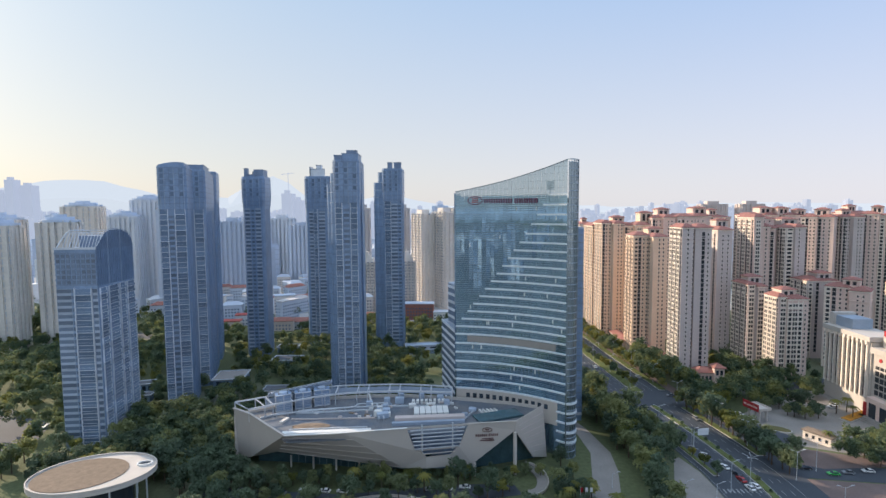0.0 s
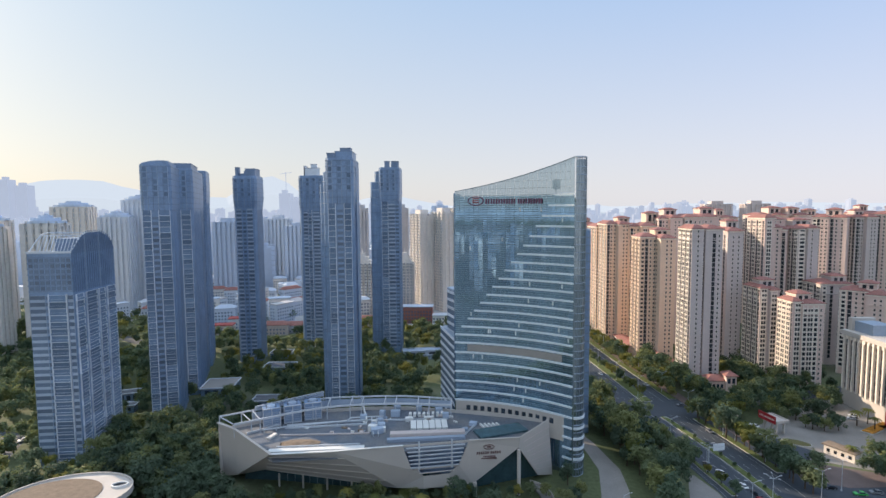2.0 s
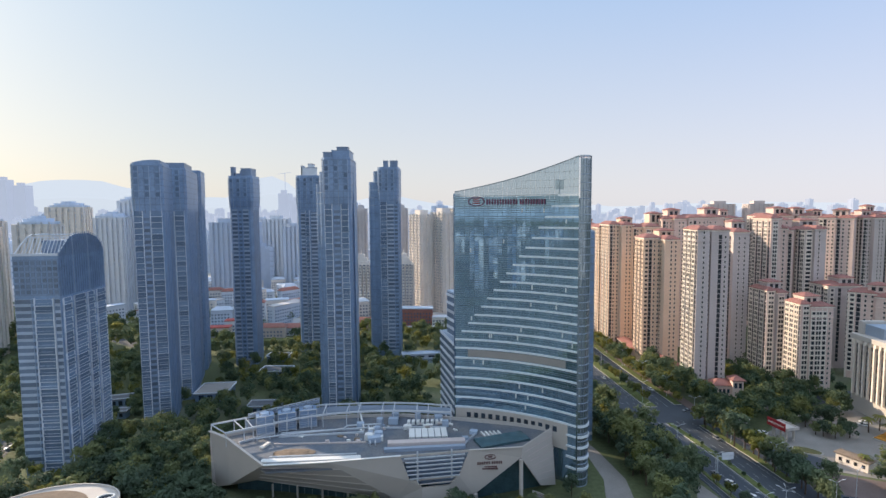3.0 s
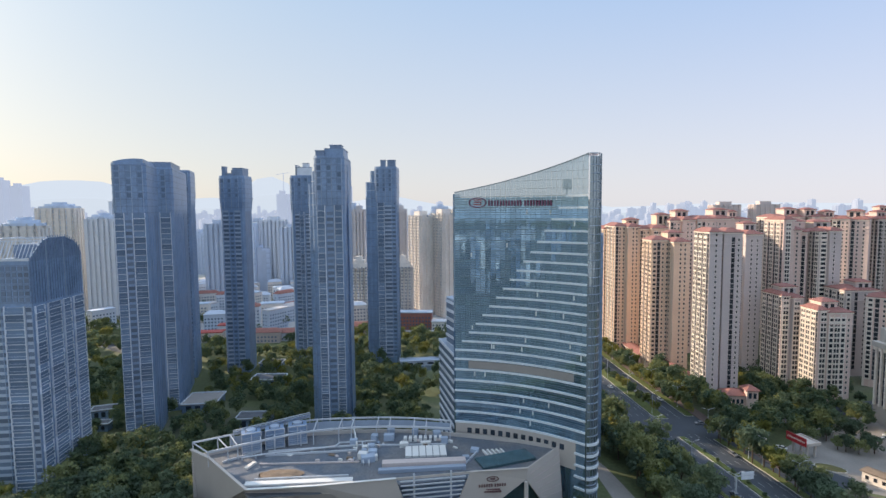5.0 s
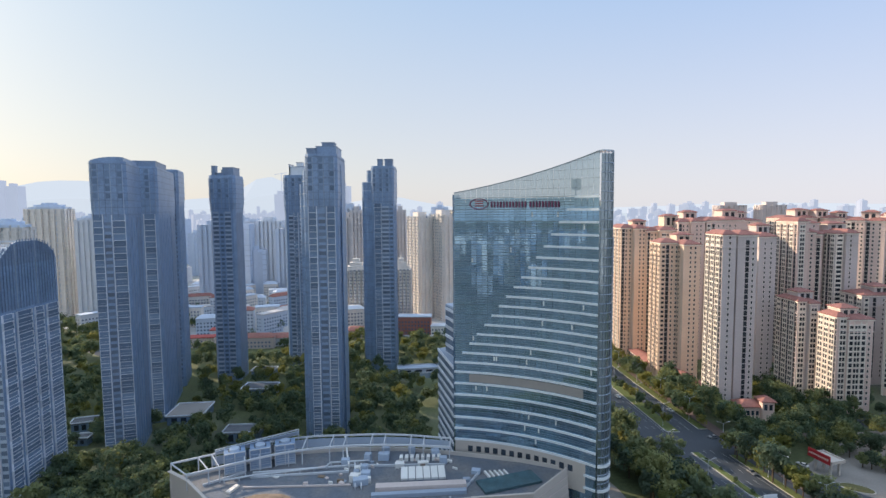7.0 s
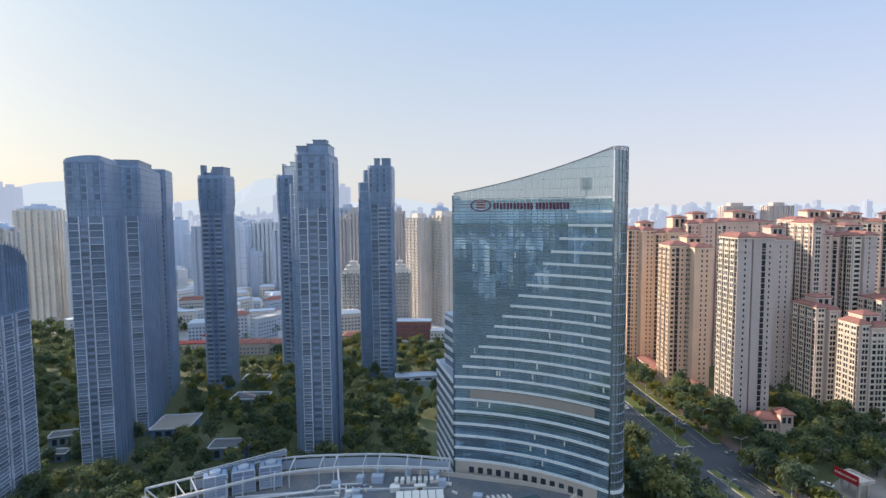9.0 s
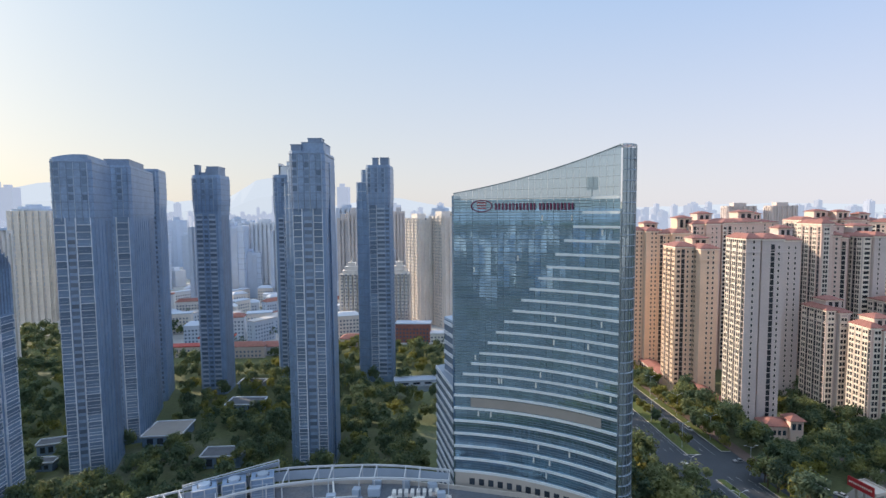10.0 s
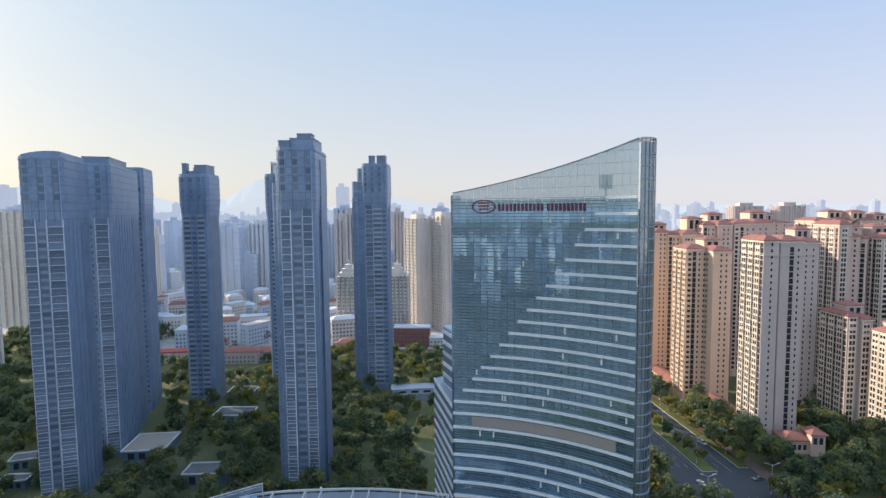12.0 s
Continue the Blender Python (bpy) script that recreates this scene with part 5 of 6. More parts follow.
res_tower("cream tower with sunlit stacked balconies", 349.5, 436, -45,
          ((0, 0, 14, 22, 104, W3, S3), (14, 3, 30, 22, 103, (), S3)), ((8, 8, 105, 8, 6), (22, 8, 104, 7, 6)), CREAM)
res_tower("cream tower far along the second row", 372, 480, 0, ((0, 0, 30, 22, 104, W3, S3),), ((8, 6, 106, 8, 6),), CREAM)
res_tower("cream tower far along the second row", 252, 500, 0, ((0, 0, 26, 22, 101, W3, S3),), ((8, 6, 103, 8, 6),), CREAM)
res_tower("cream tower far along the second row", 402, 440, 0, ((0, 0, 40, 22, 102, W3, S3),), ((8, 6, 104, 8, 6),), CREAM)
# the lower towers in front
res_tower("short grey-beige tower with red roof in the shade", 204, 341, 0,
          ((0, 2, 6, 20, 58.5, W3, ((0.15, 3.2),)), (5.6, 0, 11.2, 18, 57.6, (), ((0.1, 3.2),))), ((3, 7, 59, 9.5, 5.2),), CREAM2)
res_tower("short cream tower with sunlit bays and red roof", 212, 324, 0,
          ((0, 0, 6, 13, 53.4, W3, ((0.3, 3.2),)), (5.6, -1, 19, 12, 52.2, (), ((0.03, 2.4), (0.24, 3.2), (0.52, 2.4), (0.8, "w")))), ((4, 3, 53, 10, 5.6),), CREAM)
res_tower("short grey-beige tower behind the civic building", 263, 370, 0,
          ((0, 0, 22, 18, 57, W2, S3),), ((9, 3, 58, 11, 5),), CREAM2)
res_tower("short cream tower with arched sunlit bays", 262.5, 352, -45,
          ((0, 0, 14, 15, 56, W2, S3), (13.6, -2, 24, 13, 54.5, (), PLAIN)), ((9, 3, 57, 10, 5),), CREAM)
res_tower("short cream tower with arched sunlit bays", 306, 338, 0,
          ((0, 0, 20, 16, 58, W2, S3),), ((6, 6, 60, 6, 6),), CREAM)

# shop row and gate house with red roofs by the avenue
def shop_row(x, y, w, d, h, rot, label, n):
    t = thing("shop_row", label, "building", pose(x, y, 0, 0, 0, rot))
    part("wall", box(bmesh.new(), 0, 0, 0, w, d, h), CREAM, t)
    part("roof", hip(bmesh.new(), 0, 0, w, d, h, 1.8, 0.8), TILE, t)
    for i in range(n):
        part("shop_window", box(bmesh.new(), -0.08, (i + 0.15) * d / n, 0.6, 0.1, (i + 0.85) * d / n, h - 1.0), WINGLASS, t)
    part("fascia", box(bmesh.new(), -0.3, 0, h - 0.8, 0.05, d, h - 0.2), TRIM, t)


shop_row(140, 398, 9, 60, 7, 0, "low sunlit shop row with red tiled roof", 16)
shop_row(149, 352, 9, 36, 6.5, 0, "low shop row with red tiled roof", 9)
gh = thing("gate_house", "small cream gate house with red tiled roof", "building", pose(159.5, 319, 0, 0, 0, -4))
part("wall", box(bmesh.new(), 0, 0, 0, 14, 9, 6.5), CREAM, gh)
part("roof", hip(bmesh.new(), 0, 0, 14, 9, 6.5, 2.6), TILE, gh)
part("tower", box(bmesh.new(), 10, -2, 0, 16, 5, 10), CREAM, gh)
part("tower_roof", hip(bmesh.new(), 10, -2, 16, 5, 10, 2.2), TILE, gh)
for i in range(4):
    part("window", box(bmesh.new(), 0.8 + 2.3 * i, -0.08, 2.0, 2.2 + 2.3 * i, 0.1, 4.4), WINGLASS, gh)
for i in range(2):
    part("window", box(bmesh.new(), 10.8 + 2.6 * i, -2.08, 5.6, 12.4 + 2.6 * i, -1.9, 8.6), WINGLASS, gh)

# ---- the civic building and its forecourt ----
civ = thing("civic_building", "cream stone public building with tall columns", "building", pose(225.5, 300, 0, 0, 0, -92))
# local x runs along the front, local -y is its face
part("wall", box(bmesh.new(), 0, 0, 0, 34, 16, 39), STONE2, civ)
part("wall", box(bmesh.new(), 34, 1.0, 0, 75, 18, 34), STONE2, civ)
part("cornice", box(bmesh.new(), -0.8, -1.7, 39.4, 34.6, 16.6, 42.0), STONE2, civ)
part("cornice", box(bmesh.new(), 34.6, -1.2, 34, 76, 18.6, 36.8), STONE2, civ)
part("roof_house", box(bmesh.new(), 0.4, 1.5, 42.0, 3.4, 14, 49.0), STONE2, civ)
part("roof_house", box(bmesh.new(), 3.4, 3, 42.0, 16, 14, 47.6), GREYPANEL, civ, "pale glazed roof house")
part("roof_house", box(bmesh.new(), 36, 4, 36.8, 50, 14, 43), STONE2, civ)
for i in range(10):
    part("column", box(bmesh.new(), 1.2 + 3.4 * i, -1.3, 9, 2.15 + 3.4 * i, 0.1, 39), TRIM, civ)
    if i < 9:
        for k in range(8):
            part("window", box(bmesh.new(), 2.2 + 3.4 * i, -0.12, 9.6 + 3.6 * k, 4.55 + 3.4 * i, 0.1, 12.8 + 3.6 * k), RESGLASS, civ)
for i in range(11):
    part("cornice_block", box(bmesh.new(), 0.2 + 3.1 * i, -1.62, 37.6, 1.5 + 3.1 * i, 0.02, 39.3), TRIM, civ)
for i in range(10):
    for k in range(6):
        part("window", box(bmesh.new(), 36 + 3.0 * i, 0.88, 12 + 3.4 * k, 38.4 + 3.0 * i, 1.1, 14.6 + 3.4 * k), RESGLASS, civ)
part("porch", box(bmesh.new(), 36, -3, 0, 66, 1.0, 11), CREAM, civ)
for i in range(4):
    part("porch_opening", box(bmesh.new(), 38 + 7 * i, -3.12, 0.2, 42.5 + 7 * i, -2.8, 8.5), WINGLASS, civ)
part("banner", box(bmesh.new(), 34.6, -3.4, 1.0, 36.6, -3.1, 8), RED, civ, "red upright banner by the entrance")
part("wall_panel", box(bmesh.new(), 36.6, 0.3, 27.6, 43.4, 1.05, 34), STONE2, civ)
part("wall_emblem", tube(bmesh.new(), (40, 0.05, 31), (40, 0.4, 31), 1.0, 1.0, 20), RED, civ, "small round red emblem on the wall")
for i in range(4):
    part("roof_letter", box(bmesh.new(), 37 + 2.6 * i, 3.4, 43.2, 38.8 + 2.6 * i, 3.7, 46.0), RED, civ, "red roof sign bar")
for k in range(3):
    part("step", box(bmesh.new(), 34, -9 + 1.5 * k, 0, 70, -3, 0.3 + 0.3 * k), PAVING, civ)

gate = thing("entrance_gate", "pale canopy gate with a long red banner", "gate", pose(158.7, 266.6, 0, 0, 0, -76))
part("canopy", box(bmesh.new(), 0.6, 0, 6.0, 10, 7.2, 6.6), STONE2, gate)
for x0, y0, x1, y1 in ((0.4, -0.1, 10.2, 0.3), (0.4, 6.9, 10.2, 7.3), (0.4, 0.3, 0.8, 6.9), (9.8, 0.3, 10.2, 6.9)):
    part("canopy_edge", box(bmesh.new(), x0, y0, 6.0, x1, y1, 7.3), STONE2, gate)
for x, y in ((1.5, 1), (1.5, 5.5), (8.2, 1), (8.2, 5.5)):
    part("column", box(bmesh.new(), x, y, 0, x + 0.8, y + 0.8, 6.0), STONE2, gate)
part("banner", box(bmesh.new(), -0.2, -0.5, 5.6, 9.7, -0.2, 9.3), RED, gate, "long red banner with pale writing")
for i in range(11):
    part("writing_bar", box(bmesh.new(), 0.5 + 0.8 * i, -0.54, 7.1, 0.95 + 0.8 * i, -0.49, 7.9), TRIM, gate)
kiosk = thing("guard_kiosk", "low cream guard house with a brown roof", "building", pose(171.2, 239.5, 0, 0, 0, -62))
part("wall", box(bmesh.new(), 0, 0, 0, 12, 5, 4.2), TRIM, kiosk)
part("roof", hip(bmesh.new(), 0, 0, 12, 5, 4.2, 0.9, 0.7), SAND, kiosk)
for i in range(4):
    part("window", box(bmesh.new(), 1.2 + 2.8 * i, -0.08, 1.4, 2.4 + 2.8 * i, 0.1, 2.9), RESGLASS, kiosk)
fb = thing("flower_bed", "oblong bed of orange and green flowers with kerb", "flower bed", pose(208, 256.5, 0, 0, 0, 28))
part("kerb", box(bmesh.new(), 0, 0, 0, 24, 5.5, 0.5), KERB, fb)
part("flowers", box(bmesh.new(), 0.5, 0.5, 0.3, 23.5, 5, 0.9), FLOWERS, fb)
fb2 = thing("flower_bed", "rounded lawn bed with stone kerb at the gate", "flower bed", pose(165.8, 249.2, 0, 0, 0, -36))
part("kerb", solid(bmesh.new(), oval(6.0, 3.4, 24), 0, 0.4), KERB, fb2)
part("lawn", solid(bmesh.new(), oval(5.5, 2.9, 24), 0.2, 0.55), LAWN, fb2)
fence = thing("boundary_wall", "low pale forecourt wall along the trees", "wall", pose(186, 222, 0, 0, 0, -3))
part("wall", box(bmesh.new(), 0, 0, 0, 38, 0.5, 1.6), STONE2, fence)


# ---- low park buildings ----
def pavilion(x, y, w, d, h, rot, label, mat=None, roofmat=None):
    t = thing("park_pavilion", label, "building", pose(x, y, 0, 0, 0, rot))
    part("wall", box(bmesh.new(), 0.6, 0.6, 0, w - 0.6, d - 0.6, h - 0.5), mat or SLATE, t)
    part("roof", box(bmesh.new(), 0, 0, h - 0.5, w, d, h), roofmat or FLATROOF, t)
    bm = bmesh.new()
    for a, b in (((0, 0), (w, 0)), ((w, 0), (w, d)), ((w, d), (0, d)), ((0, d), (0, 0))):
        beam(bm, (*a, h + 0.2), (*b, h + 0.2), 0.4, 0.6)
    part("roof_edge", bm, BALCFRAME, t)
    for i in range(3):
        part("window", box(bmesh.new(), (i + 0.6) * w / 4, 0.5, 1, (i + 1.2) * w / 4, 0.7, h - 1.2), WINGLASS, t)


pavilion(-121, 355, 20, 12, 5.5, 0, "low grey flat-roofed park pavilion")
pavilion(-106, 293, 18, 10, 5.5, 3, "low grey flat-roofed park pavilion")
pavilion(-145, 315, 19, 19, 5.0, 6, "pale flat-roofed annex at the tower's foot", roofmat=BEIGE)
pavilion(-181, 291, 11, 6, 4, 6, "small pale shed among trees", roofmat=FLATROOF)
pavilion(-189, 306, 13, 8, 5, 20, "small grey shed among trees", roofmat=FLATROOF)
pavilion(-64, 318, 7, 16, 9, 0, "narrow pale stair block beside the tower", CREAM2, GREYPANEL)
pavilion(-30, 398, 30, 9, 3.5, 7, "low pale park canopy by the pond", PALEWALL, GREYPANEL)
pavilion(-130, 395, 16, 10, 4, 0, "low grey park shed", roofmat=FLATROOF)
pavilion(-85, 430, 18, 8, 4, 5, "low brown-roofed park house", CREAM2, TILE)


# ---- the old quarter behind the park: low houses ----
STRIP_ME = framed("window_strip", 1, 1, 0.1, (0, 0.06, 0.94, 1), (0, 0.05, 0.95, 1), {(1, 1): (0.12, 1)}, TRIM, WINGLASS)


def house(x, y, w, d, h, rot, label, wall, roof, gable=True, rows=5, cols=6):
    t = thing("town_house", label, "house", pose(x, y, 0, 0, 0, rot), group="low houses behind the park")
    part("wall", box(bmesh.new(), 0, 0, 0, w, d, h), wall, t)
    if gable:
        part("roof", hip(bmesh.new(), 0, 0, w, d, h, 3.0, 0.5), roof, t)
    else:
        part("roof", box(bmesh.new(), -0.4, -0.4, h, w + 0.4, d + 0.4, h + 0.8), roof, t)
    wins = []
    for j in range(int((h - 1.5) / 3.2)):
        for i in range(int(w / 2.9)):
            wins.append((STRIP_ME, Matrix.Translation((0.7 + 2.9 * i, -0.05, 1.1 + 3.2 * j)) @ Matrix.Diagonal((1.7, 1, 1.7, 1))))
        for i in range(int(d / 3.5)):
            wins.append((STRIP_ME, pose(-0.05, d, 0, 0, 0, -90) @ Matrix.Translation((0.8 + 3.4 * i, 0, 1.1 + 3.2 * j)) @ Matrix.Diagonal((1.6, 1, 1.6, 1))))
    if wins:
        joined(t, "window_rest", wins, (wall, STRIPGLASS))


hr = random.Random(21)
for x, y, w, d, h, rot, wall, roof, g in (
        (-235, 468, 46, 10, 8, 6, CREAM2, OLDRED, False), (-172, 466, 34, 10, 9, 4, CREAM2, TILE, True), (-40, 512, 30, 12, 16, -3, TILE, GREYWALL, False),
        (-10, 508, 26, 10, 8, 0, WHITE, PALEWALL, False), (-145, 474, 22, 12, 7, 3, PALEWALL, TILE, True), (-200, 490, 28, 10, 10, 10, PALEWALL, OLDRED, False), (-85, 498, 24, 12, 7, 0, CREAM2, TILE, True)):
    house(x, y, w, d, h, rot, "low town house with a red roof" if roof in (OLDRED, TILE) else "low pale town house with rows of windows", wall, roof, g)
for i in range(7):
    for j in range(9):
        x, y = -325 + 33 * j + 9 * (i % 2) + hr.uniform(-4, 4), 512 + 33 * i + hr.uniform(-4, 4)
        if x > -62 or hr.random() < 0.12:
            continue
        house(x, y, hr.uniform(16, 27), hr.uniform(9, 12), hr.choice((12.5, 15.7, 19, 19, 22)), hr.choice((12, 18, 42, 50, 58)), "low pale town house with rows of windows",
              hr.choice((PALEWALL, PALEWALL, SUNWALL, GREYWALL)), hr.choice((PALEWALL, GREYWALL, DUSKWALL, TILE)) if i < 5 else GREYWALL, hr.random() < 0.75)


# ---- slab towers in the middle distance ----


def slab_tower(x, y, rot, w, d, h, label, wall, ribs=6, roof="flat", bays=False, side=True):
    t = thing("slab_tower", label, "tower", pose(x, y, 0, 0, 0, rot), group="pale towers in the middle distance")
    part("wall", box(bmesh.new(), 0, 0, 0, w, d, h), wall, t)
    rows = []
    for i in range(ribs):
        xa = (i + 0.15) * w / ribs
        deep = 0.7 if i % 2 else 1.2
        part("bay", box(bmesh.new(), xa, -deep, 0, xa + 0.55 * w / ribs, 0.1, h - (3 if i % 2 else 0)), wall, t)
        for k in range(int(h / 6.0)):
            rows.append((STRIP_ME, Matrix.Translation((xa + 0.62 * w / ribs, -0.02, 3 + 6 * k)) @ Matrix.Diagonal((0.2 * w / ribs, 1, 4.6, 1))))
        if bays:
            for k in range(int(h / 3.1)):
                for q in (0.06, 0.31):
                    rows.append((STRIP_ME, Matrix.Translation((xa + q * w / ribs, -deep - 0.05, 2 + 3.1 * k)) @ Matrix.Diagonal((0.2 * w / ribs, 1, 1.8, 1))))
    nd = max(2, round(d / 5))
    for i in range(nd if side else 0):
        ya = (i + 0.2) * d / nd
        for xs, xe in ((-1.1, 0.1), (w - 0.1, w + 1.1)):
            part("bay", box(bmesh.new(), xs, ya, 0, xe, ya + 0.5 * d / nd, h - (2 if i % 2 else 0)), wall, t)
            if bays:
                turn = -90 if xs < 0 else 90
                for k in range(int(h / 3.1)):
                    at = pose(xs if xs < 0 else xe, ya + (0.42 if xs < 0 else 0.08) * d / nd, 2 + 3.1 * k, 0, 0, turn)
                    rows.append((STRIP_ME, at @ Matrix.Diagonal((0.34 * d / nd, 1, 1.8, 1))))
    # far panes take the haze-paled glass, near the wall's own tone
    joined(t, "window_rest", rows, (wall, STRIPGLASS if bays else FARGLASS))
    if roof == "steps":
        for k, (q, z) in enumerate(((0.08, 3.5), (0.2, 7.0), (0.33, 10.5))):
            part("roof_step", box(bmesh.new(), q * w, q * d, h + z - 3.6, (1 - q) * w, (1 - q) * d, h + z), wall, t)
        part("finial", tube(bmesh.new(), (w / 2, d / 2, h + 10), (w / 2, d / 2, h + 16), 0.9, 0.1, 8), wall, t)
    elif roof == "dome":
        bm = bmesh.new()
        pts = oval(w * 0.55, d * 0.55, 20, w / 2, d / 2)
        solid(bm, pts, h, h + 2)
        solid(bm, oval(w * 0.4, d * 0.4, 20, w / 2, d / 2), h + 2, h + 4.5)
        solid(bm, oval(w * 0.2, d * 0.2, 16, w / 2, d / 2), h + 4.5, h + 6.5)
        part("roof", bm, GREYWALL, t, "stepped blue-grey roof")
    else:
        part("roof", box(bmesh.new(), w * 0.25, d * 0.2, h, w * 0.7, d * 0.8, h + 4.5), wall, t)
    return t


# wall tones of these towers carry the haze of their distance
slab_tower(-372, 405, 6, 30, 18, 100, "pale tower with warm sunlit bays", SUNWALL, 5, "dome")
slab_tower(-335, 425, 6, 28, 18, 102, "pale tower with warm sunlit bays", SUNWALL, 5, "dome")
slab_tower(-420, 455, 6, 40, 18, 104, "pale tower with warm sunlit bays", SUNWALL, 6, "dome")
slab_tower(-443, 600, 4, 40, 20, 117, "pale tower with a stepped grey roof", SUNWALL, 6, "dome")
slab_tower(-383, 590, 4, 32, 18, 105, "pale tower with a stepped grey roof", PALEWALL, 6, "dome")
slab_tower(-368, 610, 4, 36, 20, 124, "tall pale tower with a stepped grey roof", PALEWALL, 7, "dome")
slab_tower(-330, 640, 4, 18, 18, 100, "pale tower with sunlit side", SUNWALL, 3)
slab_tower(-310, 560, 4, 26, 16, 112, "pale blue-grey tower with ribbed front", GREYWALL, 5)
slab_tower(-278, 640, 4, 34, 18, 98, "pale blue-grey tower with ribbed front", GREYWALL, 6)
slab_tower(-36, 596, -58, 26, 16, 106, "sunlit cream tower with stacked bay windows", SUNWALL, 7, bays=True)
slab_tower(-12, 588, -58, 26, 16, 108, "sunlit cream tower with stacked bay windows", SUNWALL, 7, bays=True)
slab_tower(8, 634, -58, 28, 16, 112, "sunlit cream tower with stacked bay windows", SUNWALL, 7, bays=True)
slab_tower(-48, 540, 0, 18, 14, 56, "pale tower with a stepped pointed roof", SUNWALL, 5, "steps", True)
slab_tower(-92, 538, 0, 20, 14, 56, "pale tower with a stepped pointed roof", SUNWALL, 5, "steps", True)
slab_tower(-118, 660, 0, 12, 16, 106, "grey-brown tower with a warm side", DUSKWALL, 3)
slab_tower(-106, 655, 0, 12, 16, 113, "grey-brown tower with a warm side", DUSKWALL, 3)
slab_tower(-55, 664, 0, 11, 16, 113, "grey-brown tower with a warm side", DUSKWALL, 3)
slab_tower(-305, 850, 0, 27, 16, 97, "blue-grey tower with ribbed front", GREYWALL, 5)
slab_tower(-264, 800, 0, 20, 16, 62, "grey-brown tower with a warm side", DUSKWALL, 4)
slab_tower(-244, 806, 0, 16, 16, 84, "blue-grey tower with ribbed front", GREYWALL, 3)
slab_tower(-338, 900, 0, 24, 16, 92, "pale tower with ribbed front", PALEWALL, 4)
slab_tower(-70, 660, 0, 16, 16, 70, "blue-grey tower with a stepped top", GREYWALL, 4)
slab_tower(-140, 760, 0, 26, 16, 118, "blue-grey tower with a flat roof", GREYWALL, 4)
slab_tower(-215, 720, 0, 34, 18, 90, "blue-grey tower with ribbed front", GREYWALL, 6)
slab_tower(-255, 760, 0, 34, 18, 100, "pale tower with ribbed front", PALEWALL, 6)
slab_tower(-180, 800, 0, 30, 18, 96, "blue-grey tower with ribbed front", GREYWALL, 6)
slab_tower(400, 800, 0, 40, 18, 116, "pale tower with many windows far behind", CREAM2, 11)
slab_tower(455, 790, 0, 36, 18, 116, "pale tower with many windows far behind", CREAM2, 10)

# ---- the city beyond ----
fr = random.Random(5)


def city(name, count, r0, r1, hmin, hmax, mat, label, lo_deg=-180, hi_deg=180, kind="stuff"):
    verts, faces = [], []
    for _ in range(count):
        a = radians(fr.uniform(lo_deg, hi_deg))
        r = math.sqrt(fr.uniform(r0 * r0, r1 * r1))
        x, y = r * math.sin(a), r * math.cos(a)
        w, d = fr.uniform(14, 46), fr.uniform(12, 26)
        h = fr.uniform(hmin, hmax) * (1.0 if fr.random() < 0.8 else 1.25)
        q = fr.choice((0, 0.3, -0.3, 0.8))
        c, s = math.cos(q), math.sin(q)

        def add(w, d, z0, z1):
            base = len(verts)
            for z in (z0, z1):
                for u, v in ((-w / 2, -d / 2), (w / 2, -d / 2), (w / 2, d / 2), (-w / 2, d / 2)):
                    verts.append((x + c * u - s * v, y + s * u + c * v, z))
            for i in range(4):
                faces.append((base + i, base + (i + 1) % 4, base + 4 + (i + 1) % 4, base + 4 + i))
            faces.append((base + 4, base + 5, base + 6, base + 7))
        add(w, d, 0, h)
        add(w * 0.35, d * 0.5, h, h + fr.uniform(3, 7))
        if h > 45:
            add(w * 0.62, d + 2.6, 0, h - 3)
            add(w * 0.2, d + 4.4, 0, h + 1.5)
            add(w + 1.6, d * 0.5, 0, h - 2)
            for k in range(int(h / 7)):
                add(w + 0.5, d + 0.5, 4 + 7 * k, 5.2 + 7 * k)
    me = bpy.data.meshes.new(name)
    me.from_pydata(verts, [], faces)
    me.materials.append(mat)
    return tagged(new(name, me), label, "buildings", kind=kind)


# nearer blocks get haze from their pale and blue wall colours
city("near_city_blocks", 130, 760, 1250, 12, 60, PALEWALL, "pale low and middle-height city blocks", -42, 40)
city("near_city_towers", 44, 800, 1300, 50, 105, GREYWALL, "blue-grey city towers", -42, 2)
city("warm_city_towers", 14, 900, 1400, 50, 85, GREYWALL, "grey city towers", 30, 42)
# unseen blocks behind the camera, added for the hotel glass to mirror
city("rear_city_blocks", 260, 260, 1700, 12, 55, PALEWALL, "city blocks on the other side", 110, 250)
# far blocks, towers and crane below share the glowing haze material
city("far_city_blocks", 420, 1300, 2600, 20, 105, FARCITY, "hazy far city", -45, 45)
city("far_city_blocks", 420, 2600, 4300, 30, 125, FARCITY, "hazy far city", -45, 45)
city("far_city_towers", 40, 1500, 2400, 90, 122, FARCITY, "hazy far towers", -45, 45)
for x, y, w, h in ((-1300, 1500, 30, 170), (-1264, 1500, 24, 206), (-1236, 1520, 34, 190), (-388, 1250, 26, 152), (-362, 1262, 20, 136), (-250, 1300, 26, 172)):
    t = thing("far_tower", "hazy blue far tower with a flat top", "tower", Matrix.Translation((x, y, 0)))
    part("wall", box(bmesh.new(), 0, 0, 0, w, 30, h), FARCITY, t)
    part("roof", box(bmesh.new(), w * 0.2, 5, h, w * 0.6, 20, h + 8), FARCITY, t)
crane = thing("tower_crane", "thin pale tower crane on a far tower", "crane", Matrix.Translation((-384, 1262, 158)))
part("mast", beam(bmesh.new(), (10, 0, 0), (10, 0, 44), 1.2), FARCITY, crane)
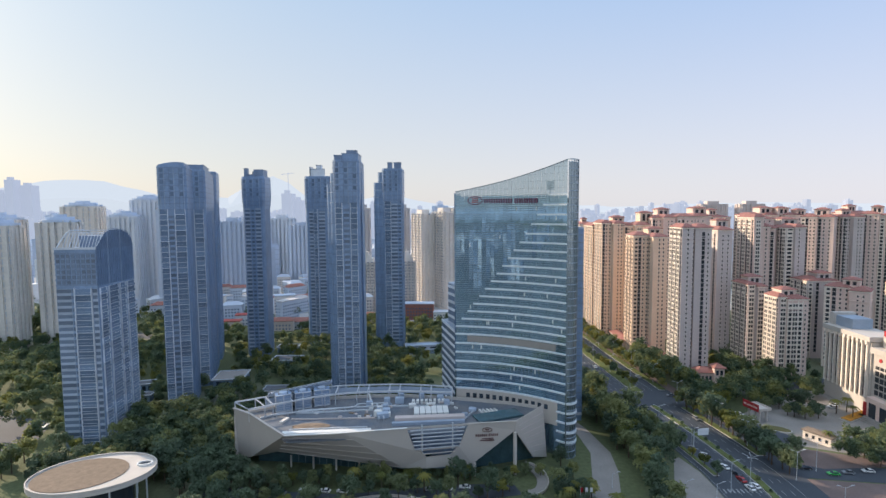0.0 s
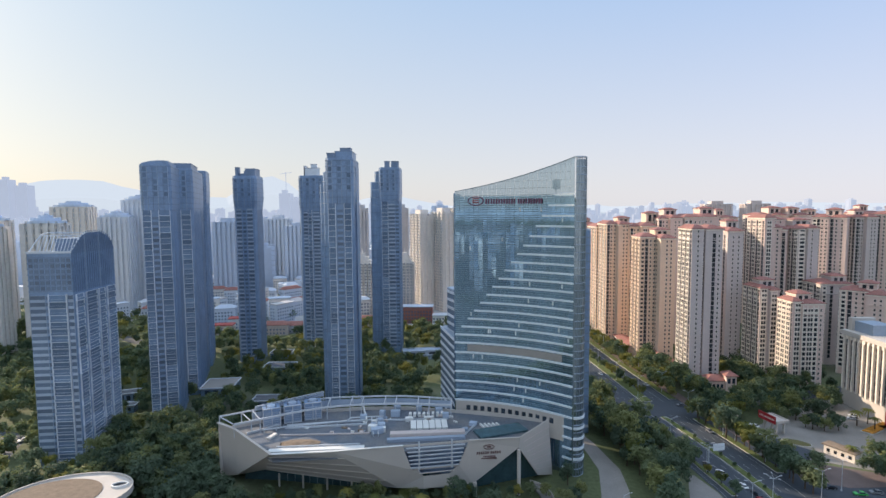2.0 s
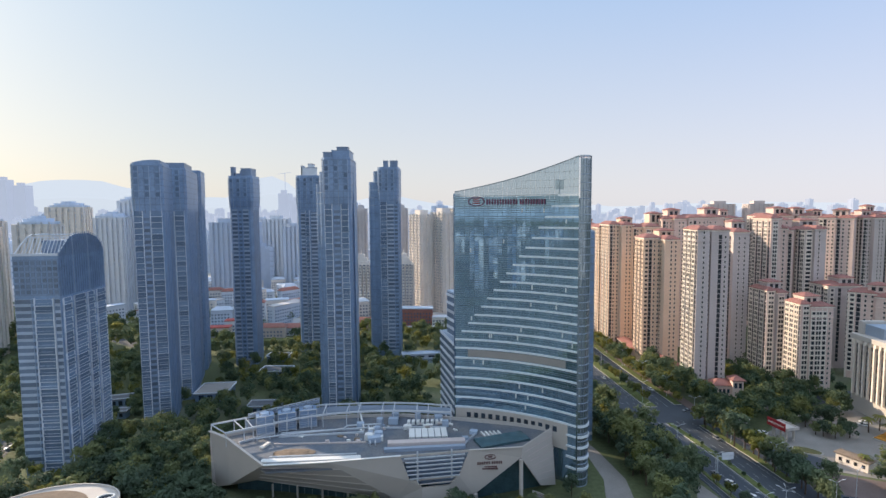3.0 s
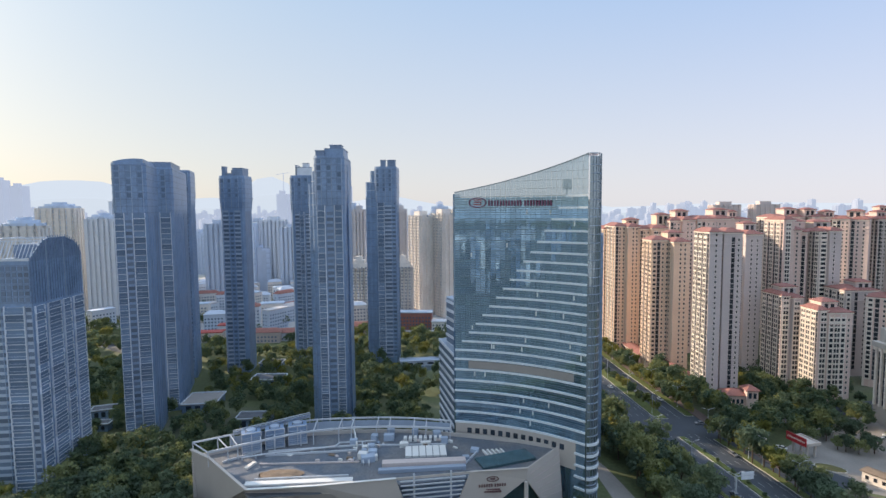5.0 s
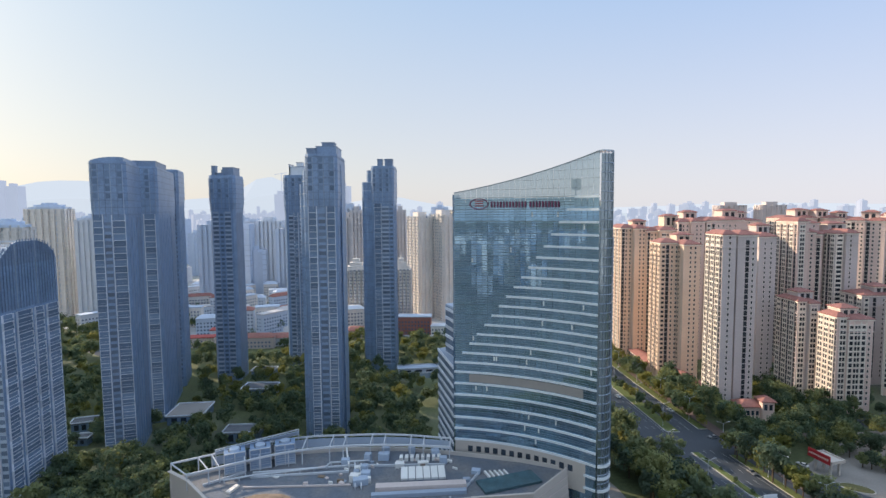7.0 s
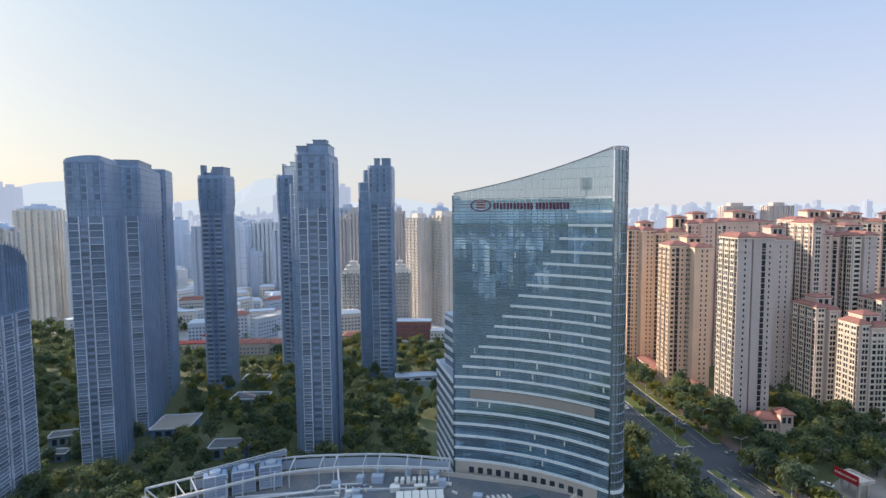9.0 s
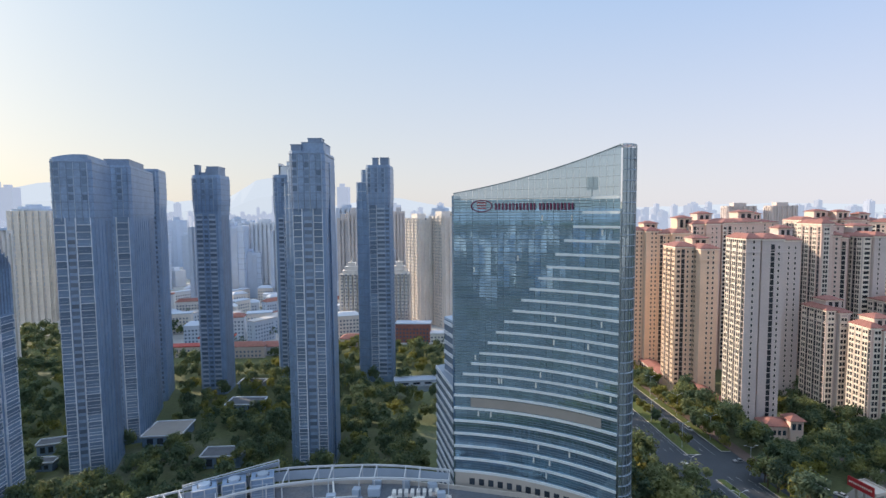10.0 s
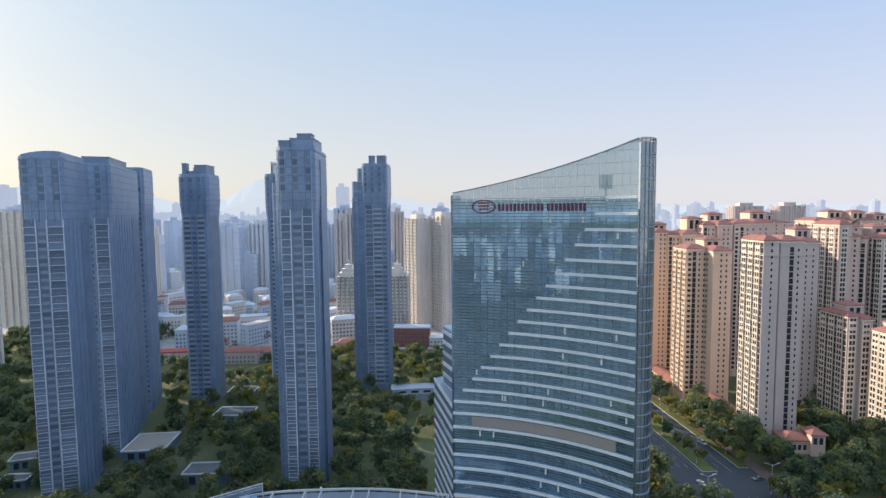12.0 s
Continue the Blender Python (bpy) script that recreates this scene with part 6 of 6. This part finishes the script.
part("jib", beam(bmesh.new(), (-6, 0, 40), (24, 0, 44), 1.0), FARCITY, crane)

# hills along the horizon; their pale haze is emission in the material
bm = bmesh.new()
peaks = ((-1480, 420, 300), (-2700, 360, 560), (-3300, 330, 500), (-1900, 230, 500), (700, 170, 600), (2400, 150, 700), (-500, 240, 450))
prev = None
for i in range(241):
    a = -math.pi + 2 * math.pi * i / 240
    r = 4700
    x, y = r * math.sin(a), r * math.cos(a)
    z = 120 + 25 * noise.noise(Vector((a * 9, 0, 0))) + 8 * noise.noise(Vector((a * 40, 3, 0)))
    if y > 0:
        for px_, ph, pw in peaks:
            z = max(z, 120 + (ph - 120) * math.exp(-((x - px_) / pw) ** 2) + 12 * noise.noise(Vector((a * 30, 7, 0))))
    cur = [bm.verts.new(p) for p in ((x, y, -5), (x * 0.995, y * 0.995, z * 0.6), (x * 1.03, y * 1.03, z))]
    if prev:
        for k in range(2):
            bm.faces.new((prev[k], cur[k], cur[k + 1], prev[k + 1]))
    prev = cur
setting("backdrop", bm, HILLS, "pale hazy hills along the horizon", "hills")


# ---- trees ----
def leaf_mesh(name, seed, r, h, mat, clumps=16, per=54, size=0.6, low=0.35):
    """A crown of small leaf sprays gathered in uneven clumps, with gaps between."""
    g = random.Random(seed)
    verts, faces = [], []
    for _ in range(clumps):
        a = g.uniform(0, 2 * math.pi)
        rr = r * math.sqrt(g.uniform(0.02, 0.75))
        zc = h * g.uniform(low + 0.08, 0.93)
        bulge = math.sqrt(max(0.08, 1 - ((zc / h - 0.62) / 0.42) ** 2))
        cx, cy = rr * bulge * math.cos(a), rr * bulge * math.sin(a)
        cr = r * g.uniform(0.2, 0.42)
        for _ in range(per):
            d = Vector((g.gauss(0, 1), g.gauss(0, 1), g.gauss(0, 1))).normalized()
            p = Vector((cx, cy, zc)) + d * cr * g.uniform(0.55, 1.05)
            p.z = max(p.z, h * 0.18)
            n = (d + Vector((g.uniform(-1.1, 1.1), g.uniform(-1.1, 1.1), g.uniform(-0.3, 1.1)))).normalized()
            s = n.orthogonal().normalized()
            u = n.cross(s)
            k = size * g.uniform(0.55, 1.25)
            t = g.uniform(0, math.pi)
            s, u = (s * math.cos(t) + u * math.sin(t)) * k, (u * math.cos(t) - s * math.sin(t)) * k * 0.6
            b = len(verts)
            verts += [tuple(p - s), tuple(p - u * 0.9), tuple(p + s), tuple(p + u * 0.9)]
            faces.append((b, b + 1, b + 2, b + 3))
    me = bpy.data.meshes.new(name)
    me.from_pydata(verts, [], faces)
    me.materials.append(mat)
    return me


def trunk_mesh(seed, h, r):
    g = random.Random(seed)
    bm = tube(bmesh.new(), (0, 0, 0), (0.1, 0, h * 0.5), r, r * 0.6, 7)
    for i in range(4):
        a = 2 * math.pi * i / 4 + g.uniform(-0.5, 0.5)
        tube(bm, (0.05, 0, h * g.uniform(0.3, 0.45)), (h * 0.22 * math.cos(a), h * 0.22 * math.sin(a), h * g.uniform(0.62, 0.8)), r * 0.45, r * 0.15, 5)
    return mesh_of("trunk", bm, BARK)


KINDS = []
for i, (r, h) in enumerate(((4.2, 9.5), (3.6, 10.5), (5.0, 11.5), (3.2, 8.0), (4.6, 10.0))):
    KINDS.append((trunk_mesh(40 + i, h, 0.28), leaf_mesh("crown", 60 + i, r, h, LEAF, 22 + i, 40, 0.56), "dark green broad-leaved tree with an uneven crown"))
for i, (r, h) in enumerate(((3.4, 8.5), (4.0, 9.5))):
    KINDS.append((trunk_mesh(50 + i, h, 0.25), leaf_mesh("crown", 80 + i, r, h, LEAF2, 20, 38, 0.52), "yellow-green autumn tree with a loose crown"))


def palm_mesh(seed):
    g = random.Random(seed)
    verts, faces = [], []
    for i in range(16):
        a = 2 * math.pi * i / 16 + g.uniform(-0.1, 0.1)
        lift = g.uniform(0.2, 1.0)
        prev = None
        for k in range(6):
            s = k / 5
            p = Vector((math.cos(a) * 3.2 * s, math.sin(a) * 3.2 * s, 7.5 + lift * 1.6 * s - 2.2 * s * s))
            w = Vector((-math.sin(a), math.cos(a), 0)) * 0.55 * (1 - 0.7 * s)
            b = len(verts)
            verts += [tuple(p - w - Vector((0, 0, 0.25))), tuple(p), tuple(p + w - Vector((0, 0, 0.25)))]
            if prev is not None:
                faces.append((prev, b, b + 1, prev + 1))
                faces.append((prev + 1, b + 1, b + 2, prev + 2))
            prev = b
    me = bpy.data.meshes.new("crown")
    me.from_pydata(verts, [], faces)
    me.materials.append(LEAF2)
    return me


PALM = (mesh_of("trunk", tube(bmesh.new(), (0, 0, 0), (0.2, 0, 7.5), 0.28, 0.2, 8), BARK), palm_mesh(3), "feathery palm tree with arching fronds")
OCCUPIED = [(-94, 203, 46, 246), (2, 216, 70, 286), (-179, 228, -155, 268), (-163, 276, -138, 307), (-180, 314, -146, 372), (-188, 371, -162, 402), (-152, 384, -130, 406), (-68, 284, -43, 314), (-113, 418, -88, 440), (-57, 407, -30, 432),
            (-122, 354, -100, 368), (-107, 292, -87, 304), (-146, 311, -126, 338), (-183, 289, -168, 299), (-152, 168, -107, 201), (-40, 386, 32, 406), (-65, 317, -56, 335), (218, 225, 240, 305),
            (151, 328, 178, 350), (141, 374, 168, 408), (138, 398, 165, 470), (193, 368, 208, 406), (157, 303, 178, 330), (203, 340, 217, 363), (211, 322, 232, 338), (239, 395, 275, 424), (157, 243, 178, 270), (145, 244, 158, 270), (164, 224, 184, 240), (57, 180, 76, 268), (-222, 220, -204, 246), (-230, 256, -214, 274), (88, 176, 106, 196), (96, 196, 106, 218)]
tr = random.Random(99)


def free(x, y, pad=1.5):
    if any(a - pad < x < c + pad and b - pad < y < d + pad for a, b, c, d in OCCUPIED):
        return False
    if 60 < y < 620 and -2 < x - road_x(y, 0) < 43:
        return False
    return True


REST = {"dark": [], "yellow": []}


def plant(kind, x, y, s, label=None, group="park trees", single=True):
    """A tree of its own, or, where the trees merge into a wood, one more crown of the joined rest."""
    trunk, crown, text = kind
    m = pose(x, y, -0.05, 0, 0, tr.uniform(0, 360)) @ Matrix.Diagonal((s, s, s * tr.uniform(0.9, 1.12), 1))
    if not single or y > 278 or (group == "park trees" and y > 236):
        REST["yellow" if crown.materials[0] == LEAF2 else "dark"].append((crown, m))
        return
    t = thing("tree", label or text, "tree", m, group=group)
    piece("trunk", trunk, t, Matrix())
    piece("crown", crown, t, Matrix())


def grove(x0, y0, x1, y1, gap, smin, smax, yellow=0.15, group="park trees", skip=0.0, single=True):
    """Trees over a patch of ground, about gap metres from one another."""
    y = y0
    while y < y1:
        x = x0
        while x < x1:
            px_, py_ = x + tr.uniform(-0.45, 0.45) * gap, y + tr.uniform(-0.45, 0.45) * gap
            if tr.random() >= skip and free(px_, py_):
                k = tr.choice(KINDS[5:]) if tr.random() < yellow else tr.choice(KINDS[:5])
                plant(k, px_, py_, tr.uniform(smin, smax), None, group, single)
            x += gap
        y += gap


grove(-165, 246, -2, 266, 8.6, 0.8, 1.25, 0.14, skip=0.10)
grove(-165, 266, -2, 345, 8.6, 0.8, 1.25, 0.14, skip=0.10, single=False)
grove(-165, 345, 0, 440, 9.5, 0.8, 1.2, 0.28, skip=0.12, single=False)
grove(-182, 205, -146, 265, 9, 0.8, 1.3, 0.2, "street trees", 0.15)
grove(-240, 195, -182, 290, 10, 0.8, 1.3, 0.25, "street trees", 0.2, False)
grove(-182, 265, -146, 290, 9, 0.8, 1.3, 0.2, "street trees", 0.15, False)
grove(-235, 290, -165, 460, 10, 0.8, 1.3, 0.2, "street trees", 0.2, False)
grove(-420, 300, -235, 560, 12, 0.9, 1.4, 0.15, "street trees", 0.15, False)
grove(-146, 196, -94, 246, 8.0, 0.9, 1.35, 0.05)
grove(-106, 168, -60, 194, 8, 0.8, 1.2, 0.05, "hotel garden trees", 0.25)
grove(-60, 172, 56, 188, 8, 0.6, 0.95, 0.2, "hotel garden trees", 0.2)
grove(-92, 190, 28, 201, 6.4, 0.6, 0.95, 0.12, "hotel garden trees", 0.15)
grove(-108, 198, -94, 226, 6.4, 0.75, 1.05, 0.05, "hotel garden trees", 0.05)
grove(44, 190, 60, 224, 7, 0.7, 1.1, 0.1, "hotel garden trees", 0.1)
grove(70, 184, 106, 290, 6.4, 1.0, 1.45, 0.05, "street trees", 0.0)
grove(76, 158, 90, 186, 6.2, 0.8, 1.15, 0.08, "street trees", 0.0)
grove(44, 168, 58, 190, 6.5, 0.7, 1.0, 0.1, "hotel garden trees", 0.1)
grove(-150, 200, -108, 232, 7.0, 0.9, 1.3, 0.12, "hotel garden trees", 0.0, False)
grove(60, 290, 96, 480, 8.5, 0.8, 1.2, 0.1, "street trees", 0.06, False)
grove(146, 280, 194, 320, 7.2, 0.9, 1.3, 0.08, "street trees", 0.04)
grove(196, 303, 218, 320, 7.2, 0.75, 1.05, 0.05, "street trees", 0.04)
grove(146, 320, 240, 350, 8.0, 0.9, 1.3, 0.14, "street trees", 0.06, False)
grove(194, 338, 222, 372, 8.0, 0.8, 1.15, 0.05, "street trees", 0.05, False)
grove(136, 262, 156, 284, 6.2, 1.0, 1.35, 0.2, "street trees")
grove(132, 304, 148, 345, 7.5, 1.1, 1.6, 0.35, "street trees", 0.1)
grove(126, 345, 148, 400, 7.5, 1.1, 1.6, 0.35, "street trees", 0.1, False)
grove(118, 400, 140, 500, 9, 0.8, 1.2, 0.35, "street trees", 0.1, False)
grove(186, 209, 228, 219, 7.0, 0.7, 1.0, 0.08, "forecourt trees", 0.1)
grove(176, 213, 232, 232, 5.4, 0.8, 1.15, 0.08, "forecourt trees", 0.05, False)
grove(168, 222, 222, 234, 7.5, 0.7, 1.0, 0.1, "forecourt trees", 0.1)
grove(150, 224, 164, 234, 7, 0.6, 0.85, 0.1, "forecourt trees", 0.2)
for i in range(26):
    x = -74 + 4.5 * i
    plant(KINDS[(0, 1, 3, 5, 4)[i % 5]], x + tr.uniform(-1.2, 1.2), 199.5 + 0.055 * (x + 74) + tr.uniform(-1.8, 1.8), tr.uniform(0.45, 0.78), group="hotel garden trees")
for x, y, q in ((-97, 214, 1.1), (-92, 210, 1.2), (-87, 205.5, 1.15), (-82, 201, 1.1), (-77, 197, 1.0), (-91, 202, 0.95), (-84, 196, 0.9), (-72, 192.5, 0.9), (-99, 206, 1.0)):
    plant(KINDS[0 if q > 1 else 1], x, y, q, group="hotel garden trees")
grove(178, 262, 200, 282, 6.4, 0.7, 1.0, 0.05, "forecourt trees", 0.05)
grove(210, 285, 222, 302, 7, 0.8, 1.1, 0.1, "forecourt trees", 0.3)
grove(-130, 440, 20, 500, 10.5, 0.85, 1.2, 0.45, skip=0.12, single=False)
for y in range(310, 470, 9):
    plant(KINDS[3 if tr.random() < 0.6 else 5], road_x(y, 21.5), y, tr.uniform(0.7, 1.05), "small tree on the planted median", "median trees")
for y in range(308, 520, 6):
    plant(tr.choice((KINDS[0], KINDS[1], KINDS[5], KINDS[6])), road_x(y, 38.4) + tr.uniform(-0.6, 0.6), y, tr.uniform(0.8, 1.35), "leafy tree on the verge of the avenue", "verge trees", y < 400)
for y in range(206, 284, 4):
    plant(tr.choice((KINDS[0], KINDS[1], KINDS[2], KINDS[5])), road_x(y, 35) + tr.uniform(-1.6, 1.6), y, tr.uniform(0.95, 1.4), "leafy tree on the planted strip", "verge trees")
for y in range(204, 280, 9):
    plant(tr.choice((KINDS[3], KINDS[1], KINDS[5])), road_x(y, 4.2), y, tr.uniform(0.45, 0.75), "small tree on the planted strip", "median trees")
for y in range(120, 280, 9):
    plant(KINDS[3], road_x(y, 19.3), y, tr.uniform(0.2, 0.32), "low shrub on the median", "median trees", False)
for x, y in ((213, 262), (216, 270), (209, 268), (178, 232), (192, 233), (50, 190), (55, 186), (62, 178), (-36, 199), (-25, 197), (-8, 194), (46, 184)):
    plant(PALM, x, y, tr.uniform(0.85, 1.1), group="palm trees")

for nm, mat, text in (("dark", WOODLEAF, "dark green wood of broad-leaved park trees"), ("yellow", WOODLEAF2, "yellow-green autumn trees in the park wood")):
    verts, faces = [], []
    for me, m in REST[nm]:
        co = np.empty(len(me.vertices) * 3)
        me.vertices.foreach_get("co", co)
        mm = np.array(m)
        co = co.reshape(-1, 3) @ mm[:3, :3].T + mm[:3, 3]
        faces.append(np.arange(len(co)).reshape(-1, 4) + sum(len(v) for v in verts))
        verts.append(co)
    me = bpy.data.meshes.new("wood")
    me.from_pydata(np.concatenate(verts).tolist(), [], np.concatenate(faces).tolist())
    me.materials.append(mat)
    tagged(new("wood", me), text, "trees", kind="stuff")

# far woods beyond the park
g2 = random.Random(31)
verts, faces = [], []
src = [((v.co.x, v.co.y, v.co.z)) for v in KINDS[0][1].vertices][:1600]
for _ in range(240):
    a = radians(g2.uniform(-42, 40))
    r = g2.uniform(510, 900)
    x, y = r * math.sin(a), r * math.cos(a)
    s = g2.uniform(0.8, 1.4)
    b = len(verts)
    verts += [(x + p[0] * s, y + p[1] * s, p[2] * s) for p in src[:800]]
    faces += [(b + i, b + i + 1, b + i + 2, b + i + 3) for i in range(0, 800, 4)]
me = bpy.data.meshes.new("far_woods")
me.from_pydata(verts, [], faces)
me.materials.append(LEAF)
tagged(new("far_woods", me), "dark green trees between the far houses", "trees", kind="stuff")


# ---- street lamps, road sign, flag poles ----
def lamp_parts(t, h, arms):
    part("base", tube(bmesh.new(), (0, 0, 0), (0, 0, 0.8), 0.22, 0.18, 8), STEEL, t)
    part("pole", tube(bmesh.new(), (0, 0, 0.6), (0, 0, h), 0.11, 0.07, 8), STEEL, t)
    for a in arms:
        c, s = math.cos(radians(a)), math.sin(radians(a))
        arm = part("arm", beam(bmesh.new(), (0, 0, h - 0.3), (2.2 * c, 2.2 * s, h + 0.7), 0.09), STEEL, t)
        part("lamp_head", beam(bmesh.new(), (1.9 * c, 1.9 * s, h + 0.65), (3.1 * c, 3.1 * s, h + 0.8), 0.26, 0.13), STEEL, arm)


def street_lamp(x, y, h=11.5, arms=(0, 180), label="white steel street lamp with curved arms"):
    t = thing("street_lamp", label, "street lamp", Matrix.Translation((x, y, 0.1)), group="street lamps")
    lamp_parts(t, h, arms)
    return t


for y in (140, 166, 193, 223, 250, 277, 310, 340, 370, 400, 430):
    street_lamp(road_x(y, 4.4 if y < 281 else 20), y, 12, (0, 180))
    street_lamp(road_x(y + 8, 34.8 if y < 281 else 38), y + 8, 12, (0, 180))
street_lamp(118.6, 193.2, 13.5, (0, 72, 144, 216, 288), "white street lamp with a ring of five arms")
street_lamp(138.4, 252.0, 12.5, (20, 140, 260), "white street lamp with three arms")
street_lamp(155, 208, 12.5, (20, 140, 260), "white street lamp with three arms")
for x, y in ((66, 196), (92, 190), (103, 188)):
    street_lamp(x, y, 6.0, (0,), "small white lamp on the hotel drive")
rs = thing("road_sign", "large pale grey back of an overhead road sign", "sign", pose(113.5, 228, 0, 0, 0, 8))
part("post", tube(bmesh.new(), (0, 0, 0), (0, 0, 9), 0.22, 0.16, 8), STEEL, rs)
part("arm", beam(bmesh.new(), (0, 0, 8.4), (7.5, 0, 8.4), 0.2), STEEL, rs)
part("board", box(bmesh.new(), 2.0, -0.1, 6.8, 7.2, 0.1, 9.8), PALEFRAME, rs)
for i in range(3):
    t = thing("flag_pole", "white flag pole with a small drooping flag", "flag pole", Matrix.Translation((50 + 1.8 * i, 183, 0)), group="flag poles")
    part("pole", tube(bmesh.new(), (0, 0, 0), (0, 0, 8), 0.06, 0.04, 6), STEEL, t)
    part("flag", box(bmesh.new(), 0.05, -0.02, 6.0, 0.9, 0.03, 7.7), (RED, WHITE, WHITE)[i], t)


# ---- cars ----
CARPAINT = {n: material(n + "_car_paint", c, 0.3, metal=0.2, vary=0.04, spec=0.7) for n, c in (("white", (0.75, 0.75, 0.74)), ("black", (0.02, 0.02, 0.025)), ("grey", (0.22, 0.23, 0.25)), ("red", (0.4, 0.03, 0.03)), ("green", (0.05, 0.4, 0.08)))}


def profile(bm, pts, half, mat=0):
    a = [bm.verts.new((-half, y, z)) for y, z in pts]
    b = [bm.verts.new((half, y, z)) for y, z in pts]
    n = len(pts)
    for i in range(n):
        bm.faces.new((a[i], a[(i + 1) % n], b[(i + 1) % n], b[i])).material_index = mat
    bm.faces.new(a[::-1]).material_index = mat
    bm.faces.new(b).material_index = mat
    return bm


CAR_ME = {}
for n, m in CARPAINT.items():
    bm = profile(bmesh.new(), ((-2.25, 0.35), (2.25, 0.35), (2.3, 0.75), (1.3, 0.95), (-1.9, 1.0), (-2.28, 0.8)), 0.9)
    CAR_ME[n] = (mesh_of("body", bm, m), mesh_of("cabin_roof", profile(bmesh.new(), ((-1.25, 1.38), (0.25, 1.38), (0.1, 1.48), (-1.1, 1.48)), 0.66), m))
CABIN = mesh_of("cabin_glass", profile(bmesh.new(), ((-1.85, 0.98), (1.1, 0.94), (0.3, 1.40), (-1.3, 1.40)), 0.76), WINGLASS)
RIM = mesh_of("rim", tube(bmesh.new(), (-0.13, 0, 0), (0.13, 0, 0), 0.19, 0.19, 10), STEEL)
WHEEL = mesh_of("wheel", tube(bmesh.new(), (-0.11, 0, 0), (0.11, 0, 0), 0.33, 0.33, 12), RUBBER)


def car(x, y, rot, colour):
    t = thing("car", colour + " saloon car on the asphalt", "car", pose(x, y, 0.07, 0, 0, rot), group="cars")
    piece("body", CAR_ME[colour][0], t, Matrix())
    piece("roof", CAR_ME[colour][1], t, Matrix())
    piece("cabin_glass", CABIN, t, Matrix())
    for sx in (-0.82, 0.82):
        for sy in (-1.4, 1.4):
            piece("rim", RIM, piece("wheel", WHEEL, t, Matrix.Translation((sx, sy, 0.33))), Matrix())


for x, y, rot, c in ((118.6, 211.5, 10, "white"), (120.5, 205.5, 9, "black"), (119.8, 201, 8, "red"), (122.5, 196.2, 6, "white"), (119.6, 194.8, 8, "white"), (115.6, 222, 10, "white"), (113.6, 229, 8, "grey"),
                     (108, 293, 9, "white"), (105.5, 262, 8, "white"), (108.6, 247, 8, "white"), (131.5, 262, 188, "grey"), (127, 330, 190, "white"), (105, 352, 8, "white"), (138.5, 290, 100, "white"), (133, 296, 95, "grey"),
                     (157, 268, 30, "white"), (147.5, 263, 30, "white"), (152, 210, 80, "black"), (176, 207, 82, "white"), (195, 203, 82, "white"), (167, 206, 80, "grey"),
                     (213, 276, 60, "white"), (216, 279, 60, "white"), (219, 247, 40, "grey"), (160, 205, 82, "green"),
                     (-81, 197.5, 10, "white"), (-55, 195.5, 75, "white"), (-47, 194.8, 78, "white"), (-40, 194.5, 78, "white"), (-64, 194, 70, "grey"), (8, 197, 85, "white"), (1, 196, 80, "white"), (-6, 195.5, 84, "grey"),
                     (-204, 258, 150, "white"), (-212, 222, 140, "grey"), (130.8, 385, 188, "white"), (95, 400, 8, "white"), (100, 330, 8, "grey")):
    car(x, y, rot, c)

# low garden walls in front of the podium
gw = thing("garden_wall", "low pale curved garden wall beside the drive", "wall", Matrix.Translation((-10, 190, 0)))
bm = bmesh.new()
pts = [(-26 + 4 * i, -2 + 3.2 * math.sin(i * 0.45)) for i in range(15)]
rail(bm, [(*p, 0.5) for p in pts], 0.5, 1.0)
part("wall", bm, STONE2, gw)
